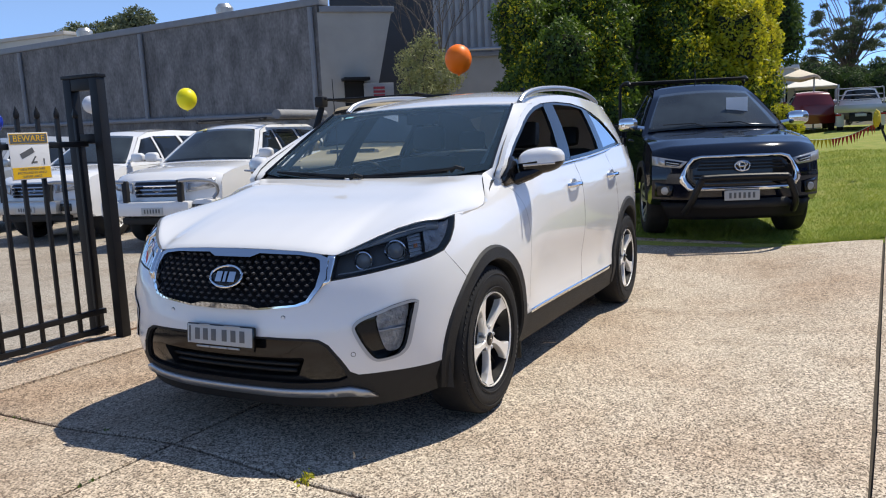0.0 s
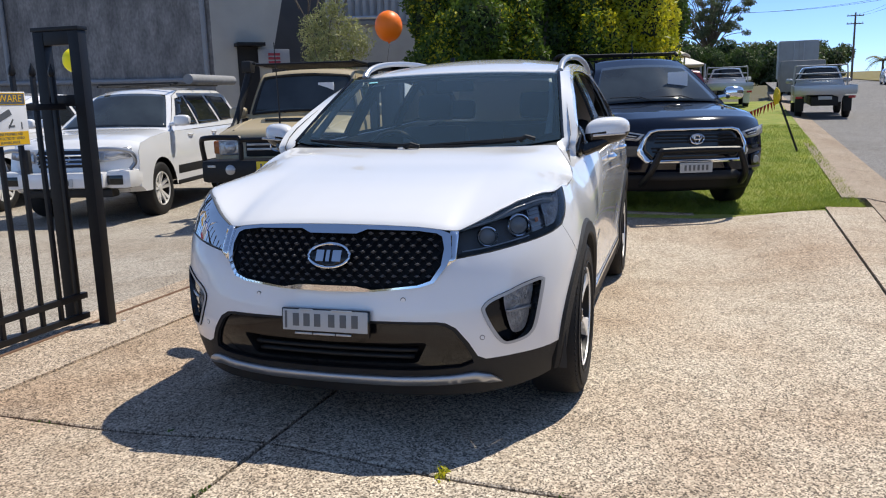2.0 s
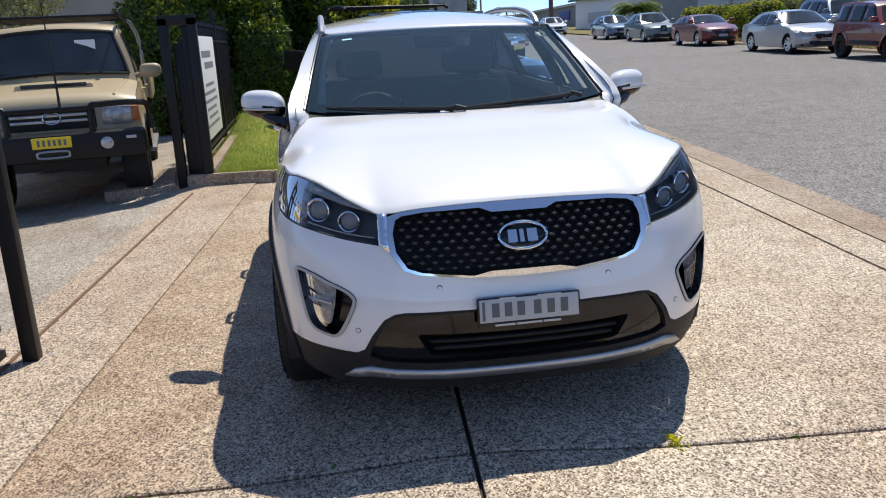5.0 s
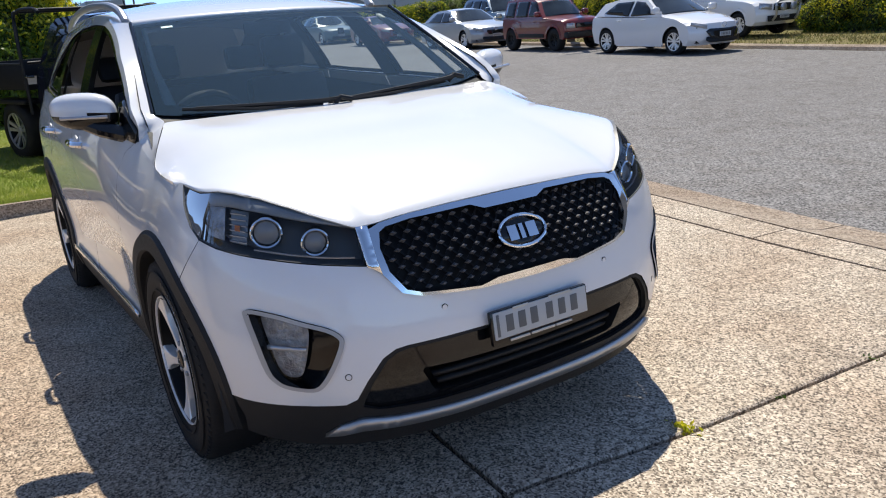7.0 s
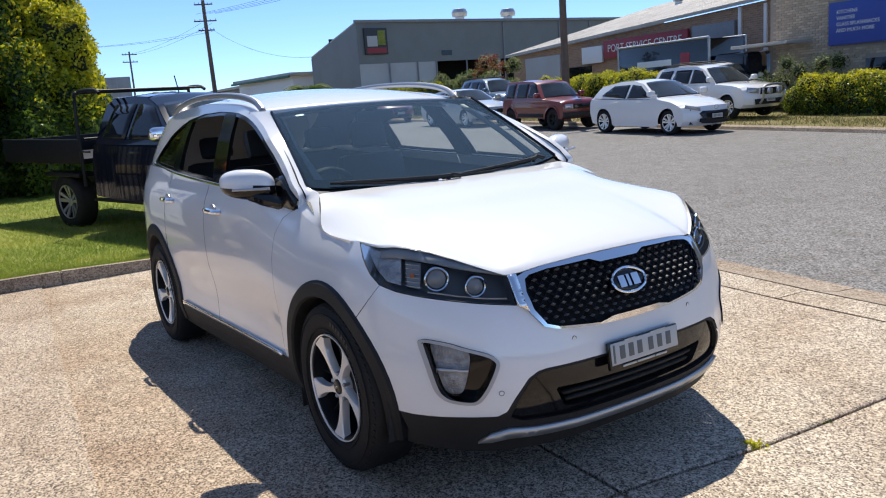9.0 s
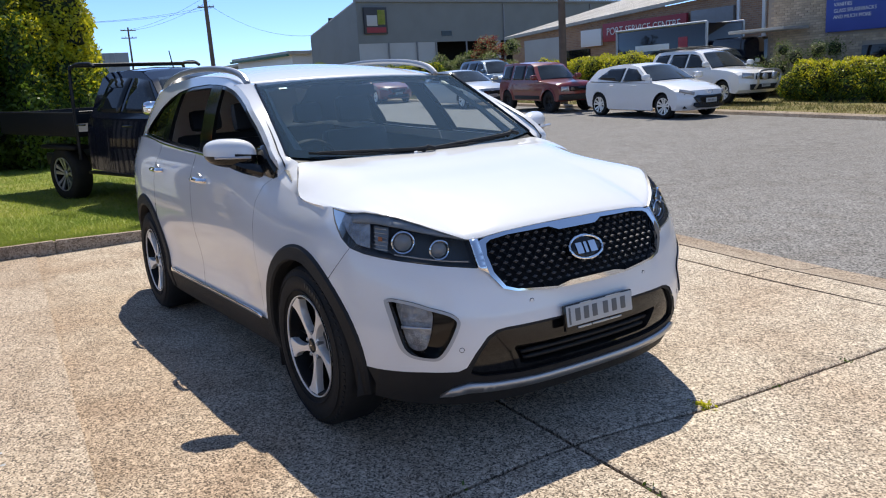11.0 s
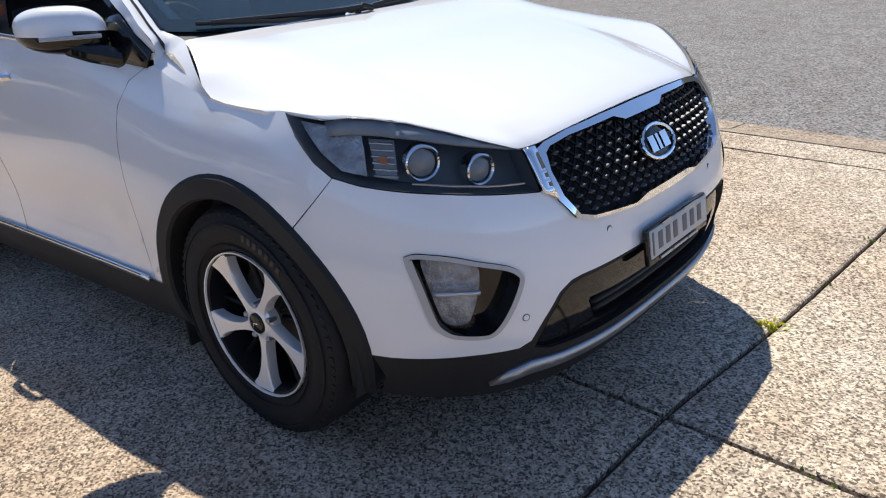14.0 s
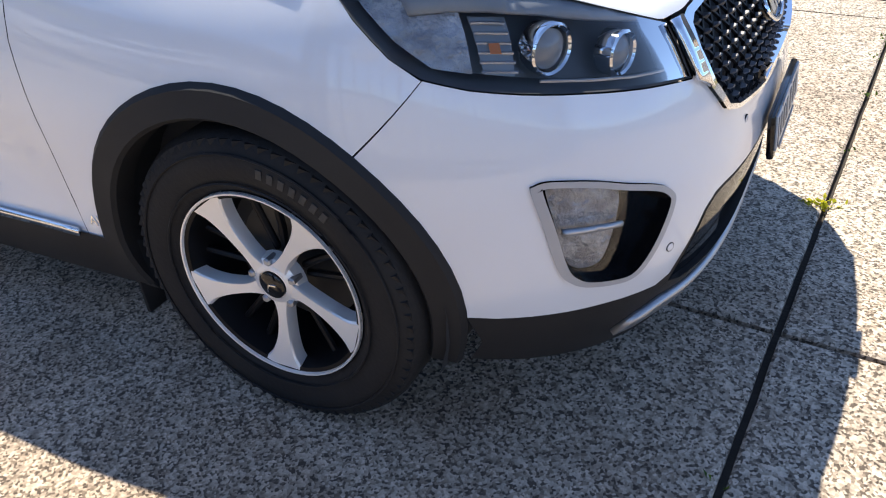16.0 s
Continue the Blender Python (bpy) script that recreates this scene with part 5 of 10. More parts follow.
# wheels: five broad machined spokes that fork at the rim
def suv_wheel(x, y, sg):
    w = new("wheel")
    w.parent = suv
    w.location = (x, sg * y, 0.358 + (sag(x, 0.3) if x < 0 else 0.0))
    w.rotation_euler = (0, radians(-42 if sg > 0 else 40), 0 if sg > 0 else math.pi)
    tagged(w, "alloy wheel with five machined spokes")
    r, rr, h = 0.368, 0.232, 0.118
    prof = [(rr, -h * 0.8), (rr + 0.014, -h * 0.95), (r - 0.06, -h), (r - 0.015, -h * 0.88), (r, -h * 0.66), (r, h * 0.66), (r - 0.006, h * 0.80), (r - 0.016, h * 0.90), (r - 0.05, h * 1.02), (rr + 0.06, h * 1.04), (rr + 0.03, h * 0.98), (rr + 0.012, h * 0.92), (rr, h * 0.82)]
    tyre = part("tyre", lathe(bmesh.new(), prof, Matrix.Identity(4), 72), M_RUBBER, w, "black rubber tyre with shoulder tread", angle=60)
    bm = bmesh.new()
    for k in range(72):
        a = 2 * math.pi * k / 72
        for yy, tw in ((h * 0.80, 0.35), (h * 0.15, -0.3), (-h * 0.5, 0.3)):
            m = Matrix.Rotation(-a, 4, "Y") @ Matrix.Translation((r - 0.0065 if abs(yy) < h * 0.7 else r - 0.020, yy, 0)) @ Matrix.Rotation(tw, 4, "X")
            box(bm, (-0.008, -0.026 if abs(yy) < h * 0.7 else -0.012, -0.0115), (0.0035 if abs(yy) < h * 0.7 else 0.006, 0.026 if abs(yy) < h * 0.7 else 0.014, 0.0115), 0, m)
    tagged(part("tread", bm, M_RUBBER, tyre, smooth=False), kind="stuff")
    for rad in (rr + 0.028, r - 0.042):
        part("sidewall_ridge", tube(bmesh.new(), [(rad * math.cos(a), h * 1.02, rad * math.sin(a)) for a in np.linspace(0, 2 * math.pi, 56, endpoint=False)], 0.003, 5, closed=True), M_RUBBER, tyre)
    bars = bmesh.new()
    for k in range(7):
        a = 2.45 + 0.085 * k
        m = Matrix.Rotation(-a, 4, "Y") @ Matrix.Translation((rr + 0.070, h * 1.045, 0))
        box(bars, (-0.011, -0.002, -0.007), (0.011, 0.0008, 0.007), 0.001, m)
    part("sidewall_lettering", bars, mat("tyre_letter_grey", (0.03, 0.03, 0.03), 0.6) if "tyre_letter_grey" not in bpy.data.materials else bpy.data.materials["tyre_letter_grey"], tyre)
    part("rim", lathe(bmesh.new(), [(rr + 0.004, h * 0.93), (rr - 0.012, h * 0.88), (rr - 0.024, h * 0.45), (rr - 0.05, -h * 0.5), (rr - 0.06, -h * 0.7), (0.0, -h * 0.7)], Matrix.Identity(4), 64), M_DARKALLOY, w, angle=30)
    part("rim_edge", lathe(bmesh.new(), [(rr + 0.004, h * 0.90), (rr + 0.002, h * 0.965), (rr - 0.002, h * 0.96), (rr - 0.004, h * 0.88)], Matrix.Identity(4), 72), M_ALLOY, w)
    part("brake_disc", lathe(bmesh.new(), [(0.0, -h * 0.12), (0.155, -h * 0.12), (0.155, -h * 0.25)], Matrix.Identity(4), 40), M_DISC, w)
    wid = spline_table([(0.030, 0.030), (0.050, 0.020), (0.08, 0.0135), (0.115, 0.0145), (0.15, 0.019), (0.18, 0.027), (0.20, 0.036), (0.215, 0.048), (0.226, 0.056)])
    for k in range(5):
        a = 2 * math.pi * k / 5 + math.pi / 2
        bm = bmesh.new()
        rings = []
        for rad in np.linspace(0.03, 0.226, 16):
            half_ = wid(rad)
            sweep = 0.034 * (rad / 0.23) ** 2 - 0.006
            dep = h * (0.74 + 0.17 * (rad / 0.23) ** 1.5)
            ring = []
            for f, dz in ((-1, -0.035), (-1, -0.004), (-0.88, 0.0), (0.88, 0.0), (1, -0.004), (1, -0.035)):
                u = f * half_ + sweep
                rad2 = math.sqrt(max(0, rad * rad - (u * 0.6) ** 2))
                ring.append(bm.verts.new((rad2 * math.cos(a) - u * math.sin(a), dep + dz, rad2 * math.sin(a) + u * math.cos(a))))
            rings.append(ring)
        for p, q in zip(rings, rings[1:]):
            for j in range(5):
                bm.faces.new((p[j], p[j + 1], q[j + 1], q[j]))
        bmesh.ops.recalc_face_normals(bm, faces=bm.faces)
        part("spoke", bm, M_ALLOY, w, "machined silver spoke face", angle=30)
        b2 = a + math.pi / 5
        bm = bmesh.new()
        for sgn2 in (-1, 1):
            pts = [(0.06, sgn2 * 0.010, h * 0.30), (0.12, sgn2 * 0.022, h * 0.34), (0.215, sgn2 * 0.034, h * 0.45)]
            tube(bm, [(p[0] * math.cos(b2) - p[1] * math.sin(b2), p[2], p[0] * math.sin(b2) + p[1] * math.cos(b2)) for p in pts], 0.009, 8)
        part("inner_spoke", bm, M_DARKALLOY, w, "gloss black inner spoke")
        m = Matrix.Translation((0.057 * math.cos(b2), h * 0.70, 0.057 * math.sin(b2)))
        part("wheel_nut", lathe(bmesh.new(), [(0.010, -0.02), (0.010, 0.008), (0.006, 0.012), (0, 0.012)], m, 6), M_SATIN, w)
    part("hub", lathe(bmesh.new(), [(0.066, h * 0.45), (0.062, h * 0.68), (0.048, h * 0.76), (0.036, h * 0.78), (0.036, h * 0.72), (0, h * 0.72)], Matrix.Identity(4), 28), M_ALLOY, w)
    cap = part("hub_cap", lathe(bmesh.new(), [(0.034, h * 0.70), (0.033, h * 0.81), (0.027, h * 0.84), (0, h * 0.85)], Matrix.Identity(4), 24), M_GLOSSB, w, "black centre cap")
    part("cap_stroke", tube(bmesh.new(), [(-0.016, h * 0.855, -0.006), (0.0, h * 0.86, 0.005), (0.016, h * 0.855, -0.006)], 0.0025, 5), M_CHROME, cap)


for x in (0.0, RX):
    for sg in (1, -1):
        suv_wheel(x, 0.822, sg)

# number plate in its frame, with plain bars for its characters
pm = pose(0.884, 0.0, 0.534, 0, -6, 0)
hold = part("plate_frame", box(bmesh.new(), (-0.012, -0.192, -0.060), (0.006, 0.192, 0.050), 0.008, pm), M_GLOSSB, suv, "black plate frame with dealer lettering bars")
npl = part("number_plate", box(bmesh.new(), (0.004, -0.184, -0.040), (0.010, 0.184, 0.045), 0.004, pm), M_PLATE, hold, "white number plate")
for yy in (-0.125, -0.078, -0.031, 0.030, 0.080, 0.130):
    part("plate_bar", box(bmesh.new(), (0.009, yy - 0.014, -0.022), (0.0112, yy + 0.014, 0.030), 0.003, pm), M_INK, npl)
part("plate_bar", box(bmesh.new(), (0.009, -0.174, -0.032), (0.0115, -0.164, 0.038), 0.001, pm), M_INK, npl)
for lo, hi, zz in ((-0.13, -0.055, -0.050), (-0.05, 0.045, -0.050), (0.05, 0.115, -0.050), (-0.11, -0.05, 0.046), (0.03, 0.12, 0.046)):
    part("frame_bar", box(bmesh.new(), (0.0055 if zz < 0 else 0.0095, lo, zz - 0.005), (0.0115, hi, zz + 0.003), 0.001, pm), M_SATIN, hold)
# side marking in small letters
for sg in (1, -1):
    p = body_at(sx(-0.47), 0.415, 0.001, sg)
    words("side_letters", "AWD", 0.038, M_CHROME, suv, Matrix.Translation(p) @ (pose(0, 0, 0, 90, 0, 0) if sg < 0 else pose(0, 0, 0, 90, 0, 180)), 0.002)

# cabin: floor, dashboard, wheel, seats
fl = bmesh.new()
box(fl, (-3.6, -0.80, 0.20), (0.0, 0.80, 0.345), 0.03)
box(fl, (-0.02, -0.55, 0.21), (0.56, 0.55, 0.345), 0.03)
part("underbody", fl, M_CABIN, suv)
bm = bmesh.new()
box(bm, (-0.42, -0.79, 0.35), (-0.36, 0.79, 1.0), 0.02)
box(bm, (-0.42, -0.80, 0.30), (0.40, 0.45, 0.70), 0.02)
part("bulkhead", bm, M_CABIN, suv)
bm = patch([(-0.98, 0.0), (0.98, 0.0), (0.95, 1.0), (-0.95, 1.0)], lambda u, v: Vector((-0.42 - 0.12 * u * u - 0.52 * v, u * 0.80, 1.105 - 0.05 * v * v - 0.02 * abs(u) + 0.035 * math.exp(-((u + 0.45) / 0.25) ** 2) * smoothstep(0.4, 0.9, v))), step=0.1)
thicken(part("dashboard", bm, mat("dash_grey", (0.055, 0.057, 0.06), 0.6, bump=0.2, bump_scale=300), suv, "dark grey soft dashboard"), 0.06)
part("dash_face", box(bmesh.new(), (-1.02, -0.76, 0.55), (-0.84, 0.76, 1.03), 0.05), M_CABIN, suv)
sw = new("steering_wheel")
sw.parent = suv
sw.matrix_basis = pose(-1.10, -0.38, 1.03, 0, -66, 0)
part("wheel_ring", tube(bmesh.new(), [(0.185 * math.cos(a), 0.185 * math.sin(a), 0) for a in np.linspace(0, 2 * math.pi, 36, endpoint=False)], 0.017, 8, closed=True), M_CABIN, sw)
part("wheel_boss", box(bmesh.new(), (-0.06, -0.17, -0.03), (0.05, 0.17, 0.015), 0.02), M_CABIN, sw)


def seat(x, y, w):
    s = new("seat")
    s.parent = suv
    s.location = (x, y, 0)
    M_SEAT = bpy.data.materials.get("seat_leather") or mat("seat_leather", (0.025, 0.025, 0.027), 0.45, second=(0.04, 0.04, 0.042), scale=12, bump=0.2, bump_scale=250)
    part("cushion", box(bmesh.new(), (-0.25, -w / 2, 0.45), (0.28, w / 2, 0.66), 0.06), M_SEAT, s)
    part("backrest", box(bmesh.new(), (-0.07, -w / 2, 0.0), (0.07, w / 2, 0.62), 0.06, pose(-0.27, 0, 0.60, 0, -14, 0)), M_SEAT, s)
    if w < 0.6:
        part("headrest", box(bmesh.new(), (-0.05, -0.13, 0.66), (0.05, 0.13, 0.85), 0.05, pose(-0.25, 0, 0.60, 0, -12, 0)), M_SEAT, s)
    else:
        for yy in (-0.42, 0.42):
            part("headrest", box(bmesh.new(), (-0.05, yy - 0.12, 0.64), (0.05, yy + 0.12, 0.80), 0.05, pose(-0.25, 0, 0.60, 0, -12, 0)), M_SEAT, s)


seat(-1.55, -0.38, 0.50), seat(-1.55, 0.38, 0.50), seat(-2.45, 0.0, 1.30)
part("inner_mirror", box(bmesh.new(), (-1.16, -0.12, 1.44), (-1.13, 0.12, 1.505), 0.012), M_CABIN, suv)
for sg in (1, -1):
    bm = patch(UPPER, lambda u, v: green_at(u, v, -0.035, sg), holes=[shrunk(FW, 0.0), shrunk(RW, 0.0), shrunk(QW, 0.0)], step=0.09)
    part("pillar_trim", bm, M_CABIN, suv)
    bm = patch([(-0.45, 0.35), (-3.5, 0.35), (-3.5, 1.19), (-0.5, 1.06)], lambda u, v: Vector((u, sg * (0.83 - 0.05 * smoothstep(1.0, 1.2, v)), v)), step=0.2)
    part("door_lining", bm, M_CABIN, suv)
bm = patch([(-1.24, -0.60), (-3.2, -0.58), (-3.2, 0.58), (-1.24, 0.60)], lambda u, v: roof_at(u, v, -0.045), step=0.15)
part("headlining", bm, mat("headlining_grey", (0.35, 0.35, 0.34), 0.9), suv)


# ---- vehicles ----
def wheel(parent, x, y, r, width, rim_r, rim_mat, spokes=5, twin=True, rim_back=None, side=1, rough_tread=False):
    """A wheel at the hub (x, y, r): tyre, rim with spokes, hub cap. side is +1 where it faces +y."""
    w = new("wheel")
    w.parent = parent
    w.location = (x, y, r)
    w.rotation_euler = (0, 0, 0 if side > 0 else math.pi)
    h = width / 2
    prof = [(rim_r, -h * 0.8), (rim_r + 0.012, -h * 0.95), (r - 0.05, -h), (r - 0.012, -h * 0.86), (r, -h * 0.6), (r, h * 0.6), (r - 0.012, h * 0.86), (r - 0.05, h), (rim_r + 0.035, h * 1.0), (rim_r + 0.012, h * 0.93), (rim_r, h * 0.8)]
    bm = lathe(bmesh.new(), prof, Matrix.Identity(4), 56)
    part("tyre", bm, M_RUBBER, w, angle=50)
    bm = lathe(bmesh.new(), [(rim_r + 0.004, h * 0.93), (rim_r - 0.012, h * 0.9), (rim_r - 0.022, h * 0.5), (rim_r - 0.04, -h * 0.6), (0.0, -h * 0.6)], Matrix.Identity(4), 48)
    part("rim", bm, rim_back or M_DARKALLOY, w, angle=30)
    bm = lathe(bmesh.new(), [(rim_r + 0.005, h * 0.9), (rim_r + 0.003, h * 0.97), (rim_r - 0.012, h * 0.95), (rim_r - 0.014, h * 0.85)], Matrix.Identity(4), 48)
    part("rim_edge", bm, rim_mat, w)
    for k in range(spokes):
        a = 2 * math.pi * k / spokes + math.pi / 2
        bm = bmesh.new()
        for sg in ((-1, 1) if twin else (0,)):
            sec = []
            for t in (0, 0.3, 0.65, 1.0):
                rad = 0.05 + (rim_r - 0.055) * t
                off = sg * (0.014 + 0.040 * t)
                hw = (0.016 + 0.012 * t) if twin else (0.035 + 0.02 * abs(t - 0.45))
                dep = h * (0.62 + 0.28 * t)
                sec.append([(rad, off - hw, dep - 0.03), (rad, off - hw, dep), (rad, off + hw, dep), (rad, off + hw, dep - 0.03)])
            rings = []
            for s in sec:
                rings.append([bm.verts.new((q[0] * math.cos(a) - q[1] * math.sin(a), q[2], q[0] * math.sin(a) + q[1] * math.cos(a))) for q in s])
            for i in range(3):
                for j in range(4):
                    bm.faces.new((rings[i][j], rings[i][(j + 1) % 4], rings[i + 1][(j + 1) % 4], rings[i + 1][j]))
        bmesh.ops.recalc_face_normals(bm, faces=bm.faces)
        part("spoke", bm, rim_mat, w, angle=30)
    bm = lathe(bmesh.new(), [(0.062, h * 0.5), (0.06, h * 0.66), (0.04, h * 0.72), (0, h * 0.73)], Matrix.Identity(4), 20)
    part("hub_cap", bm, rim_mat, w)
    return w


def arch_points(cx, cz, r, n=14, z0=0.0):
    """From the rear foot of a wheel arch over its top to the front foot."""
    a0 = math.asin(min(1, max(-1, (z0 - cz) / r)))
    return [(cx - r * math.cos(a0 + (math.pi - 2 * a0) * i / n), cz + r * math.sin(a0 + (math.pi - 2 * a0) * i / n)) for i in range(n + 1)]


def car(name, label, m, paint, W, wb, R, nose, tail, low, hood, deck, cabin, windows, screen, back=None, category="car", group="parked cars",
        bow=0.28, bow_back=0.16, lean=0.15, glassmat=None, rim=None, spokes=5, clad=None, arch=1.17, tyre_w=0.22, rim_r=None, wheels=True, lamps=True,
        roof_mat=None, cut_deck=None, mirrors=True, handles=True):
    """A vehicle. x is forward from the front axle, z up from the ground.
    nose, hood, deck, tail: lines of (x, z) that make its outline from the front foot over the top to the rear foot, without the cabin.
    cabin: outline of the glasshouse. windows: side openings (x, z). screen, back: windscreen and rear glass as two (x, z) points."""
    e = thing(name, label, category, m, group)
    glassmat = glassmat or M_DARKGLASS
    hw = W / 2
    xf, xr = max(p[0] for p in nose), min(p[0] for p in tail)
    belt = max(p[1] for p in deck)

    def half(x, z):
        s = 1.0 - 0.055 * max(0.0, (0.45 - z) / 0.3) ** 2 - 0.03 * max(0.0, (z - 0.7) / 0.4) ** 2
        top = max(p[1] for p in cabin) if cabin else 9
        if z > belt - 0.03:
            s -= lean * (z - belt + 0.03) / max(0.2, top - belt)
        return hw * s

    def warp(p):
        f = smoothstep(xf - 0.9, xf, p.x)
        b = smoothstep(xr + 0.8, xr, p.x)
        q = (abs(p.y) / hw)
        return Vector((p.x - bow * f * q ** 3 + bow_back * b * q ** 3, p.y * (1 - 0.03 * f - 0.03 * b), p.z))

    line = [Vector((*p, 0)) for p in dense([*nose, *hood, *deck, *tail], 0.06, closed=False)]
    # skin across the width
    bm = bmesh.new()
    ny = 14
    rows = []
    for p in line:
        y1 = half(p.x, p.y)
        up = smoothstep(0.5, 0.95, p.y)
        row = []
        for j in range(ny + 1):
            q = -1 + 2 * j / ny
            q = math.copysign(1 - (1 - abs(q)) ** 1.25, q)
            crown = 0.035 * (1 - q * q) * up
            drop = 0.05 * max(0, abs(q) - 0.82) / 0.18 * up
            row.append(bm.verts.new(warp(Vector((p.x, q * y1, p.y + crown - drop * 0.6)))))
        rows.append(row)
    for a, b in zip(rows, rows[1:]):
        for j in range(ny):
            bm.faces.new((a[j], a[j + 1], b[j + 1], b[j]))
    bmesh.ops.recalc_face_normals(bm, faces=bm.faces)
    # sides with wheel openings
    sill = low
    ro = R * arch
    fa, ra = arch_points(0, R, ro, z0=sill), arch_points(-wb, R, ro, z0=sill)
    outline = [(p[0], p[1] - 0.03 * smoothstep(0.5, 0.95, p[1])) for p in [(q.x, q.y) for q in line]]
    foot = ([p for p in ra] if -wb - ro > xr else []) + [p for p in fa]
    poly = outline + foot
    for sgn in (1, -1):
        b2 = patch(poly, lambda u, v: warp(Vector((u, sgn * half(u, v), v))), step=0.09)
        me = bpy.data.meshes.new("tmp")
        b2.to_mesh(me)
        b2.free()
        bm.from_mesh(me)
        bpy.data.meshes.remove(me)
    bmesh.ops.recalc_face_normals(bm, faces=bm.faces)
    part("body", bm, paint, e, angle=38)
    # dark liners behind the wheel openings
    bm = bmesh.new()
    box(bm, (xr + 0.25, -hw * 0.80, low + 0.03), (xf - 0.22, hw * 0.80, low + 0.42))
    part("underbody", bm, M_PLASTIC, e)
    if clad:
        for cx in ((0, -wb) if -wb - ro > xr else (0,)):
            for sgn in (1, -1):
                bm = bmesh.new()
                rings = []
                for k in range(19):
                    a = math.pi * k / 18
                    ring = []
                    for rr, off in ((ro * 0.97, -0.02), (ro * 0.97, 0.015), (ro * 1.13, 0.012), (ro * 1.14, -0.01)):
                        x, z = cx - rr * math.cos(a), R + rr * math.sin(a)
                        z = max(z, low)
                        ring.append(bm.verts.new(warp(Vector((x, sgn * (half(x, z) + off), z)))))
                    rings.append(ring)
                for a, b in zip(rings, rings[1:]):
                    for j in range(3):
                        bm.faces.new((a[j], a[j + 1], b[j + 1], b[j]))
                bmesh.ops.recalc_face_normals(bm, faces=bm.faces)
                part("wheel_arch_flare", bm, clad, e)
    # glasshouse
    if cabin:
        cl = dense(cabin, 0.06, closed=False)
        bm = bmesh.new()
        rows = []
        for p in cl:
            y1 = half(p[0], p[1]) - 0.01
            row = []
            for j in range(ny + 1):
                q = -1 + 2 * j / ny
                q = math.copysign(1 - (1 - abs(q)) ** 1.3, q)
                row.append(bm.verts.new(warp(Vector((p[0] - (0.10 if p[0] > (cabin[0][0] + cabin[-1][0]) / 2 else -0.04) * q * q, q * y1, p[1] + 0.035 * (1 - q * q) - 0.02)))))
            rows.append(row)
        for a, b in zip(rows, rows[1:]):
            for j in range(ny):
                bm.faces.new((a[j], a[j + 1], b[j + 1], b[j]))
        for sgn in (1, -1):
            b2 = patch([(p[0] - (0.10 if p[0] > (cabin[0][0] + cabin[-1][0]) / 2 else -0.04), p[1] - 0.02) for p in cl], lambda u, v: warp(Vector((u, sgn * (half(u, v) - 0.01), v))), step=0.1)
            me = bpy.data.meshes.new("tmp")
            b2.to_mesh(me)
            b2.free()
            bm.from_mesh(me)
            bpy.data.meshes.remove(me)
        bmesh.ops.recalc_face_normals(bm, faces=bm.faces)
        part("cabin", bm, roof_mat or paint, e, angle=38)
        for sgn in (1, -1):
            for wpoly in windows:
                bm = patch(wpoly, lambda u, v: warp(Vector((u, sgn * (half(u, v) - 0.002), v))), step=0.12)
                thicken(part("window", bm, glassmat, e), 0.006, 0)
        for gname, gl, front in (("windscreen", screen, True), ("rear_window", back, False)):
            if gl:
                (x0, z0), (x1, z1) = gl
                bow_in = 0.10 if front else -0.04

                def onscreen(u, v):
                    x, z = x0 + (x1 - x0) * v, z0 + (z1 - z0) * v
                    y1 = half(x, z) - 0.07
                    return warp(Vector((x - bow_in * u * u + (0.006 if front else -0.006), u * y1, z + 0.035 * (1 - u * u) - 0.012)))
                bm = patch([(-1, 0), (1, 0), (0.97, 1), (-0.97, 1)], onscreen, step=0.14)
                thicken(part(gname, bm, M_SCREEN if front else glassmat, e), 0.006, 0)
    if wheels:
        for x in (0, -wb):
            for sgn in (1, -1):
                wheel(e, x, sgn * (hw - tyre_w / 2 - 0.02), R, tyre_w, rim_r or R * 0.62, rim or M_ALLOY, spokes, True, None, sgn)
    if mirrors and cabin:
        mx, mz = cabin[0][0] - 0.22, belt + 0.10
        for sgn in (1, -1):
            bm = bmesh.new()
            bmesh.ops.create_uvsphere(bm, u_segments=14, v_segments=9, radius=1)
            for v in bm.verts:
                v.co = [math.copysign(abs(c) ** 0.62, c) for c in v.co]
            bmesh.ops.transform(bm, matrix=Matrix.Translation((mx, sgn * (hw + 0.10), mz)) @ Matrix.Diagonal((0.075, 0.125, 0.085, 1)), verts=bm.verts)
            tube(bm, [(mx, sgn * (hw - 0.1), mz - 0.06), (mx, sgn * (hw + 0.06), mz - 0.03)], 0.03)
            part("wing_mirror", bm, paint, e)
    if handles:
        for hx in (-wb * 0.42, -wb * 0.78):
            for sgn in (1, -1):
                y = half(hx, belt - 0.13)
                bm = tube(bmesh.new(), smooth_line([(hx - 0.10, sgn * (y - 0.005), belt - 0.13), (hx - 0.06, sgn * (y + 0.025), belt - 0.13), (hx + 0.06, sgn * (y + 0.025), belt - 0.13), (hx + 0.10, sgn * (y - 0.005), belt - 0.13)], 4), 0.013)
                part("door_handle", bm, paint, e)
    return e, half, warp


def face(e, warp, name, poly, x, material, off=0.01, step=0.08, thick=0.012, label="", lean_x=0.0, zref=0.6):
    """A piece on the front or rear of a vehicle, its outline in (y, z), laid onto the curved face."""
    bm = patch(poly, lambda u, v: warp(Vector((x + off - lean_x * (v - zref), u, v))), step=step)
    return thicken(part(name, bm, material, e, label), thick, 0)


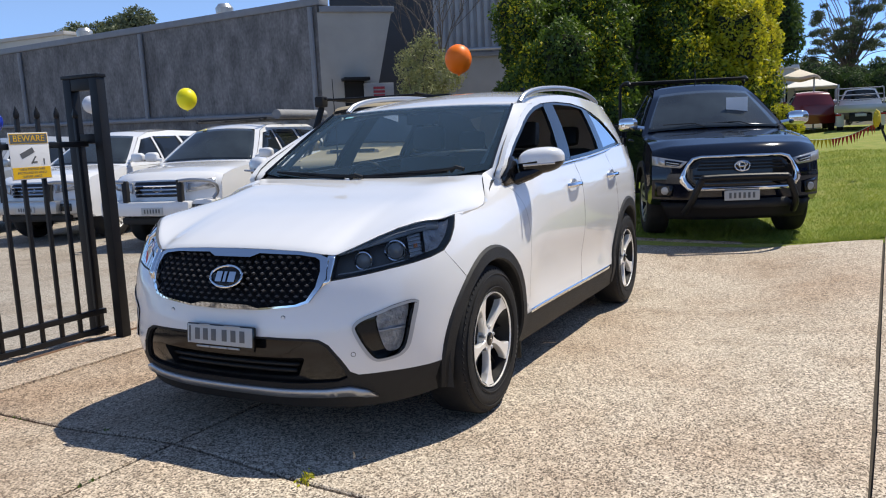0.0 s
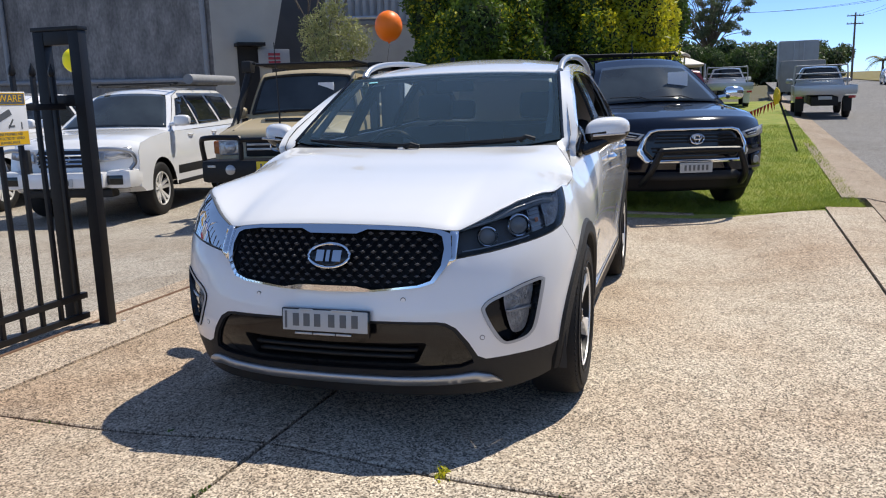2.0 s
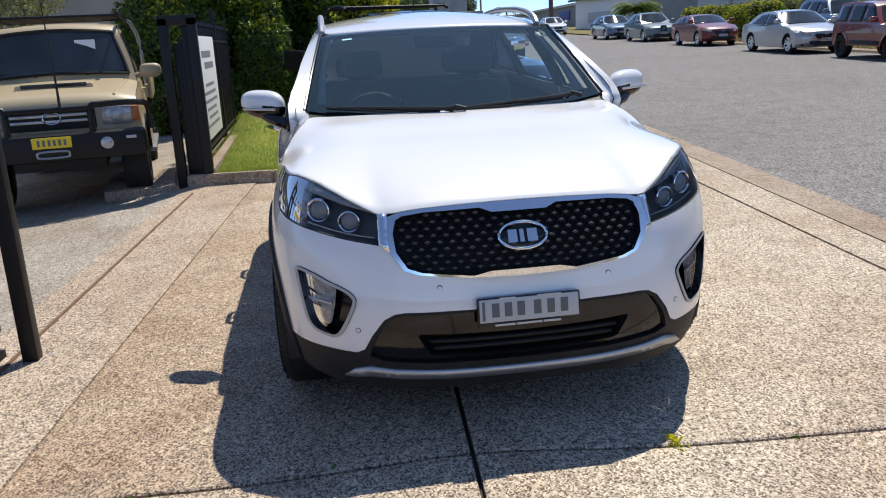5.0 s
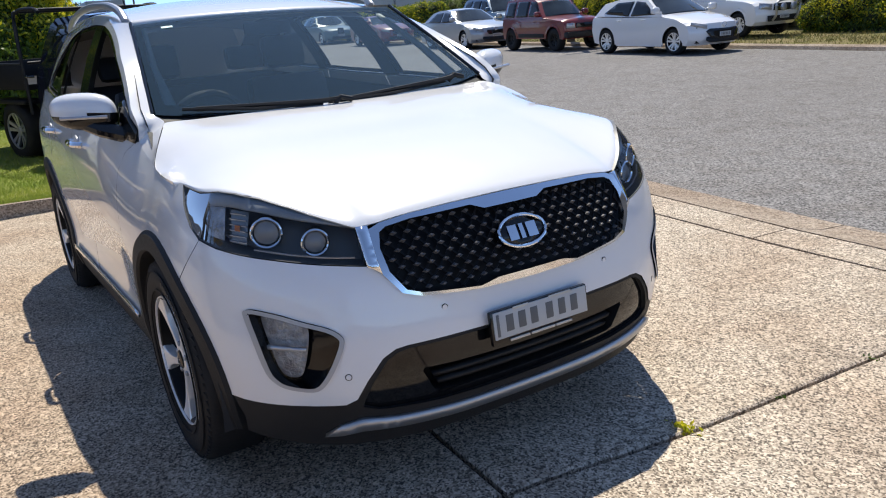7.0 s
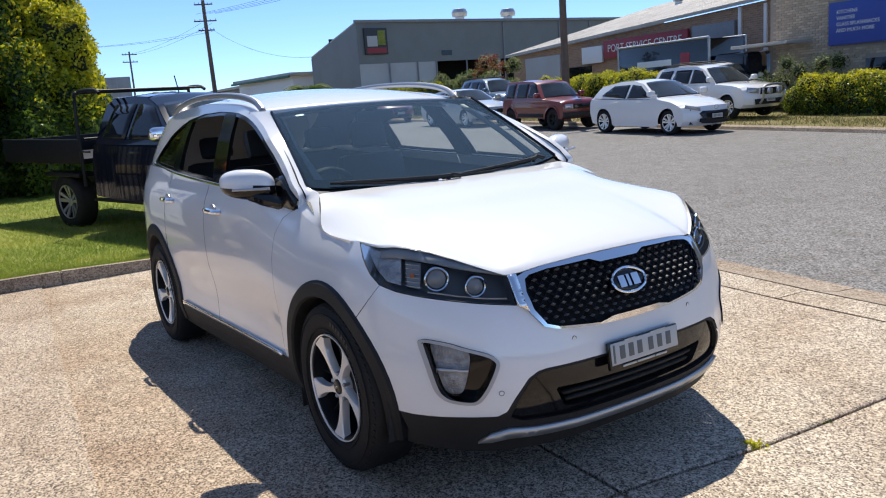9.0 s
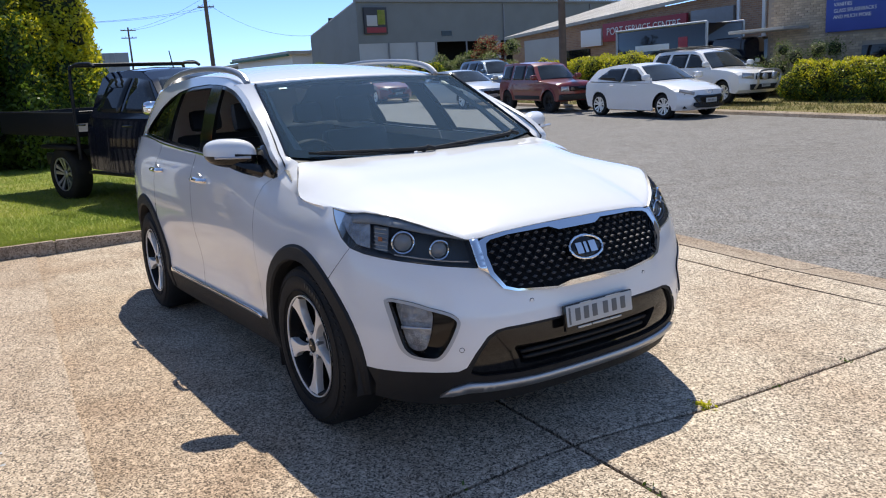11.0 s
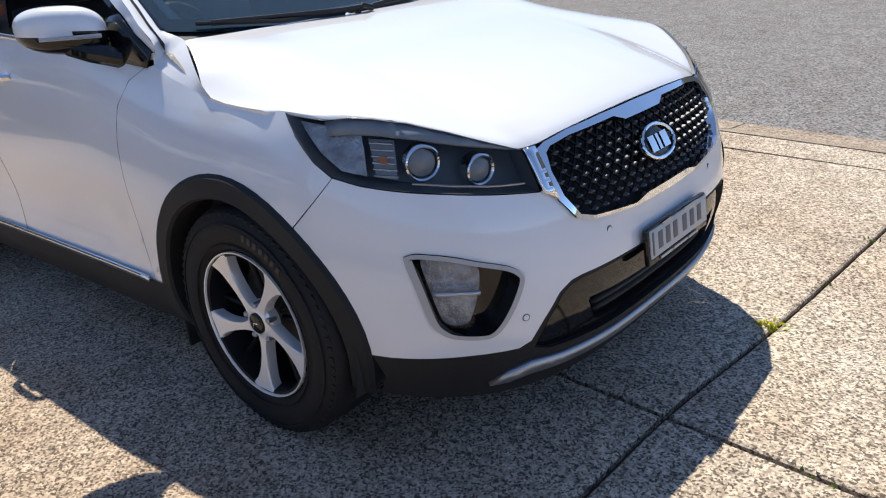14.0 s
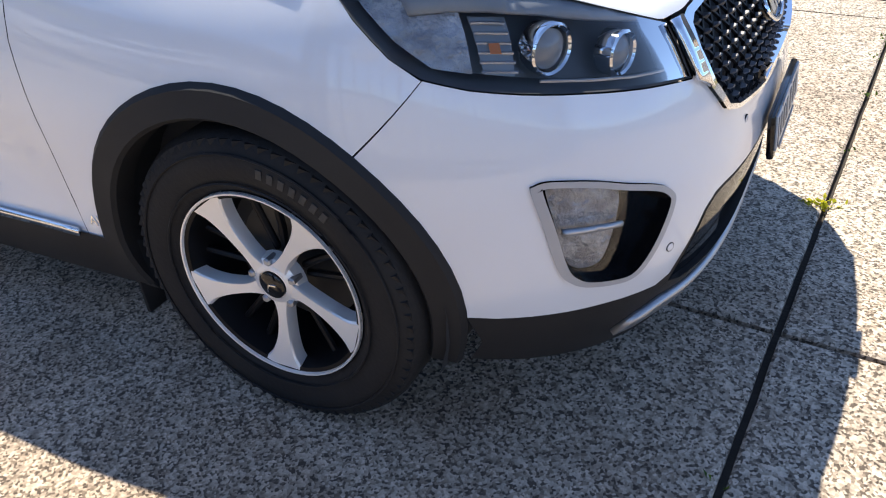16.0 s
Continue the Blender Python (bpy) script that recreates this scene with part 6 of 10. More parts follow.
def place(x, y, heading, z=0.0):
    return pose(x, y, z, 0, 0, heading)


def plate(e, warp, x, z, material=None, w=0.37, h=0.11, y=0.0, chars=6, name="number_plate"):
    """A number plate with plain bars in place of its characters."""
    bm = box(bmesh.new(), (x, y - w / 2, z - h / 2), (x + 0.012, y + w / 2, z + h / 2), 0.004)
    for v in bm.verts:
        v.co = warp(v.co) if warp else v.co
    p = part(name, bm, material or M_PLATE, e)
    for i in range(chars):
        yy = y - w * 0.40 + (i + 0.5) * w * 0.8 / chars
        bm = box(bmesh.new(), (x + 0.010, yy - w * 0.035, z - h * 0.28), (x + 0.0145, yy + w * 0.035, z + h * 0.28), 0.002)
        for v in bm.verts:
            v.co = warp(v.co) if warp else v.co
        part("plate_bar", bm, M_INK, p)
    return p


def disc(bm, c, r, axis, depth=0.02, sides=20):
    q = Vector(axis).normalized().to_track_quat("Y", "Z").to_matrix().to_4x4()
    return lathe(bm, [(r, -depth), (r, depth * 0.4), (r * 0.8, depth * 0.8), (0, depth)], Matrix.Translation(c) @ q, sides)


def car_face(e, warp, xf, grille, lamps, lower=None, gmat=None, lean=0.25, zref=0.6, badge=None):
    """Grille and lamps on the nose. Outlines are halves in (y, z)."""
    if grille:
        poly = [*grille, *[(-y, z) for y, z in grille[::-1] if y > 0]]
        face(e, warp, "grille", poly, xf, gmat or M_GLOSSB, 0.012, lean_x=lean, zref=zref)
    for sg in (1, -1):
        face(e, warp, "headlamp", [(sg * y, z) for y, z in lamps], xf, M_LAMPDIM, 0.014, lean_x=lean, zref=zref)
        inner = [(sg * (y * 0.6 + 0.4 * sum(p[0] for p in lamps) / len(lamps)), z * 0.6 + 0.4 * sum(p[1] for p in lamps) / len(lamps)) for y, z in lamps]
        face(e, warp, "lamp_core", inner, xf, M_LAMPIN, 0.020, lean_x=lean, zref=zref)
    if lower:
        poly = [*lower, *[(-y, z) for y, z in lower[::-1] if y > 0]]
        face(e, warp, "lower_intake", poly, xf, M_PLASTIC, 0.012, lean_x=lean, zref=zref)
    if badge:
        bm = bmesh.new()
        tube(bm, [warp(Vector((xf + 0.03 - lean * (badge - zref) , 0.075 * math.cos(a), badge + 0.052 * math.sin(a)))) for a in np.linspace(0, 2 * math.pi, 20, endpoint=False)], 0.008, 6, closed=True)
        part("badge", bm, M_CHROME, e, "chrome oval badge")


# black dual-cab ute on the lawn
ute_m = pose(-6.50, 1.35, 0.045, 0, 1.4, 18.5)
ute, uh, uw = car("dual_cab_ute", "glossy black dual-cab ute with nudge bar, parked on the lawn", ute_m, M_BLACKP, 1.86, 3.085, 0.385,
    [(0.78, 0.42), (0.93, 0.50), (0.95, 0.72), (0.90, 0.95)], [(-2.44, 1.10), (-2.46, 0.9), (-2.44, 0.5)], 0.45,
    [(0.80, 1.06), (0.45, 1.13), (-0.30, 1.20)], [(-0.9, 1.20), (-2.40, 1.22)],
    [(-0.28, 1.20), (-0.95, 1.66), (-1.25, 1.775), (-1.75, 1.80), (-2.2, 1.78), (-2.32, 1.70), (-2.40, 1.2)][:7],
    [[(-0.62, 1.25), (-1.10, 1.64), (-1.42, 1.68), (-1.45, 1.25)], [(-1.52, 1.25), (-1.50, 1.68), (-2.02, 1.68), (-2.16, 1.27)]], [(-0.30, 1.23), (-0.97, 1.68)],
    category="ute", clad=M_PLASTIC, rim=M_SATIN, rim_r=0.235, tyre_w=0.26, bow=0.30, lean=0.16, glassmat=M_DARKGLASS)
car_face(ute, uw, 0.95, None, [(0.57, 0.925), (0.75, 0.955), (0.925, 0.985), (0.925, 0.885), (0.80, 0.862), (0.64, 0.852)], lower=[(0.0, 0.51), (0.50, 0.51), (0.56, 0.46), (0.50, 0.41), (0.0, 0.41)], lean=0.12, zref=0.72)
gp = [(0.0, 0.988), (0.44, 0.985), (0.53, 0.962), (0.58, 0.90), (0.665, 0.745), (0.655, 0.70), (0.57, 0.605), (0.0, 0.605)]
gi = [(0.0, 0.962), (0.43, 0.960), (0.50, 0.940), (0.545, 0.89), (0.60, 0.765), (0.585, 0.71), (0.52, 0.638), (0.0, 0.638)]
full = lambda h: [*h, *[(-y, z) for y, z in h[::-1] if y > 0]]
bm = patch(full(gp), lambda u, v: uw(Vector((0.985 - 0.12 * (v - 0.72), u, v))), holes=[full(gi)], step=0.06)
thicken(part("grille_frame", bm, M_CHROME, ute, "chrome trapezoid grille frame"), 0.015)
face(ute, uw, "grille_back", full(gi), 0.945, M_GLOSSB, 0.02, lean_x=0.12, zref=0.72)
for z, wide in ((0.70, 0.47), (0.735, 0.50), (0.77, 0.51), (0.835, 0.47), (0.87, 0.46), (0.905, 0.44)):
    part("grille_bar", tube(bmesh.new(), [uw(Vector((0.975 - 0.12 * (z - 0.72), y, z))) for y in np.linspace(-wide, wide, 9)], 0.012, 6), M_PLASTIC, ute)
bdg = part("badge", disc(bmesh.new(), (0.985, 0, 0.868), 0.062, (1, 0, 0), 0.012), M_GLOSSB, ute, "round black badge with chrome ovals")
for ry, rz in ((0.078, 0.054), (0.030, 0.050), (0.052, 0.022)):
    bm = tube(bmesh.new(), [(1.0, ry * math.cos(a), 0.868 + rz * math.sin(a) + (0.018 if rz < 0.03 else 0.0)) for a in np.linspace(0, 2 * math.pi, 24, endpoint=False)], 0.007, 6, closed=True)
    part("badge_ring", bm, M_CHROME, bdg)
for sg in (1, -1):
    # slim light bars and a dark inner pocket in each lamp
    face(ute, uw, "lamp_pocket", [(sg * y, z) for y, z in ((0.62, 0.918), (0.80, 0.945), (0.80, 0.885), (0.67, 0.866))], 0.95, M_GLOSSB, 0.024, step=0.05, lean_x=0.12, zref=0.72)
    for z0 in (0.905, 0.880):
        face(ute, uw, "light_bar", [(sg * y, z) for y, z in ((0.66, z0), (0.79, z0 + 0.018), (0.79, z0 + 0.008), (0.66, z0 - 0.010))], 0.95, M_LAMPIN, 0.034, step=0.05, lean_x=0.12, zref=0.72)
    part("fog_lamp", disc(bmesh.new(), uw(Vector((0.965, sg * 0.80, 0.60))), 0.045, (1, 0.3 * sg, 0)), M_LAMPDIM, ute)
for y0 in (0.42, -0.12):
    part("wiper", tube(bmesh.new(), [(-0.27, y0, 1.262), (-0.36, y0 - 0.12, 1.305), (-0.37, y0 - 0.50, 1.300)], 0.006, 6), M_PLASTIC, ute)
for sg in (1, -1):
    face(ute, uw, "fog_pocket", [(sg * y, z) for y, z in ((0.72, 0.66), (0.90, 0.69), (0.90, 0.53), (0.74, 0.53))], 0.95, M_GLOSSB, 0.012)
bar = bmesh.new()
tube(bar, smooth_line([(0.86, -0.58, 0.36), (1.06, -0.54, 0.50), (1.12, -0.45, 0.72), (1.12, -0.36, 0.755), (1.12, 0.36, 0.755), (1.12, 0.45, 0.72), (1.06, 0.54, 0.50), (0.86, 0.58, 0.36)], 5), 0.036, 10)
part("nudge_bar", bar, M_STEELBLK, ute, "black tubular nudge bar")
plate(ute, None, 1.0, 0.55, w=0.37)
part("bumper_strip", tube(bmesh.new(), [uw(Vector((0.985, y, 0.625))) for y in np.linspace(-0.5, 0.5, 9)], 0.016, 6), M_CHROME, ute)
# tray with drop sides and ladder rack
tray = new("tray")
tray.parent = ute
boxpart("tray_floor", (-4.72, -0.90, 0.92), (-2.56, 0.90, 0.99), M_STEELBLK, tray)
for sg in (1, -1):
    boxpart("drop_side", (-4.72, sg * 0.90 - 0.02, 0.94), (-2.56, sg * 0.90 + 0.02, 1.24), M_STEELBLK, tray)
    part("rail", tube(bmesh.new(), [(-4.72, sg * 0.91, 1.245), (-2.56, sg * 0.91, 1.245)], 0.016), M_STEELBLK, tray)
boxpart("tail_board", (-4.74, -0.92, 0.94), (-4.70, 0.92, 1.24), M_STEELBLK, tray)
for sg in (1, -1):
    pts = smooth_line([(-2.54, sg * 0.90, 0.62), (-2.54, sg * 0.90, 1.72), (-2.50, sg * 0.86, 1.86), (-2.38, sg * 0.84, 1.885), (-2.15, sg * 0.82, 1.88), (-2.05, sg * 0.82, 1.84)], 5)
    part("rack_rail", tube(bmesh.new(), pts, 0.024), M_STEELBLK, tray)
for x, z in ((-2.50, 1.86), (-2.3, 1.875), (-2.12, 1.87), (-2.54, 1.25)):
    part("rack_bar", tube(bmesh.new(), [(x, -0.84, z), (x, 0.84, z)], 0.018), M_STEELBLK, tray)
boxpart("chassis", (-4.4, -0.45, 0.42), (-0.3, 0.45, 0.60), M_PLASTIC, ute)
for sg in (1, -1):
    boxpart("mudguard", (-3.55, sg * 0.80 - 0.14, 0.74), (-2.62, sg * 0.80 + 0.12, 0.80), M_STEELBLK, tray, 0.02)
    boxpart("side_step", (-2.3, sg * 0.90 - 0.05, 0.44), (-0.55, sg * 0.90 + 0.05, 0.48), M_STEELBLK, ute, 0.015)
boxpart("window_paper", (-0.615, 0.20, 1.36), (-0.600, 0.46, 1.60), M_PAPER, ute, 0.001, pose(0, 0, 0))
for ch in ute.children:
    if ch.name.startswith("wing_mirror"):
        ch.data.materials[0] = M_CHROME
        tagged(ch, "chrome mirror shell")
bm = patch([(-0.84, 0.46), (0.84, 0.46), (0.76, 0.27), (-0.76, 0.27)], lambda u, v: uw(Vector((0.90 + 0.25 * (v - 0.46), u, v))), step=0.08)
thicken(part("lower_valance", bm, M_LATTICE, ute, "black plastic lower valance"), 0.05, -1)
part("antenna", tube(bmesh.new(), [(-1.5, 0, 1.80), (-1.56, 0, 2.02)], 0.008, 6), M_PLASTIC, ute)

# two white wagons and a silver one in the yard
def wagon(m, label, paint, bar=True, rack=True):
    e, h, w = car("wagon", label, m, paint, 1.97, 2.85, 0.40, [(0.72, 0.42), (0.88, 0.50), (0.90, 0.75), (0.84, 1.02)], [(-3.98, 1.15), (-4.05, 0.8), (-3.95, 0.45)], 0.42,
        [(0.70, 1.13), (0.3, 1.19), (-0.40, 1.25)], [(-1.5, 1.25), (-3.9, 1.28)],
        [(-0.38, 1.24), (-1.15, 1.78), (-1.5, 1.87), (-2.4, 1.91), (-3.4, 1.88), (-3.65, 1.80), (-3.95, 1.28)],
        [[(-0.75, 1.30), (-1.28, 1.72), (-1.62, 1.76), (-1.62, 1.30)], [(-1.70, 1.30), (-1.70, 1.77), (-2.50, 1.77), (-2.62, 1.32)], [(-2.72, 1.33), (-2.62, 1.77), (-3.42, 1.74), (-3.70, 1.36)]],
        [(-0.45, 1.29), (-1.15, 1.79)], category="car", group="cars in the yard", rim=M_ALLOY, rim_r=0.245, tyre_w=0.27, lean=0.13, bow=0.22)
    car_face(e, w, 0.90, [(0.0, 1.03), (0.40, 1.03), (0.44, 0.98), (0.40, 0.80), (0.0, 0.80)], [(0.48, 1.02), (0.90, 1.06), (0.92, 0.92), (0.48, 0.86)], gmat=M_GLOSSB, lean=0.15, zref=0.75, badge=0.92)
    for z in (0.85, 0.91, 0.97):
        part("grille_bar", tube(bmesh.new(), [w(Vector((0.925, y, z))) for y in np.linspace(-0.40, 0.40, 7)], 0.013, 6), M_CHROME, e)
    if bar:
        boxpart("bull_bar", (0.86, -0.62, 0.52), (1.08, 0.62, 0.74), M_SATIN if bar == "alloy" else paint, e, 0.05)
        for sg in (1, -1):
            boxpart("bar_wing", (0.55, sg * 0.80 - 0.20, 0.50), (0.98, sg * 0.80 + 0.16, 0.76), M_SATIN if bar == "alloy" else paint, e, 0.07)
            boxpart("bar_upright", (0.98, sg * 0.47 - 0.045, 0.50), (1.06, sg * 0.47 + 0.045, 1.06), M_CLAD, e, 0.02)
            part("bar_hoop", tube(bmesh.new(), smooth_line([(1.04, sg * 0.47, 1.04), (1.0, sg * 0.70, 1.05), (0.86, sg * 0.93, 1.0), (0.80, sg * 0.96, 0.86), (0.84, sg * 0.90, 0.76)], 4), 0.028), M_SATIN, e)
            boxpart("fog_lamp", (0.97, sg * 0.74 - 0.11, 0.56), (0.995, sg * 0.74 + 0.11, 0.69), M_DARKGLASS, e, 0.01)
    boxpart("lower_guard", (0.72, -0.66, 0.38), (0.93, 0.66, 0.50), M_CLAD, e, 0.04)
    plate(e, None, 1.08 if bar else 0.93, 0.60)
    if rack:
        for sg in (1, -1):
            part("roof_rail", tube(bmesh.new(), [(-1.35, sg * 0.62, 1.94), (-3.4, sg * 0.62, 1.96)], 0.02), M_PLASTIC, e)
        for x in (-1.5, -2.3, -3.1):
            part("roof_bar", tube(bmesh.new(), [(x, -0.68, 1.97), (x, 0.68, 1.97)], 0.02), M_PLASTIC, e)
    for sg in (1, -1):
        boxpart("side_step", (-2.3, sg * 0.95 - 0.06, 0.40), (-0.5, sg * 0.95 + 0.05, 0.47), M_PLASTIC, e, 0.02)
        boxpart("door_moulding", (-2.35, sg * 0.975 - 0.02, 0.56), (-0.55, sg * 0.975 + 0.012, 0.70), M_PLASTIC, e, 0.01)
    return e


lc1 = wagon(pose(-6.36, -6.8, -0.19, 0, 0, 10), "white four-wheel-drive wagon with bull bar, roof rack and rolled awning", M_WHITE)
aw = tube(bmesh.new(), [(-1.6, 0.82, 2.03), (-3.7, 0.82, 2.05)], 0.085, 12)
part("awning_bag", aw, mat("grey_canvas", (0.22, 0.22, 0.23), 0.8, bump=0.3, second=(0.3, 0.3, 0.3), scale=8), lc1, "grey rolled awning bag")
wagon(pose(-6.6, -9.9, -0.20, 0, 0, 10), "white four-wheel-drive wagon with alloy bull bar, standing in the yard", M_WHITE, bar="alloy", rack=False)
wagon(pose(-6.2, -13.0, -0.20, 0, 0, 10), "grey four-wheel-drive wagon seen behind the gate palings", M_SILVER, bar=False, rack=False)

# sand-coloured work ute
m79 = pose(-5.916, -3.43, -0.125, 0, 0, 8.6)
s79, h79, w79 = car("work_ute", "sand-beige tray work ute with black bull bar and roof rack", m79, M_SAND, 1.80, 3.18, 0.41,
    [(0.45, 0.55), (0.52, 0.62), (0.54, 0.80), (0.52, 1.10)], [(-2.42, 1.28), (-2.44, 0.9), (-2.42, 0.52)], 0.52,
    [(0.46, 1.17), (0.40, 1.20), (0.1, 1.245), (-0.62, 1.325)], [(-1.2, 1.31), (-2.36, 1.31)],
    [(-0.60, 1.30), (-0.66, 1.42), (-0.87, 1.90), (-0.93, 1.955), (-1.05, 1.98), (-1.7, 2.01), (-2.2, 1.99), (-2.33, 1.92), (-2.42, 1.30)],
    [[(-0.86, 1.39), (-1.02, 1.86), (-1.55, 1.89), (-1.58, 1.39)], [(-1.68, 1.40), (-1.68, 1.88), (-2.20, 1.88), (-2.26, 1.40)]], [(-0.632, 1.405), (-0.822, 1.895)],
    category="ute", group="cars in the yard", clad=M_PLASTIC, rim=M_DARKALLOY, rim_r=0.22, tyre_w=0.28, bow=0.08, lean=-0.05)
for ch in list(s79.children):
    if ch.name.startswith("windscreen"):
        # black rubber seal round the upright screen
        for a, b in (((-1, 0), (1, 0)), ((-1, 1), (1, 1)), ((-1, 0), (-1, 1)), ((1, 0), (1, 1))):
            pts = []
            for k in range(9):
                u, v = a[0] + (b[0] - a[0]) * k / 8, a[1] + (b[1] - a[1]) * k / 8
                x, z = -0.632 - 0.19 * v, 1.405 + 0.49 * v
                pts.append(w79(Vector((x - 0.10 * u * u + 0.010, u * (h79(x, z) - 0.07) * (1 - 0.03 * v), z + 0.035 * (1 - u * u) - 0.012))))
            part("screen_seal", tube(bmesh.new(), pts, 0.020, 6), M_PLASTIC, ch)
for y0 in (0.30, -0.25):
    part("wiper", tube(bmesh.new(), [(-0.63, y0, 1.40), (-0.69, y0 - 0.10, 1.44), (-0.70, y0 - 0.45, 1.445)], 0.008, 6), M_PLASTIC, s79)
scoop = bmesh.new()
box(scoop, (-0.52, -0.40, 1.25), (0.02, 0.40, 1.352), 0.03)
for v in scoop.verts:
    v.co.z -= 0.030 * max(0.0, (abs(v.co.y) - 0.33) / 0.07)
part("bonnet_scoop", scoop, M_SAND, s79)
boxpart("scoop_mouth", (0.0, -0.33, 1.295), (0.026, 0.33, 1.338), M_GLOSSB, s79, 0.005)
part("bonnet_rib", tube(bmesh.new(), [(0.40, 0.62, 1.195), (0.1, 0.66, 1.245), (-0.58, 0.72, 1.315)], 0.020, 8), M_SAND, s79)
part("bonnet_rib", tube(bmesh.new(), [(0.40, -0.62, 1.195), (0.1, -0.66, 1.245), (-0.58, -0.72, 1.315)], 0.020, 8), M_SAND, s79)
boxpart("grille", (0.50, -0.42, 0.88), (0.56, 0.42, 1.10), M_PLASTIC, s79, 0.01)
for z in (0.97, 1.03):
    boxpart("grille_bar", (0.56, -0.40, z - 0.014), (0.575, 0.40, z + 0.014), M_SATIN, s79, 0.004)
part("badge", tube(bmesh.new(), [(0.585, 0.085 * math.cos(a), 1.0 + 0.06 * math.sin(a)) for a in np.linspace(0, 2 * math.pi, 20, endpoint=False)], 0.010, 6, closed=True), M_CHROME, s79)
for sg in (1, -1):
    boxpart("headlamp", (0.46, sg * 0.63 - 0.15, 0.90), (0.545, sg * 0.63 + 0.15, 1.09), M_LAMPDIM, s79, 0.02)
    boxpart("indicator", (0.44, sg * 0.80 - 0.05, 0.92), (0.535, sg * 0.80 + 0.05, 1.08), M_AMBER, s79, 0.015)
    part("lamp_bulb", disc(bmesh.new(), (0.545, sg * 0.63, 0.995), 0.075, (1, 0, 0)), M_LAMPDIM, s79)
bb = boxpart("bull_bar", (0.56, -0.90, 0.58), (0.86, 0.90, 0.86), M_STEELBLK, s79, 0.06)
for sg in (1, -1):
    part("bar_hoop", tube(bmesh.new(), smooth_line([(0.80, sg * 0.40, 0.84), (0.80, sg * 0.40, 1.10), (0.79, sg * 0.50, 1.13), (0.76, sg * 0.84, 1.13), (0.66, sg * 0.95, 1.08), (0.60, sg * 0.95, 0.84)], 4), 0.032), M_STEELBLK, s79, "black steel bar hoop")
    part("spot_lamp", disc(bmesh.new(), (0.865, sg * 0.52, 0.74), 0.062, (1, 0, 0)), M_LAMPDIM, bb)
    boxpart("marker_lamp", (0.855, sg * 0.76 - 0.05, 0.77), (0.872, sg * 0.76 + 0.05, 0.80), M_LAMPDIM, bb, 0.004)
part("bar_hoop", tube(bmesh.new(), [(0.80, -0.40, 1.10), (0.80, 0.40, 1.10)], 0.030), M_STEELBLK, s79)
part("winch_fairlead", tube(bmesh.new(), smooth_line([(0.872, -0.15, 0.66), (0.872, -0.12, 0.69), (0.872, 0.12, 0.69), (0.872, 0.15, 0.66), (0.872, 0.12, 0.63), (0.872, -0.12, 0.63)], 3, True), 0.012, 6, closed=True), M_SATIN, bb)
plate(s79, None, 0.865, 0.78, M_YPLATE)
part("whip_aerial", tube(bmesh.new(), smooth_line([(0.80, 0.12, 1.10), (0.79, 0.12, 1.45), (0.77, 0.10, 2.25)], 5), 0.016, 6, taper=0.004), M_PLASTIC, s79)
part("snorkel", tube(bmesh.new(), smooth_line([(-0.25, -0.93, 1.18), (-0.55, -0.95, 1.28), (-0.88, -0.86, 1.88), (-0.90, -0.84, 2.0)], 5), 0.048, 10), M_PLASTIC, s79, "black plastic snorkel")
boxpart("snorkel_head", (-1.0, -0.91, 1.97), (-0.80, -0.77, 2.13), M_PLASTIC, s79, 0.03)
for sg in (1, -1):
    part("rack_rail", tube(bmesh.new(), smooth_line([(-2.5, sg * 0.72, 2.06), (-0.95, sg * 0.72, 2.08), (-0.78, sg * 0.70, 2.09)], 4), 0.022), M_STEELBLK, s79)
    part("rack_hoop", tube(bmesh.new(), smooth_line([(-2.55, sg * 0.88, 1.0), (-2.57, sg * 0.86, 1.75), (-2.48, sg * 0.79, 2.0), (-2.40, sg * 0.74, 2.06)], 5), 0.026), M_SATIN, s79)
    boxpart("drop_side", (-4.7, sg * 0.92 - 0.02, 0.98), (-2.56, sg * 0.92 + 0.02, 1.28), M_SAND, s79)
for x in (-0.85, -1.2, -1.55, -1.9, -2.25):
    part("rack_slat", tube(bmesh.new(), [(x, -0.72, 2.07), (x, 0.72, 2.07)], 0.018), M_STEELBLK, s79)
boxpart("tray_floor", (-4.7, -0.92, 0.92), (-2.56, 0.92, 0.99), M_STEELBLK, s79)
boxpart("chassis", (-4.5, -0.45, 0.45), (0.5, 0.45, 0.66), M_PLASTIC, s79)
boxpart("window_paper", (-0.785, 0.20, 1.54), (-0.765, 0.42, 1.80), M_PAPER, s79, 0.001)
for sg in (1, -1):
    boxpart("side_step", (-2.3, sg * 0.90 - 0.05, 0.46), (-0.5, sg * 0.90 + 0.06, 0.51), M_SATIN, s79, 0.02)

# cars across and along the street
def at_street(u, v, turn=0, z=-0.10):
    """Front axle of a car on the street that faces back along it."""
    return Matrix.Translation(street(u, v, z)) @ pose(0, 0, 0, 0, math.degrees(math.atan(RISE)) * math.cos(radians(turn)), STREET_TURN + 180 + turn)


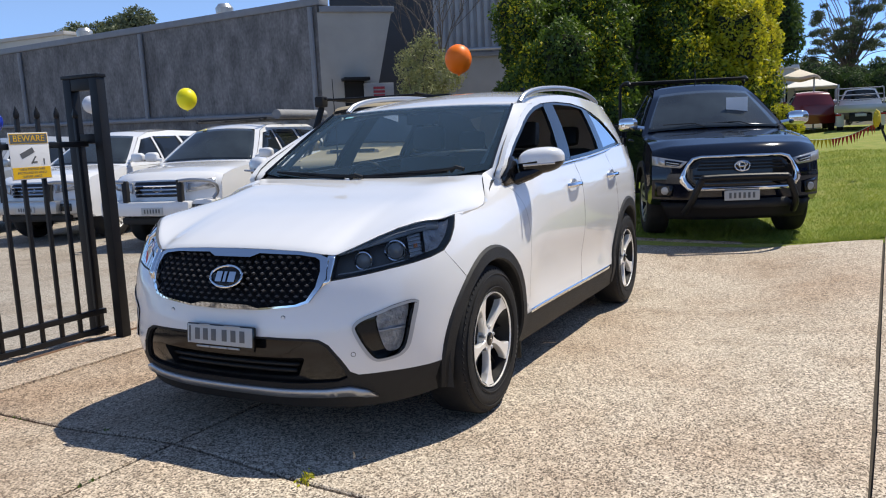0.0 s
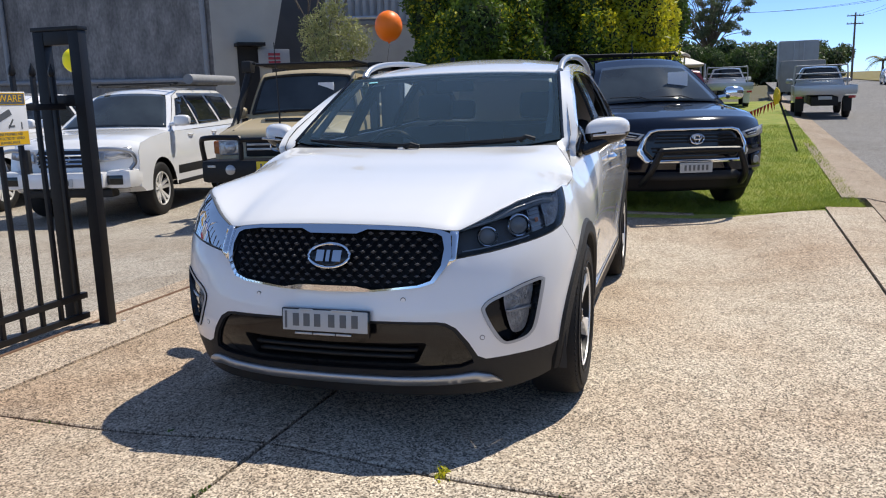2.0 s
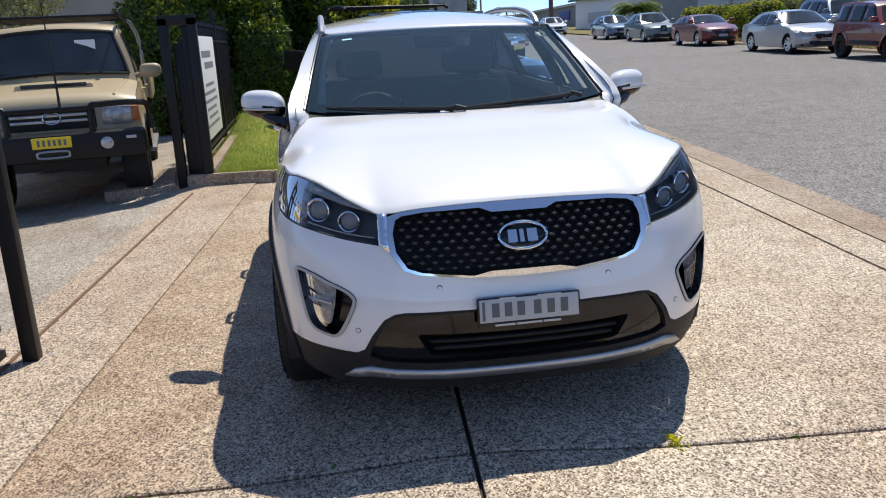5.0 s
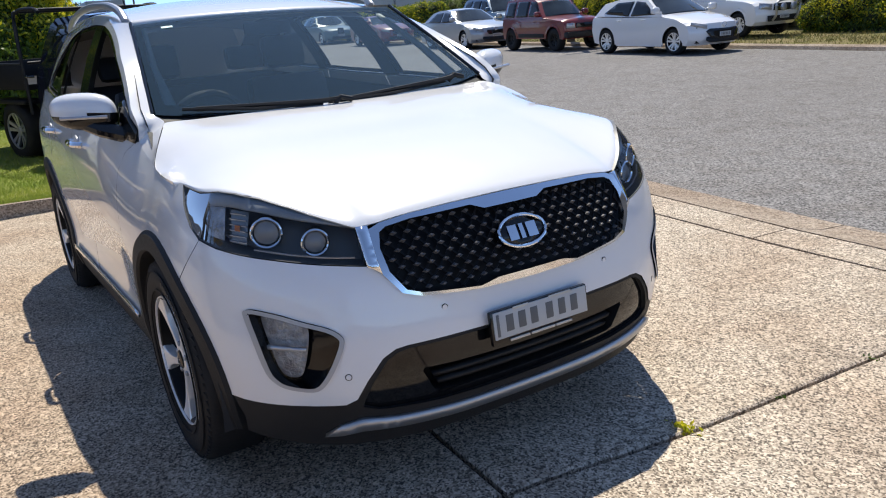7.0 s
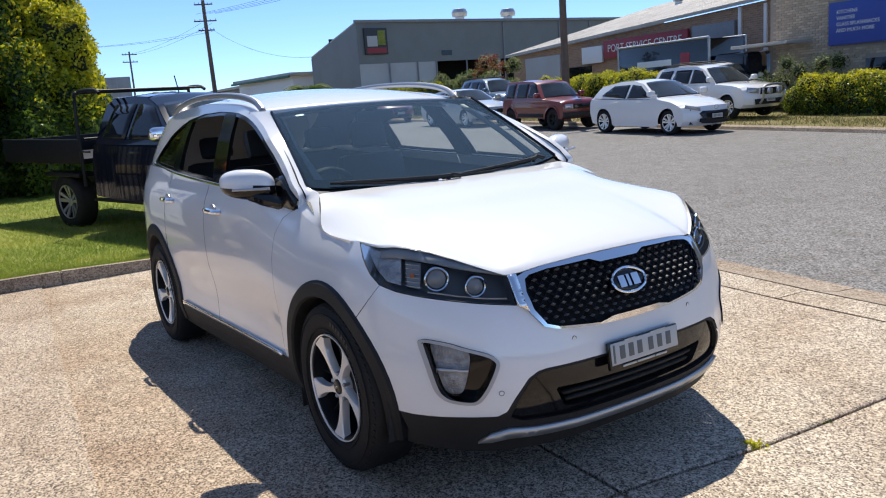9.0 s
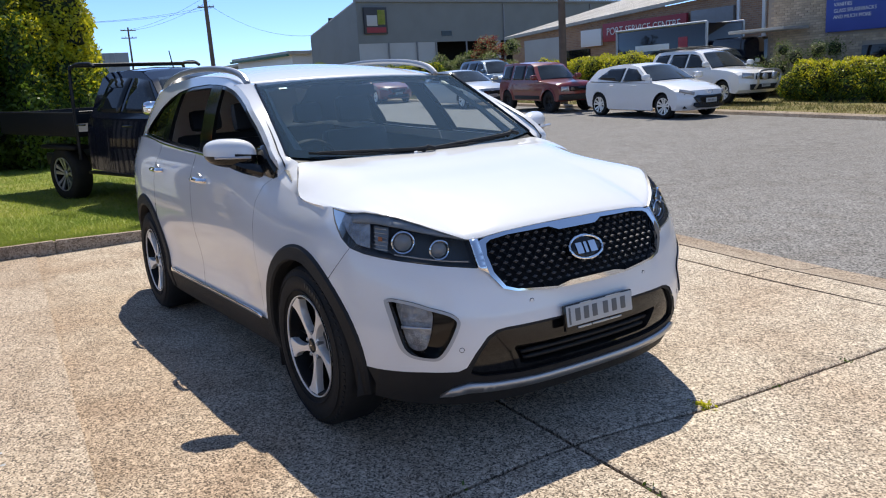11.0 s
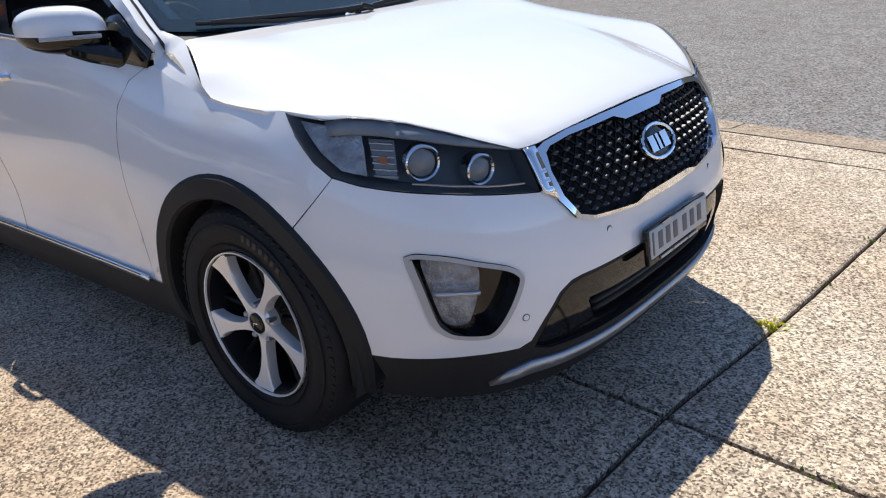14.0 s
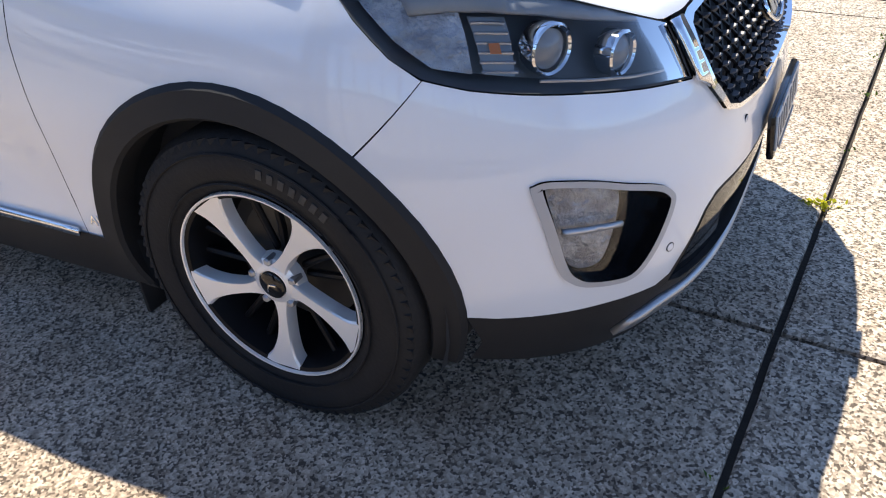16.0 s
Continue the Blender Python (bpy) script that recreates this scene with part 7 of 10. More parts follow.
def sedan(name, label, m, paint, wb=2.7, W=1.8, H=1.45, hatch=False, rim=None, R=0.325, front=None, group="cars along the street", **kw):
    t = -wb - 0.95 if not hatch else -wb - 0.75
    if hatch:
        cab = [(-0.30, 0.96), (-1.05, H - 0.08), (-1.45, H), (-2.2, H - 0.01), (-2.9, H - 0.12), (t + 0.08, 1.02)]
        wins = [[(-0.68, 1.0), (-1.18, H - 0.15), (-1.55, H - 0.11), (-1.60, 0.98)], [(-1.68, 0.98), (-1.64, H - 0.11), (-2.3, H - 0.13), (-2.75, 1.06)]]
        scr, bk = [(-0.36, 0.99), (-1.05, H - 0.06)], None
        deck = [(-1.5, 0.97), (t + 0.06, 1.0)]
        tail = [(t, 0.92), (t - 0.03, 0.6), (t + 0.08, 0.28)]
    else:
        cab = [(-0.35, 0.94), (-1.15, H - 0.07), (-1.6, H), (-2.3, H - 0.02), (-2.7, H - 0.10), (-3.25, 1.0)]
        wins = [[(-0.75, 0.98), (-1.28, H - 0.14), (-1.72, H - 0.10), (-1.72, 0.97)], [(-1.80, 0.97), (-1.80, H - 0.10), (-2.35, H - 0.13), (-2.85, 1.0)]]
        scr, bk = [(-0.42, 0.97), (-1.15, H - 0.05)], [(-3.20, 1.02), (-2.72, H - 0.08)]
        deck = [(-1.6, 0.95), (-3.1, 0.99), (t + 0.05, 0.98)]
        tail = [(t, 0.90), (t - 0.03, 0.6), (t + 0.08, 0.28)]
    e, h, w = car(name, label, m, paint, W, wb, R, [(0.70, 0.22), (0.84, 0.35), (0.86, 0.55), (0.78, 0.72)], tail, 0.24, [(0.55, 0.80), (0.1, 0.89), (-0.35, 0.96)], deck, cab, wins, scr, bk, group=group, rim=rim or M_ALLOY, tyre_w=0.205, rim_r=R * 0.68, lean=0.17, bow=0.34, **kw)
    car_face(e, w, 0.86, front or [(0.0, 0.66), (0.36, 0.66), (0.40, 0.60), (0.32, 0.50), (0.0, 0.50)], [(0.50, 0.70), (0.82, 0.78), (0.84, 0.70), (0.52, 0.61)], lower=[(0.0, 0.42), (0.55, 0.42), (0.58, 0.34), (0.5, 0.29), (0.0, 0.28)], lean=0.22, zref=0.5, badge=0.69)
    plate(e, None, 0.885, 0.47)
    for sg in (1, -1):
        face(e, w, "tail_lamp", [(sg * y, z) for y, z in ((0.55, 0.88), (0.84, 0.86), (0.84, 0.72), (0.6, 0.74))], t, M_REDLENS, -0.012)
        boxpart("sill", (-wb + 0.42, sg * (W / 2 - 0.05) - 0.03, 0.20), (-0.42, sg * (W / 2 - 0.05) + 0.04, 0.28), paint, e, 0.02)
    return e


sedan("hatchback", "white five-door hatchback with dark windows, parked at the far kerb", at_street(12.35, 10.85), M_WHITE, 2.64, 1.76, 1.46, True, front=[(0.0, 0.60), (0.45, 0.61), (0.55, 0.55), (0.42, 0.37), (0.0, 0.34)])
sedan("sedan", "silver four-door sedan parked at the far kerb", at_street(23.2, 10.9), M_SILVER, 2.84, 1.83, 1.44)
sedan("sedan", "red two-door car parked at the pink driveway", at_street(31.9, 11.05), M_REDP, 2.5, 1.72, 1.36)
sedan("sedan", "silver-blue sedan parked far down the street", at_street(46.5, 10.9), M_BLUEP, 2.8, 1.84, 1.46)
sedan("vintage_sedan", "grey-green vintage sedan with upright chrome grille", at_street(40.0, 11.2), M_TEALP, 2.75, 1.8, 1.52, front=[(0.0, 0.85), (0.16, 0.85), (0.18, 0.78), (0.18, 0.48), (0.0, 0.48)])
sedan("sedan", "white sedan parked far down the street", at_street(64.0, 10.6), M_WHITE, 2.65, 1.75, 1.45)
sedan("sedan", "dark small car parked far down the street", at_street(74, 10.7), M_BLACKP, 2.5, 1.7, 1.45, True)
sedan("sedan", "white car parked at the far end of the street", at_street(80, 10.4), M_WHITE, 2.6, 1.75, 1.5, True)
sedan("sedan", "white car parked near the street's end", at_street(60, 1.2), M_WHITE, 2.6, 1.75, 1.5, True)

# boxy red four-wheel drive, with spare wheel
rv, rh, rw = car("small_wagon", "faded red boxy four-wheel drive parked at the far kerb", at_street(17.65, 10.9), M_REDP, 1.64, 2.48, 0.35, [(0.52, 0.36), (0.62, 0.44), (0.64, 0.62), (0.60, 0.84)], [(-3.10, 0.9), (-3.12, 0.6), (-3.06, 0.36)], 0.38,
    [(0.50, 0.93), (0.1, 0.97), (-0.42, 1.02)], [(-1.3, 1.02), (-3.06, 1.03)], [(-0.45, 1.0), (-0.95, 1.52), (-1.2, 1.60), (-2.0, 1.63), (-2.95, 1.61), (-3.06, 1.03)],
    [[(-0.72, 1.06), (-1.06, 1.50), (-1.38, 1.53), (-1.38, 1.06)], [(-1.46, 1.06), (-1.46, 1.53), (-2.12, 1.54), (-2.12, 1.06)], [(-2.24, 1.06), (-2.24, 1.54), (-2.85, 1.52), (-2.92, 1.06)]], [(-0.50, 1.05), (-0.93, 1.50)],
    group="cars along the street", clad=M_REDP, rim=M_DARKALLOY, rim_r=0.19, tyre_w=0.23, lean=0.10, bow=0.08)
car_face(rv, rw, 0.64, [(0.0, 0.82), (0.42, 0.82), (0.42, 0.68), (0.0, 0.68)], [(0.46, 0.83), (0.74, 0.83), (0.76, 0.68), (0.46, 0.68)], lean=0.1)
boxpart("bumper", (0.50, -0.80, 0.40), (0.74, 0.80, 0.58), M_PLASTIC, rv, 0.05)
for sg in (1, -1):
    boxpart("flare_moulding", (-1.95, sg * 0.82 - 0.02, 0.42), (-0.5, sg * 0.82 + 0.012, 0.54), M_PLASTIC, rv, 0.01)


def softroader(name, label, m, paint, bar=False, group="cars along the street", H=1.68):
    e, h, w = car(name, label, m, paint, 1.79, 2.63, 0.355, [(0.68, 0.32), (0.82, 0.42), (0.84, 0.64), (0.78, 0.88)], [(-3.45, 1.0), (-3.5, 0.7), (-3.4, 0.36)], 0.34,
        [(0.60, 0.97), (0.2, 1.03), (-0.38, 1.08)], [(-1.4, 1.08), (-3.42, 1.12)], [(-0.38, 1.06), (-1.05, H - 0.12), (-1.4, H - 0.02), (-2.2, H), (-3.1, H - 0.04), (-3.25, H - 0.12), (-3.45, 1.12)],
        [[(-0.72, 1.12), (-1.18, H - 0.18), (-1.55, H - 0.13), (-1.55, 1.12)], [(-1.63, 1.12), (-1.63, H - 0.13), (-2.30, H - 0.13), (-2.42, 1.14)], [(-2.52, 1.15), (-2.44, H - 0.13), (-3.02, H - 0.15), (-3.20, 1.18)]], [(-0.42, 1.10), (-1.04, H - 0.10)], group=group, clad=paint, lean=0.15, bow=0.22)
    car_face(e, w, 0.84, [(0.0, 0.90), (0.34, 0.90), (0.40, 0.72), (0.0, 0.70)], [(0.44, 0.90), (0.80, 0.94), (0.82, 0.78), (0.46, 0.74)], lower=[(0.0, 0.58), (0.6, 0.58), (0.6, 0.42), (0.0, 0.42)], lean=0.15, badge=0.81)
    if bar:
        part("nudge_bar", tube(bmesh.new(), smooth_line([(0.86, -0.45, 0.45), (0.98, -0.45, 0.62), (1.0, -0.42, 0.96), (1.0, 0.42, 0.96), (0.98, 0.45, 0.62), (0.86, 0.45, 0.45)], 5), 0.035), M_SATIN, e, "polished nudge bar")
        part("spot_lamp", disc(bmesh.new(), (1.02, 0.2, 0.80), 0.10, (1, 0, 0), 0.04), M_LAMPDIM, e)
        part("spot_lamp", disc(bmesh.new(), (1.02, -0.2, 0.80), 0.10, (1, 0, 0), 0.04), M_LAMPDIM, e)
    for sg in (1, -1):
        part("roof_rail", tube(bmesh.new(), [(-1.4, sg * 0.60, H + 0.05), (-3.0, sg * 0.60, H + 0.04)], 0.022), M_PLASTIC, e)
    plate(e, None, 0.88, 0.55)
    return e


softroader("wagon", "white wagon with polished nudge bar, parked on the verge", at_street(14.0, 14.9, 0, 0.0), M_WHITE, True)
softroader("wagon", "white wagon with roof bars behind the hedge", at_street(16.5, 18.4, 8, 0.0), M_WHITE, H=1.75)
softroader("wagon", "blue-grey wagon parked across the street", at_street(27.5, 15.0, 0, 0.0), M_BLUEP, H=1.72)


def tray_ute(m, label, paint, box_z=None):
    """A ute seen from behind: cab, flat tray with drop sides, ladder frame."""
    e, h, w = car("tray_ute", label, m, paint, 1.72, 3.0, 0.34, [(0.70, 0.40), (0.84, 0.50), (0.84, 0.75)], [(-1.55, 1.0), (-1.57, 0.8), (-1.55, 0.45)], 0.40, [(0.6, 0.98), (-0.35, 1.08)], [(-0.8, 1.08), (-1.50, 1.10)], [(-0.35, 1.06), (-0.95, 1.60), (-1.2, 1.68), (-1.42, 1.66), (-1.52, 1.10)],
        [[(-0.65, 1.12), (-1.05, 1.55), (-1.35, 1.58), (-1.38, 1.12)]], [(-0.4, 1.1), (-0.95, 1.6)], [(-1.50, 1.14), (-1.44, 1.62)], category="ute", group="cars along the street", rim=M_DARKALLOY, handles=False)
    t = new("tray")
    t.parent = e
    boxpart("tray_floor", (-4.1, -0.92, 0.78), (-1.66, 0.92, 0.85), M_SATIN, t)
    for sg in (1, -1):
        boxpart("drop_side", (-4.1, sg * 0.92 - 0.015, 0.82), (-1.66, sg * 0.92 + 0.015, 1.07), M_SATIN, t)
        part("rack_post", tube(bmesh.new(), smooth_line([(-1.70, sg * 0.86, 0.85), (-1.72, sg * 0.84, 1.65), (-1.75, sg * 0.76, 1.74)], 4), 0.025), M_SATIN, t)
        boxpart("tail_lamp", (-4.15, sg * 0.78 - 0.1, 0.66), (-4.12, sg * 0.78 + 0.1, 0.74), M_REDLENS, t)
        boxpart("mudflap", (-3.5, sg * 0.72 - 0.13, 0.22), (-3.46, sg * 0.72 + 0.13, 0.72), M_PAPER if paint is M_WHITE else M_PLASTIC, t)
    for z in (1.25, 1.45, 1.72):
        part("rack_bar", tube(bmesh.new(), [(-1.74, -0.80, z), (-1.74, 0.80, z)], 0.022), M_SATIN, t)
    boxpart("tail_board", (-4.13, -0.93, 0.82), (-4.10, 0.93, 1.07), M_SATIN, t)
    boxpart("chassis", (-4.0, -0.4, 0.42), (0.3, 0.4, 0.70), M_PLASTIC, e)
    boxpart("number_plate", (-4.14, -0.2, 0.62), (-4.12, 0.2, 0.73), M_PLATE, e)
    return e


away = lambda u, v, turn=0, z=-0.10: Matrix.Translation(street(u, v, z)) @ pose(0, 0, 0, 0, -math.degrees(math.atan(RISE)), STREET_TURN + turn)
tray_ute(away(29.0, 0.45), "silver tray-back ute with ladder frame, parked at the near kerb", M_SILVER)
tray_ute(away(35.5, -2.95, 4, 0.0), "white tray-back ute with red frame, standing off the street", M_WHITE)
softroader("wagon", "dark red wagon standing beside the tray ute", away(36.0, -5.1, 10, 0.0), M_REDP)
# box trailer and box truck
tr = thing("box_trailer", "grey enclosed box trailer at the kerb", "trailer", away(41.0, 0.5), "cars along the street")
boxpart("trailer_body", (-1.6, -1.0, 0.55), (1.6, 1.0, 2.05), mat("trailer_grey", (0.24, 0.25, 0.25), 0.5, second=(0.18, 0.18, 0.18), scale=3), tr, 0.04)
boxpart("trailer_frame", (-1.6, -0.6, 0.40), (2.6, 0.6, 0.56), M_STEELBLK, tr)
for x in (-0.35, 0.4):
    for sg in (1, -1):
        wheel(tr, x, sg * 0.95, 0.33, 0.2, 0.2, M_SATIN, side=sg)
tk = thing("box_truck", "pale grey box truck with twin rear doors, parked down the street", "truck", away(58.0, 1.0), "cars along the street")
M_BOX = mat("truck_box_grey", (0.36, 0.38, 0.38), 0.5, second=(0.28, 0.29, 0.29), scale=2)
boxpart("cargo_box", (-3.4, -1.2, 1.0), (1.8, 1.2, 3.5), M_BOX, tk, 0.03)
for sg in (1, -1):
    boxpart("rear_door", (-3.44, sg * 0.59 - 0.57, 1.05), (-3.40, sg * 0.59 + 0.57, 3.42), M_BOX, tk, 0.01)
    part("door_bar", tube(bmesh.new(), [(-3.46, sg * 0.3, 1.1), (-3.46, sg * 0.3, 3.4)], 0.025), M_SATIN, tk)
boxpart("truck_cab", (2.0, -1.05, 0.7), (3.8, 1.05, 2.6), M_WHITE, tk, 0.12)
boxpart("chassis", (-3.3, -0.5, 0.6), (3.6, 0.5, 1.0), M_STEELBLK, tk)
for x in (-2.0, 2.9):
    for sg in (1, -1):
        wheel(tk, x, sg * 0.95, 0.42, 0.3, 0.25, M_SATIN, side=sg)


# ---- buildings ----
M_TILT = mat("stained_grey_panel", (0.225, 0.218, 0.215), 0.85, second=(0.12, 0.117, 0.118), scale=1.3, amount=0.95, fine=0.25, bump=0.3, bump_scale=9)
_t = M_TILT.node_tree
for _nd in [n for n in _t.nodes if n.type == "TEX_NOISE"]:
    # rain streaks run down the wall
    _mp = _t.nodes.new("ShaderNodeMapping")
    _mp.inputs["Scale"].default_value = (1.6, 1.6, 0.9)
    for _lk in list(_nd.inputs["Vector"].links):
        _t.links.new(_lk.from_socket, _mp.inputs["Vector"])
    _t.links.new(_mp.outputs[0], _nd.inputs["Vector"])
M_FLASH = mat("grey_flashing", (0.24, 0.25, 0.27), 0.5, second=(0.2, 0.2, 0.21), scale=4)
M_BEIGEW = mat("pale_grey_render", (0.42, 0.40, 0.36), 0.85, second=(0.34, 0.32, 0.29), scale=1.2, amount=0.7, bump=0.2)
M_DARKCLAD = mat("charcoal_cladding", (0.05, 0.052, 0.058), 0.6, second=(0.035, 0.036, 0.04), scale=2)
M_RIB = mat("grey_ribbed_steel", (0.36, 0.365, 0.375), 0.5, second=(0.24, 0.24, 0.25), scale=2)
# near-black puts the unlit inside of doorways and shed into colour
M_DARKIN = mat("opening_shade", (0.012, 0.012, 0.013), 0.9)
M_SHED = mat("grey_green_steel_wall", (0.20, 0.215, 0.215), 0.6, second=(0.17, 0.18, 0.18), scale=0.8)
M_SHEDLOW = mat("pale_block_wall", (0.50, 0.51, 0.51), 0.85, second=(0.42, 0.42, 0.42), scale=0.7, bump=0.2)
M_ROOF = mat("weathered_steel_roof", (0.50, 0.47, 0.43), 0.55, second=(0.30, 0.27, 0.24), scale=0.8)
M_BRICK = mat("brown_brick", (0.22, 0.135, 0.085), 0.9, second=(0.17, 0.10, 0.07), scale=4, amount=0.8, each=0.22, bump=0.3)
M_TANBRICK = mat("tan_brick", (0.50, 0.40, 0.29), 0.9, second=(0.40, 0.31, 0.22), scale=4, amount=0.8, each=0.2, bump=0.3)
M_BRICKW = bpy.data.materials.new("brown_brick_courses")
M_BRICKW.use_nodes = True
_t = M_BRICKW.node_tree
_bk2 = _t.nodes.new("ShaderNodeTexBrick")
_bk2.inputs["Scale"].default_value = 1.0
_bk2.inputs["Brick Width"].default_value, _bk2.inputs["Row Height"].default_value, _bk2.inputs["Mortar Size"].default_value = 0.24, 0.086, 0.008
_bk2.inputs["Color1"].default_value, _bk2.inputs["Color2"].default_value, _bk2.inputs["Mortar"].default_value = (0.42, 0.25, 0.15, 1), (0.30, 0.17, 0.11, 1), (0.36, 0.31, 0.26, 1)
_mp = _t.nodes.new("ShaderNodeMapping")
_mp.inputs["Rotation"].default_value = (radians(-90), 0, 0)
_t.links.new(_t.nodes.new("ShaderNodeTexCoord").outputs["Object"], _mp.inputs["Vector"])
_t.links.new(_mp.outputs[0], _bk2.inputs["Vector"])
_t.links.new(_bk2.outputs["Color"], _t.nodes["Principled BSDF"].inputs["Base Color"])
_t.nodes["Principled BSDF"].inputs["Roughness"].default_value = 0.9
M_MORTAR = mat("mortar", (0.34, 0.29, 0.24), 0.95, second=(0.28, 0.24, 0.2), scale=3)
M_SIGNRED = mat("red_sign_face", (0.30, 0.03, 0.045), 0.5)
M_SIGNBLUE = mat("blue_sign_face", (0.025, 0.06, 0.32), 0.5)
M_WHITEP = mat("white_sign_face", (0.78, 0.78, 0.78), 0.5)
M_GALV = mat("galvanised_steel", (0.50, 0.52, 0.54), 0.35, metal=0.7, second=(0.4, 0.41, 0.43), scale=8)


def wall_frame(a, b, z=0.0):
    """A frame with x from a towards b along a wall, y out of it to the right of that way, z up."""
    a, b = Vector((*a, z)), Vector((*b, z))
    d = (b - a)
    return Matrix.Translation(a) @ pose(0, 0, 0, 0, 0, math.degrees(math.atan2(d.y, d.x))), d.length


# grey panel building behind the yard
gb = thing("panel_building", "stained grey panel building with downpipes and a capped parapet", "building")
m, ln = wall_frame((-16.2, -10.6), (-18.4, -30.5))
boxpart("wall", (0, -0.25, -0.35), (ln, 0.0, 5.15), M_TILT, gb, 0.0, m)
boxpart("parapet_cap", (-0.15, -0.35, 5.15), (ln, 0.06, 5.36), M_FLASH, gb, 0.02, m)
boxpart("roof", (3.2, -9.0, 4.9), (ln, -0.25, 5.0), M_ROOF, gb, 0.0, m)
for x, zb in ((0.18, 2.10), (7.6, 2.24), (14.6, 2.36)):
    part("downpipe", tube(bmesh.new(), [m @ Vector(p) for p in smooth_line([(x, 0.10, 5.1), (x, 0.08, zb + 0.22), (x + 0.05, 0.10, zb + 0.04), (x + 0.4, 0.12, zb)], 4)], 0.075), M_FLASH, gb)
part("drain_rail", tube(bmesh.new(), [m @ Vector((0.2, 0.10, 2.10)), m @ Vector((ln - 1, 0.10, 2.44))], 0.07), M_FLASH, gb)
boxpart("plinth_band", (0, 0.0, 1.55), (ln, 0.03, 1.75), M_TILT, gb, 0.0, m)
for x, y in ((5.3, -1.6), (12.9, -1.6)):
    vent = part("roof_vent", lathe(bmesh.new(), [(0.18, 0), (0.18, 0.62), (0.28, 0.68), (0.30, 0.85), (0.2, 0.98), (0, 1.0)], m @ Matrix.Translation((x, y, 5.0)) @ pose(0, 0, 0, 90, 0, 0), 16), M_GALV, gb)
m2, ln2 = wall_frame((-16.2, -10.6), (-19.2, -7.2))
bm = bmesh.new()
rake = [(0.0, -0.35), (1.55, -0.35), (1.62, 2.6), (2.18, 4.95), (0.0, 4.95)]
fr, bk = [[bm.verts.new(m2 @ Vector((x, y, z))) for x, z in rake] for y in (0.0, 0.25)]
bm.faces.new(fr), bm.faces.new(bk[::-1])
for i in range(5):
    bm.faces.new((fr[i], bk[i], bk[(i + 1) % 5], fr[(i + 1) % 5]))
bmesh.ops.recalc_face_normals(bm, faces=bm.faces)
part("end_wall", bm, M_BEIGEW, gb, smooth=False)
boxpart("parapet_cap", (0.06, -0.08, 4.95), (2.26, 0.3, 5.12), M_FLASH, gb, 0.02, m2)
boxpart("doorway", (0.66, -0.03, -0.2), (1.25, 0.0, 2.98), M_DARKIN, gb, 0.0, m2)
boxpart("awning_hood", (0.58, -0.5, 2.98), (1.35, 0.0, 3.08), M_STEELBLK, gb, 0.02, m2)
sgn = boxpart("wall_sign", (1.22, -0.10, 2.42), (2.12, -0.06, 2.92), M_RIB, gb, 0.01, m2)
for i in range(3):
    boxpart("sign_bar", (1.50, -0.112, 2.52 + 0.11 * i), (1.84, -0.10, 2.59 + 0.11 * i), M_SIGNRED, sgn, 0.003, m2)
# taller charcoal building beyond, with ribbed upper wall
db = thing("charcoal_building", "tall charcoal building with ribbed grey steel cladding", "building")
m3, ln3 = wall_frame((-21.0, -13.2), (-26.5, -3.5))
boxpart("wall", (0, 0.0, -0.35), (3.66, 0.3, 9.0), M_DARKCLAD, db, 0.0, m3)
boxpart("base_wall", (3.66, 0.1, -0.35), (ln3, 0.3, 4.05), M_BEIGEW, db, 0.0, m3)
bm = bmesh.new()
k = 0
x = 3.66
while x < ln3:
    box(bm, (x, 0.0, 4.2), (x + 0.14, 0.3, 9.0), 0, m3)
    box(bm, (x + 0.14, 0.10, 4.2), (x + 0.26, 0.3, 9.0), 0, m3)
    x += 0.26
tagged(part("ribbed_cladding", bm, M_RIB, db, smooth=False), kind="stuff")
part("ledge_rail", tube(bmesh.new(), [m3 @ Vector((4.3, -0.15, 4.28)), m3 @ Vector((6.2, -0.15, 4.30))], 0.06), M_GALV, db)
boxpart("ledge", (3.66, -0.04, 4.05), (ln3, 0.3, 4.2), M_FLASH, db, 0.02, m3)
wb = thing("white_shed", "pale industrial shed beyond the panel building", "building")
boxpart("wall", (-46, -62, -0.3), (-34, -36, 7.4), M_SHEDLOW, wb)
boxpart("roof", (-46.3, -62.3, 7.4), (-33.7, -35.7, 7.6), M_ROOF, wb)

# big grey shed across the street
sh = thing("steel_shed", "large grey-green steel shed with pale lower wall and open doors", "building")
m4, ln4 = wall_frame((-52.2, 28.0), (-51.2, 62.0))
for a, b, z0, z1, mt, nm in ((0, ln4, 4.6, 7.75, M_SHED, "upper_wall"), (0, 7.0, 0.6, 4.6, M_SHEDLOW, "lower_wall"), (12.4, 13.6, 0.6, 4.6, M_SHEDLOW, "lower_wall"), (20.3, 23.0, 0.6, 4.6, M_SHEDLOW, "lower_wall"), (31.0, ln4, 0.6, 4.6, M_SHEDLOW, "lower_wall")):
    boxpart(nm, (a, -0.02 if nm == "upper_wall" else 0.0, z0), (b, 0.3, z1), mt, sh, 0.0, m4)
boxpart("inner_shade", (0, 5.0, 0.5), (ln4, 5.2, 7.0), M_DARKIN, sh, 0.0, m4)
boxpart("gutter", (-0.2, -0.22, 7.7), (ln4, 0.05, 7.92), M_FLASH, sh, 0.02, m4)
bm = bmesh.new()
rf4 = [(0, -0.1, 7.78), (ln4, -0.1, 7.78), (ln4, 9.0, 5.8), (0, 9.0, 5.8)]
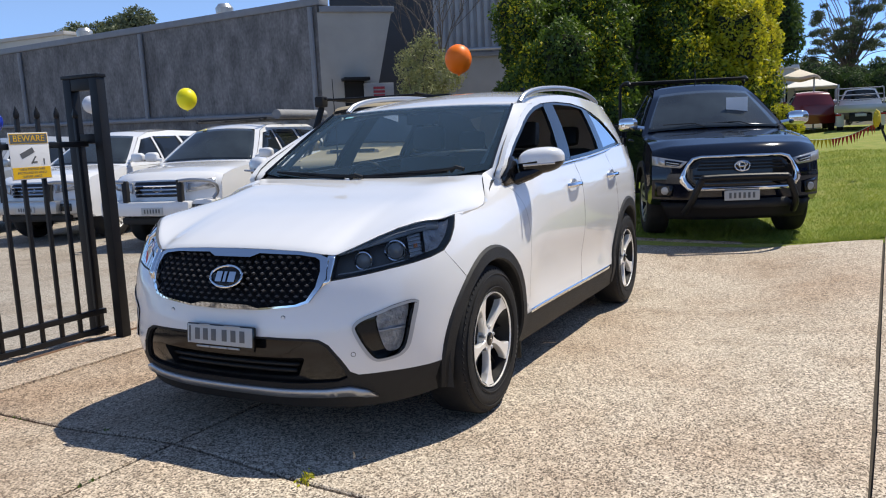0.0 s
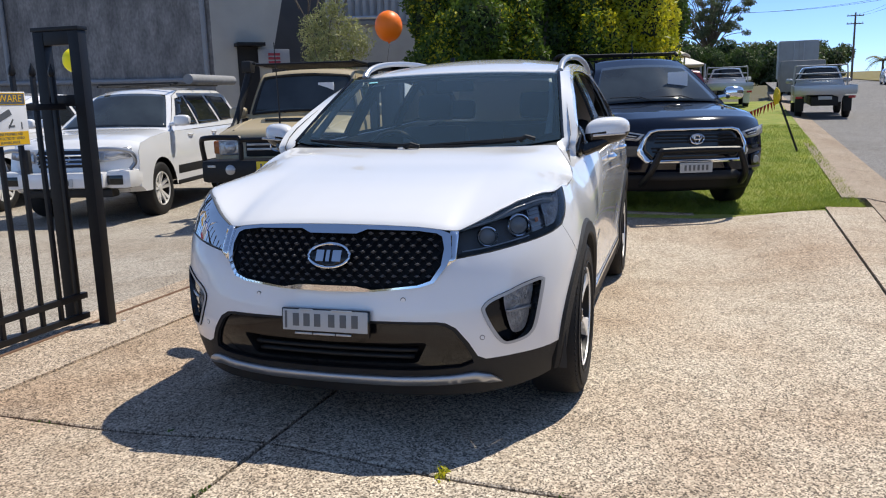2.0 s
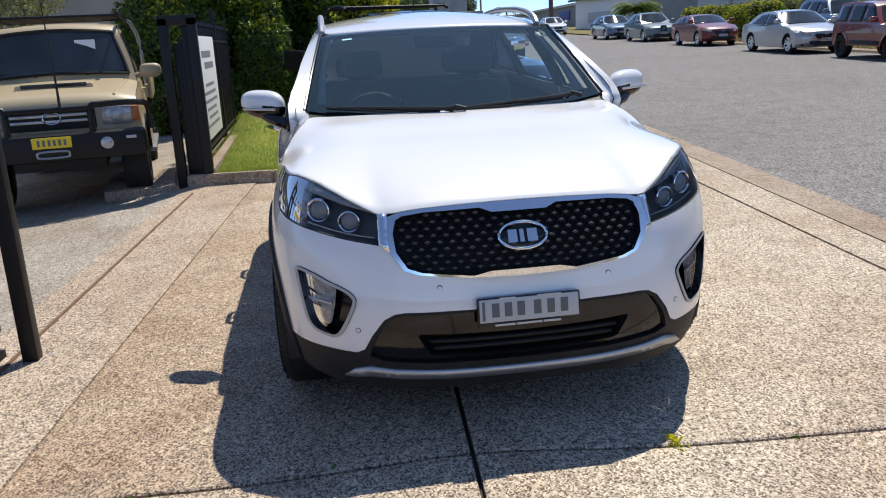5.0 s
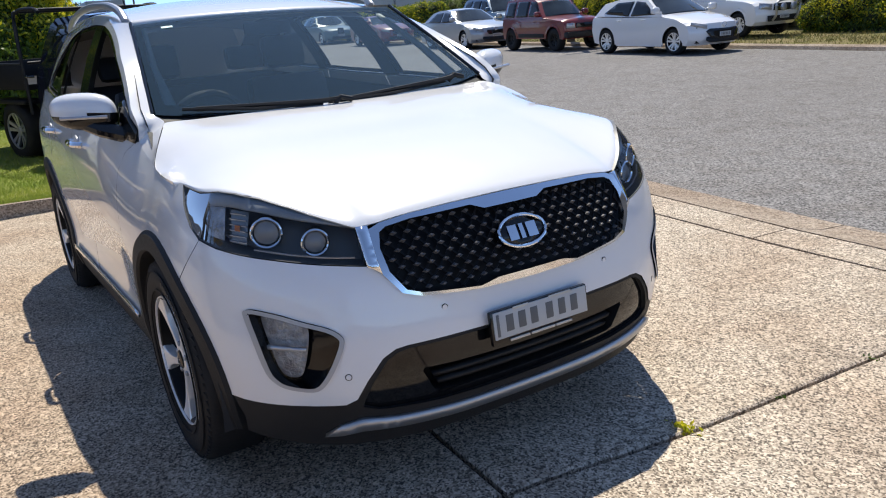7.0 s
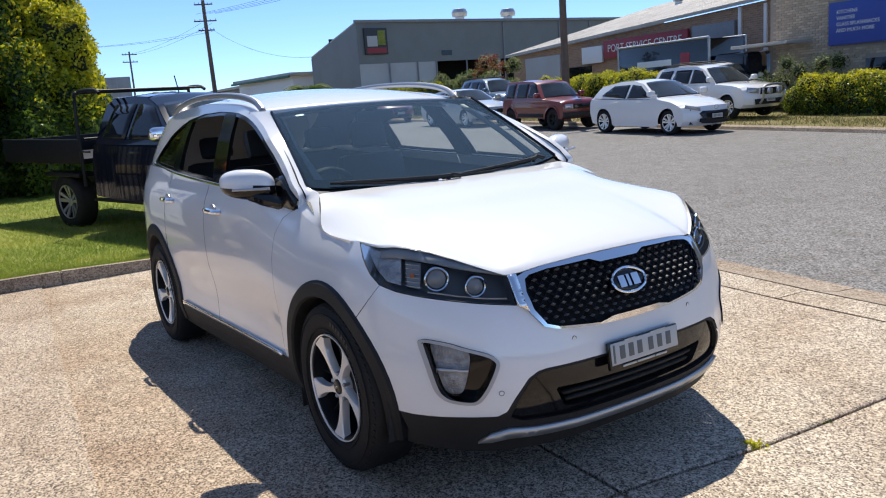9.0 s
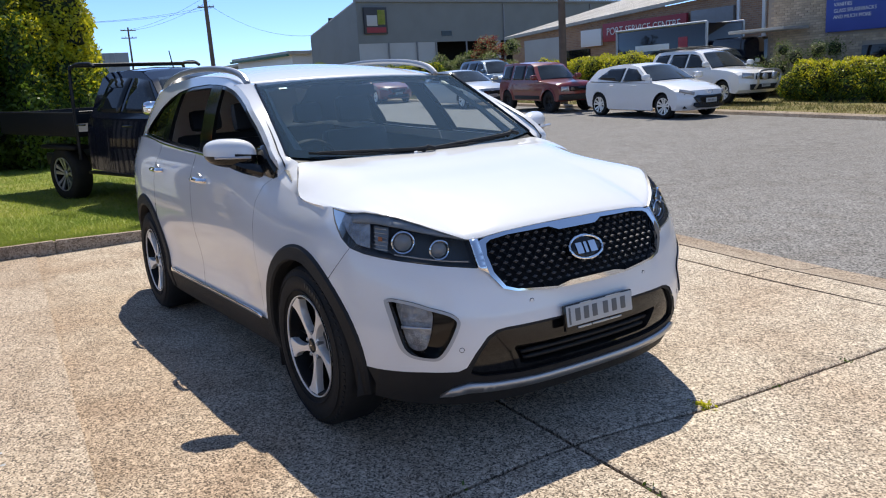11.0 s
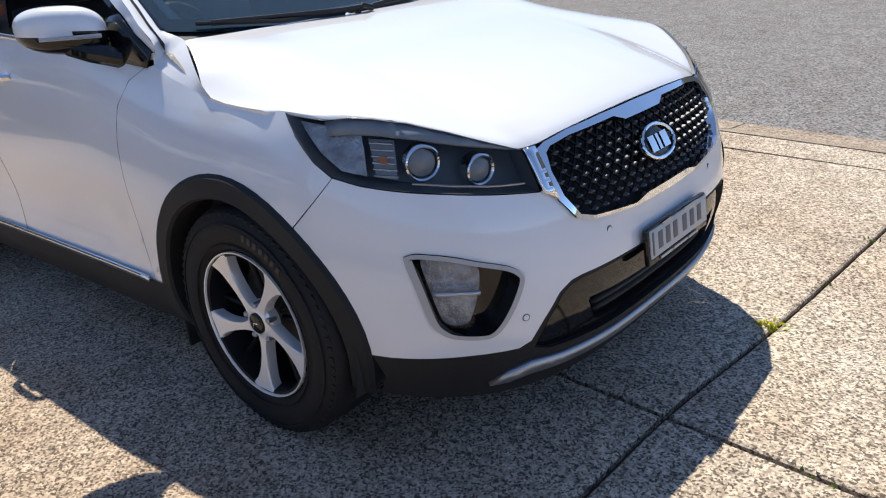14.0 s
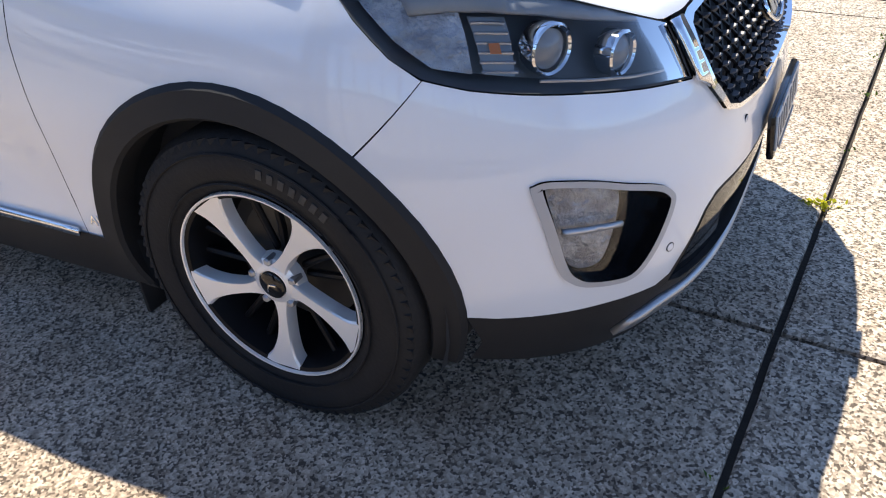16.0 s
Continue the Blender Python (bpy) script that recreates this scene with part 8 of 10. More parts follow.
vs = [bm.verts.new(m4 @ Vector(p)) for p in rf4] + [bm.verts.new(m4 @ (Vector(p) + Vector((0, 0, 0.1)))) for p in rf4]
for q in ((0, 1, 2, 3), (7, 6, 5, 4), (0, 4, 5, 1), (1, 5, 6, 2), (2, 6, 7, 3), (3, 7, 4, 0)):
    bm.faces.new([vs[i] for i in q])
bmesh.ops.recalc_face_normals(bm, faces=bm.faces)
part("roof", bm, M_ROOF, sh, smooth=False)
bm = bmesh.new()
front = [(0, 0.5), (0, 7.75), (-9.0, 5.75), (-9.0, 0.5)]
vs = [bm.verts.new((-52.2 + p[0], 28.0 - 0.02 + p[0] * -0.03, p[1])) for p in front] + [bm.verts.new((-52.2 + p[0], 28.25 + p[0] * -0.03, p[1])) for p in front]
for q in ((0, 1, 2, 3), (7, 6, 5, 4), (0, 4, 5, 1), (1, 5, 6, 2), (2, 6, 7, 3), (3, 7, 4, 0)):
    bm.faces.new([vs[i] for i in q])
bmesh.ops.recalc_face_normals(bm, faces=bm.faces)
part("gable_wall", bm, M_SHED, sh, smooth=False)
for x in (2.6, 5.2, 7.0, 10.0, 14.0, 20.3, 24.0, 28.0):
    part("downpipe", tube(bmesh.new(), [m4 @ Vector((x, -0.08, 0.6)), m4 @ Vector((x, -0.08, 4.6 if x < 12 else 7.6))], 0.07), M_FLASH, sh)
for x in (5.0, 10.2):
    part("roof_vent", lathe(bmesh.new(), [(0.4, 0), (0.4, 0.5), (0.62, 0.55), (0.70, 0.85), (0.55, 1.15), (0, 1.25)], m4 @ Matrix.Translation((x + 6, 2.0, 7.8)) @ pose(0, 0, 0, 90, 0, 0), 18), M_GALV, sh, "round galvanised roof ventilator")
sgn = boxpart("picture_sign", (0.5, -0.25, 5.3), (2.5, -0.05, 7.3), M_DARKCLAD, sh, 0.03, m4)
for lo, hi, mt in (((0.65, 5.4), (2.35, 5.8), M_SIGNRED), ((0.7, 5.9), (1.6, 6.7), M_SHEDLOW), ((1.65, 6.0), (2.3, 7.1), M_TURF)):
    boxpart("sign_panel", (lo[0], -0.27, lo[1]), (hi[0], -0.25, hi[1]), mt, sgn, 0.005, m4)
boxpart("window", (7.6, -0.05, 5.05), (8.6, -0.02, 5.45), M_DARKGLASS, sh, 0.0, m4)
bin_ = thing("skip_bin", "teal steel bin standing in the shed doorway", "bin", m4 @ pose(16.5, -1.5, 0.9))
boxpart("bin_body", (-1.6, -0.9, 0.1), (1.6, 0.9, 2.0), mat("teal_paint", (0.02, 0.30, 0.28), 0.5), bin_, 0.06)
boxpart("bin_base", (-1.6, -0.9, -0.2), (1.6, 0.9, 0.1), M_STEELBLK, bin_, 0.02)
lw = thing("low_shed", "low white shed with green gutter beyond the steel shed", "building")
boxpart("wall", (-80, 28.5, 0.3), (-66, 50, 4.6), M_WHITEP, lw)
boxpart("roof", (-80.4, 28.0, 4.6), (-65.6, 50.4, 4.9), M_ROOF, lw)
boxpart("gutter", (-80.5, 27.8, 4.45), (-65.5, 28.0, 4.65), mat("green_gutter", (0.03, 0.12, 0.08), 0.5), lw, 0.02)
boxpart("sign_board", (-76, 28.38, 2.2), (-70, 28.5, 3.2), M_SHEDLOW, lw, 0.02)


def street_box(name, u0, u1, v0, v1, z0, z1, mt, parent, bevel=0.0, label=""):
    m = Matrix.Translation(street(0, 0)) @ pose(0, 0, 0, 0, 0, STREET_TURN)
    # the frame's x runs along the street, its -y across it
    return boxpart(name, (u0, -v1, z0), (u1, -v0, z1), mt, parent, bevel, m, label)


def street_m(u, v, z):
    """Lettering frame on a wall that faces the street, seen from across it."""
    return Matrix.Translation(STREET0 + ALONG * u + ACROSS * v + Vector((0, 0, z))) @ pose(0, 0, 0, 90, 0, STREET_TURN + 180)


# service centre with red sign
sc = thing("service_centre", "brick workshop with pale steel roof and red lettered sign", "building")
bm = bmesh.new()
for u0, u1, mt in ((19.0, 38.0, None),):
    fr = [(u0, 22.2, 0.0), (u1, 22.2, 0.0), (u1, 22.2, 3.72), (u0, 22.2, 4.53)]
    vs = [bm.verts.new(STREET0 + ALONG * u + ACROSS * v + Vector((0, 0, z))) for u, v, z in fr] + [bm.verts.new(STREET0 + ALONG * u + ACROSS * (v + 0.3) + Vector((0, 0, z))) for u, v, z in fr]
    for q in ((0, 1, 2, 3), (7, 6, 5, 4), (0, 4, 5, 1), (1, 5, 6, 2), (2, 6, 7, 3), (3, 7, 4, 0)):
        bm.faces.new([vs[i] for i in q])
bmesh.ops.recalc_face_normals(bm, faces=bm.faces)
part("wall", bm, M_BRICKW, sc, "brown brick front wall", smooth=False)
street_box("wall_panel", 33.2, 36.6, 22.14, 22.2, 0.1, 3.5, M_SHEDLOW, sc)
street_box("corner_post", 20.55, 20.7, 22.1, 22.2, 0.0, 4.4, M_WHITEP, sc)
street_box("wall_pipe", 19.25, 19.4, 22.1, 22.2, 0.0, 4.4, M_WHITEP, sc)
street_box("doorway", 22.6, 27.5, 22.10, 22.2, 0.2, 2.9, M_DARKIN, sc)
street_box("doorway", 30.5, 33.0, 22.12, 22.2, 0.2, 2.7, M_DARKGLASS, sc)
bm = bmesh.new()
rf = [(18.6, 21.9, 4.55), (38.4, 21.9, 3.7), (38.4, 34, 6.5), (18.6, 34, 7.35)]
vs = [bm.verts.new(STREET0 + ALONG * u + ACROSS * v + Vector((0, 0, z))) for u, v, z in rf] + [bm.verts.new(STREET0 + ALONG * u + ACROSS * v + Vector((0, 0, z + 0.15))) for u, v, z in rf]
for q in ((0, 1, 2, 3), (7, 6, 5, 4), (0, 4, 5, 1), (1, 5, 6, 2), (2, 6, 7, 3), (3, 7, 4, 0)):
    bm.faces.new([vs[i] for i in q])
bmesh.ops.recalc_face_normals(bm, faces=bm.faces)
part("roof", bm, M_ROOF, sc, smooth=False)
for i in range(1, 40):
    u = 18.6 + 0.5 * i
    z = 4.55 - 0.85 * (u - 18.6) / 19.8
    part("roof_rib", tube(bmesh.new(), [STREET0 + ALONG * u + ACROSS * 22.0 + Vector((0, 0, z + 0.16)), STREET0 + ALONG * u + ACROSS * 34 + Vector((0, 0, z + 2.93))], 0.03, 4), M_ROOF, sc)
for u in (21, 26, 32):
    part("roof_vent", lathe(bmesh.new(), [(0.2, 0), (0.2, 0.35), (0.3, 0.4), (0.32, 0.62), (0, 0.75)], Matrix.Translation(STREET0 + ALONG * u + ACROSS * 30 + Vector((0, 0, 6.35 - 0.043 * (u - 18.6)))) @ pose(0, 0, 0, 90, 0, 0), 14), M_GALV, sc)
sgn = street_box("sign_board", 23.4, 29.2, 21.95, 22.08, 2.95, 3.85, M_SIGNRED, sc, 0.01, "dark red sign board")
words("sign_letters", "PORT SERVICE CENTRE", 0.52, M_WHITEP, sgn, street_m(26.3, 21.93, 3.42), 0.004, squeeze=0.95)
street_box("side_sign", 29.35, 31.0, 21.95, 22.08, 2.8, 3.65, M_WHITEP, sc, 0.01)
street_box("window_panel", 20.8, 23.2, 22.0, 22.15, 3.0, 3.9, M_FLASH, sc, 0.01)
# brick warehouse
bw = thing("brick_warehouse", "tan brick warehouse with blue sign and glazed entry", "building")
street_box("wall", -9.0, 17.0, 19.6, 19.9, -0.1, 7.0, M_MORTAR, bw)
street_box("roof", -9.3, 17.3, 19.3, 34, 7.0, 7.2, M_ROOF, bw)
sgn = street_box("sign_board", 9.2, 14.5, 19.42, 19.52, 2.35, 3.75, M_SIGNBLUE, bw, 0.01, "blue sign with white words")
for i, txt in enumerate(("KITCHENS", "VANITIES", "GLASS SPLASHBACKS", "AND MUCH MORE")):
    words("sign_letters", txt, 0.17, M_WHITEP, sgn, street_m(14.2, 19.40, 3.42 - 0.2 * i), 0.004, "LEFT", 0.95)
street_box("sign_shape", 10.0, 10.3, 19.38, 19.42, 2.6, 3.5, M_WHITEP, sgn, 0.05)
street_box("sign_shape", 9.7, 10.7, 19.38, 19.42, 3.25, 3.45, M_SIGNRED, sgn, 0.05)
sg2 = street_box("name_board", 6.6, 8.6, 19.40, 19.5, 1.95, 2.5, M_WHITEP, bw, 0.01, "white name board")
street_box("board_bar", 6.9, 8.3, 19.38, 19.40, 2.1, 2.3, M_SIGNRED, sg2, 0.01)
street_box("board_bar", 7.1, 8.1, 19.38, 19.40, 2.36, 2.42, M_INK, sg2, 0.005)
street_box("entry_glass", 4.2, 7.6, 19.5, 19.6, 0.0, 1.75, M_DARKGLASS, bw, 0.01)
for u in (4.2, 5.3, 6.4, 7.6):
    street_box("entry_frame", u - 0.04, u + 0.04, 19.46, 19.52, -0.05, 1.78, M_STEELBLK, bw, 0.005)
street_box("lintel", 4.0, 7.8, 19.44, 19.58, 1.75, 1.90, M_STEELBLK, bw, 0.01)
street_box("window", 9.0, 13.2, 19.52, 19.6, 0.95, 1.85, M_DARKGLASS, bw, 0.01)
aw = street_box("awning", 15.2, 17.6, 18.2, 19.5, 2.55, 2.65, M_ROOF, bw, 0.02)
# bricks of the warehouse wall that stand proud of the mortar, seen beside the sign
brick = box(bmesh.new(), (-0.112, -0.02, -0.036), (0.112, 0.02, 0.036), 0.004)
brick_me = bpy.data.meshes.new("brick")
brick.to_mesh(brick_me)
brick.free()
brick_me.materials.append(M_TANBRICK)
rest = bmesh.new()
mm = Matrix.Translation(street(0, 0)) @ pose(0, 0, 0, 0, 0, STREET_TURN)
cnt = 0
for r in range(48):
    for c in range(70):
        u = 0.6 + 0.234 * c + (0.117 if r % 2 else 0)
        z = 0.35 + 0.084 * r
        if u > 16.85 or (4.0 < u < 7.8 and z < 1.95) or (8.9 < u < 13.3 and 0.85 < z < 1.95) or (9.1 < u < 14.6 and 2.28 < z < 3.82) or (6.5 < u < 8.7 and 1.85 < z < 2.6):
            continue
        p = mm @ pose(u, -19.595, z)
        if 14.6 <= u < 16.4 and z > 1.9 and cnt < 260:
            ob = new("brick", brick_me)
            ob.parent = bw
            ob.matrix_basis = p
            cnt += 1
        else:
            k = len(rest.verts)
            pts = [p @ Vector(q) for q in ((-0.112, 0.02, -0.036), (0.112, 0.02, -0.036), (0.112, 0.02, 0.036), (-0.112, 0.02, 0.036), (-0.112, 0, -0.036), (0.112, 0, -0.036), (0.112, 0, 0.036), (-0.112, 0, 0.036))]
            vv = [rest.verts.new(q) for q in pts]
            for q in ((0, 1, 2, 3), (0, 4, 5, 1), (1, 5, 6, 2), (2, 6, 7, 3), (3, 7, 4, 0)):
                rest.faces.new([vv[i] for i in q])
M_TANREST = mat("tan_brick_rest", (0.50, 0.40, 0.29), 0.9, second=(0.40, 0.31, 0.22), scale=4, amount=0.8, island=0.2, bump=0.3)
tagged(part("brickwork", rest, M_TANREST, bw, smooth=False), kind="stuff")
# black food van behind the hedge
fv = thing("food_van", "black catering van body with pale frame behind the hedge", "van", Matrix.Translation(street(21.6, 19.6, -0.1)) @ pose(0, 0, 0, 0, 0, STREET_TURN))
boxpart("van_body", (-2.6, -1.0, 0.5), (2.6, 1.0, 2.75), M_BLACKP, fv, 0.04)
boxpart("chassis", (-2.5, -0.8, 0.3), (3.6, 0.8, 0.5), M_STEELBLK, fv)
boxpart("van_cab", (-4.4, -0.95, 0.45), (-2.7, 0.95, 2.1), M_BLACKP, fv, 0.2)
for x in (-2.6, 2.6):
    for sg in (1, -1):
        part("frame_post", tube(bmesh.new(), [(x, sg * 1.0, 0.5), (x, sg * 1.0, 2.78)], 0.05), M_SATIN, fv)
for sg in (1, -1):
    part("frame_rail", tube(bmesh.new(), [(-2.6, sg * 1.0, 2.78), (2.6, sg * 1.0, 2.78)], 0.05), M_SATIN, fv)
boxpart("van_mark", (-1.6, 1.0, 1.6), (-1.1, 1.012, 2.3), M_SIGNRED, fv, 0.05)
boxpart("van_mark", (-0.6, 1.0, 1.85), (1.4, 1.012, 2.1), M_WHITEP, fv, 0.02)
for x in (-3.6, 1.6):
    for sg in (1, -1):
        wheel(fv, x, sg * 0.85, 0.34, 0.2, 0.2, M_SATIN, side=sg)
# far sheds down the street
fs = thing("far_shed", "long grey shed far down the street", "building")
street_box("wall", 96, 150, 21, 36, 0.8, 4.7, M_SHED, fs)
street_box("roof", 95.5, 150.5, 20.6, 36.4, 4.7, 5.0, M_ROOF, fs)
street_box("sign_board", 104, 110, 20.85, 21.0, 3.0, 4.2, M_SIGNBLUE, fs, 0.02)
ca = thing("shade_canopy", "white peaked shade canopy beyond the hedge", "canopy")
bm = bmesh.new()
top = bm.verts.new((-40, 2.2, 3.35))
ring = [bm.verts.new(p) for p in ((-42, 1.0, 2.75), (-38, 1.0, 2.75), (-38, 3.4, 2.75), (-42, 3.4, 2.75))]
for i in range(4):
    bm.faces.new((ring[i], ring[(i + 1) % 4], top))
thicken(part("canopy_sheet", bm, mat("canvas_white", (0.7, 0.67, 0.6), 0.8), ca, smooth=False), 0.05)
for p in ((-42, 1.0), (-38, 1.0), (-38, 3.4), (-42, 3.4)):
    part("canopy_post", tube(bmesh.new(), [(*p, -0.3), (*p, 2.75)], 0.05), M_GALV, ca)
ps = thing("pale_shed", "pale cream shed rising beyond the grey panel building", "building")
boxpart("wall", (-62, -84, -0.3), (-45, -54.6, 10.9), mat("cream_cladding", (0.55, 0.53, 0.48), 0.7, second=(0.48, 0.46, 0.41), scale=0.6), ps, 0.03)
boxpart("roof_edge", (-62.2, -84.2, 10.9), (-44.8, -54.4, 11.2), M_ROOF, ps, 0.03)
nb = thing("white_house", "low white building behind the trees", "building")
boxpart("wall", (-48, -9.0, -0.3), (-36, -1.2, 3.3), M_WHITEP, nb)
boxpart("roof", (-48.4, -9.4, 3.3), (-35.6, -0.9, 3.5), M_ROOF, nb)


# ---- plants ----
def leaf_mat(name, a, b, glow=0.35):
    """Leaves: matt and a little see-through, each its own tint between two greens."""
    m = bpy.data.materials.new(name)
    m.use_nodes = True
    nt = m.node_tree
    nt.nodes.remove(nt.nodes["Principled BSDF"])
    rnd = nt.nodes.new("ShaderNodeNewGeometry").outputs["Random Per Island"]
    mix = nt.nodes.new("ShaderNodeMix")
    mix.data_type = "RGBA"
    mix.inputs["A"].default_value, mix.inputs["B"].default_value = rgb(a), rgb(b)
    co = nt.nodes.new("ShaderNodeTexCoord").outputs["Object"]
    nz = nt.nodes.new("ShaderNodeTexNoise")
    nz.inputs["Scale"].default_value, nz.inputs["Detail"].default_value = 1.1, 3
    nt.links.new(co, nz.inputs["Vector"])
    ad = nt.nodes.new("ShaderNodeMath")
    ad.operation = "MULTIPLY_ADD"
    nt.links.new(nz.outputs["Fac"], ad.inputs[0])
    ad.inputs[1].default_value = 1.6
    ad.inputs[2].default_value = -0.75
    su = nt.nodes.new("ShaderNodeMath")
    su.use_clamp = True
    nt.links.new(ad.outputs[0], su.inputs[0])
    sc_ = nt.nodes.new("ShaderNodeMath")
    sc_.operation = "MULTIPLY"
    nt.links.new(rnd, sc_.inputs[0])
    sc_.inputs[1].default_value = 0.7
    nt.links.new(sc_.outputs[0], su.inputs[1])
    nt.links.new(su.outputs[0], mix.inputs["Factor"])
    di = nt.nodes.new("ShaderNodeBsdfDiffuse")
    tr = nt.nodes.new("ShaderNodeBsdfTranslucent")
    gl = nt.nodes.new("ShaderNodeBsdfGlossy")
    gl.inputs["Roughness"].default_value = 0.45
    gl.inputs["Color"].default_value = (0.5, 0.5, 0.5, 1)
    nt.links.new(mix.outputs["Result"], di.inputs[0])
    nt.links.new(mix.outputs["Result"], tr.inputs[0])
    m1 = nt.nodes.new("ShaderNodeMixShader")
    m1.inputs[0].default_value = glow
    nt.links.new(di.outputs[0], m1.inputs[1])
    nt.links.new(tr.outputs[0], m1.inputs[2])
    m2 = nt.nodes.new("ShaderNodeMixShader")
    m2.inputs[0].default_value = 0.05
    nt.links.new(m1.outputs[0], m2.inputs[1])
    nt.links.new(gl.outputs[0], m2.inputs[2])
    nt.links.new(m2.outputs[0], nt.nodes["Material Output"].inputs[0])
    return m


M_LEAF = leaf_mat("green_leaves", (0.040, 0.085, 0.014), (0.16, 0.24, 0.022), 0.45)
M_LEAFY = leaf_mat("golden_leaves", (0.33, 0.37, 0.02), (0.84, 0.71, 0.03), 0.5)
M_LEAFD = leaf_mat("dark_leaves", (0.028, 0.060, 0.014), (0.085, 0.14, 0.025))
M_LEAFO = leaf_mat("olive_leaves", (0.20, 0.22, 0.08), (0.46, 0.46, 0.22))
M_LEAFG = leaf_mat("gum_leaves", (0.08, 0.105, 0.05), (0.19, 0.215, 0.115))
M_LEAFR = leaf_mat("red_bracts", (0.16, 0.02, 0.015), (0.40, 0.07, 0.03))
# near-black core colour stands for the shade deep among the leaves
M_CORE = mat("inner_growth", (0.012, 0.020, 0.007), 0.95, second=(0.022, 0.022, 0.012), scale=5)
M_BARK = mat("grey_bark", (0.16, 0.13, 0.10), 0.9, second=(0.10, 0.08, 0.06), scale=9, bump=0.4, bump_scale=30)


def quick_mesh(name, verts, faces_per, material, parent, label=""):
    """A mesh of many loose kites or triangles, faces_per corners each."""
    n = len(verts)
    me = bpy.data.meshes.new(name)
    me.vertices.add(n)
    me.vertices.foreach_set("co", np.asarray(verts, dtype=np.float32).ravel())
    me.loops.add(n)
    me.loops.foreach_set("vertex_index", np.arange(n, dtype=np.int32))
    k = n // faces_per
    me.polygons.add(k)
    me.polygons.foreach_set("loop_start", np.arange(0, n, faces_per, dtype=np.int32))
    me.update(calc_edges=True)
    me.validate()
    me.materials.append(material)
    ob = new(name, me)
    ob.parent = parent
    return tagged(ob, label=label, kind="stuff")


def unit(a):
    return a / np.maximum(np.linalg.norm(a, axis=1, keepdims=True), 1e-6)


def kites(rng, at, out, size, slim=0.5, droop=0.0):
    """Leaf blades at points, facing roughly out."""
    n = len(at)
    nrm = unit(out + rng.normal(0, 0.55, (n, 3)))
    way = unit(np.cross(nrm, rng.normal(0, 1, (n, 3))) + 0.35 * out + np.array((0, 0, -droop)))
    side = unit(np.cross(nrm, way))
    s = (size * rng.uniform(0.6, 1.35, n))[:, None]
    q = np.empty((n, 4, 3))
    q[:, 0] = at
    q[:, 1] = at + way * s * 0.45 + side * s * slim * 0.5
    q[:, 2] = at + way * s - nrm * s * 0.12
    q[:, 3] = at + way * s * 0.45 - side * s * slim * 0.5
    return q.reshape(-1, 3)


def shell(rng, lumps, per_m2, depth=0.3, rough=0.12):
    """Points on the outer skin of a heap of egg shapes, with the way out at each."""
    cs = np.array([c for c, r in lumps], float)
    rs = np.array([r for c, r in lumps], float)
    ats, outs, own = [], [], []
    for i in range(len(lumps)):
        r = rs[i]
        area = 4 * math.pi * ((r[0] * r[1]) ** 1.6 / 3 + (r[0] * r[2]) ** 1.6 / 3 + (r[1] * r[2]) ** 1.6 / 3) ** (1 / 1.6)
        n = max(8, int(area * per_m2))
        d = unit(rng.normal(0, 1, (n, 3)))
        wob = 1 + rough * (np.sin(d[:, 0] * 7 + i) + np.sin(d[:, 1] * 8 + 2 * i) + np.sin(d[:, 2] * 9 + 3 * i)) * 0.5
        k = (1 - depth * rng.random(n) ** 1.5) * wob
        ats.append(cs[i] + d * r * k[:, None])
        outs.append(unit(d / r))
        own.append(np.full(n, i))
    at, out, own = np.concatenate(ats), np.concatenate(outs), np.concatenate(own)
    keep = np.ones(len(at), bool)
    for i in range(len(lumps)):
        keep &= (own == i) | ((((at - cs[i]) / rs[i]) ** 2).sum(1) > 0.5)
    return at[keep], out[keep], own[keep]


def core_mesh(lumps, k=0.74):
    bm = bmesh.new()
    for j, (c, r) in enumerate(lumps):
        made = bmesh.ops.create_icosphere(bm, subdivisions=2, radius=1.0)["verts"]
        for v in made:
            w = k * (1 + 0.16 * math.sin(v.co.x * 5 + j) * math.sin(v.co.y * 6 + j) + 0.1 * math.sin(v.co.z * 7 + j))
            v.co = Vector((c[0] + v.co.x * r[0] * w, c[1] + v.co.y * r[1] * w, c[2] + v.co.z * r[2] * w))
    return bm


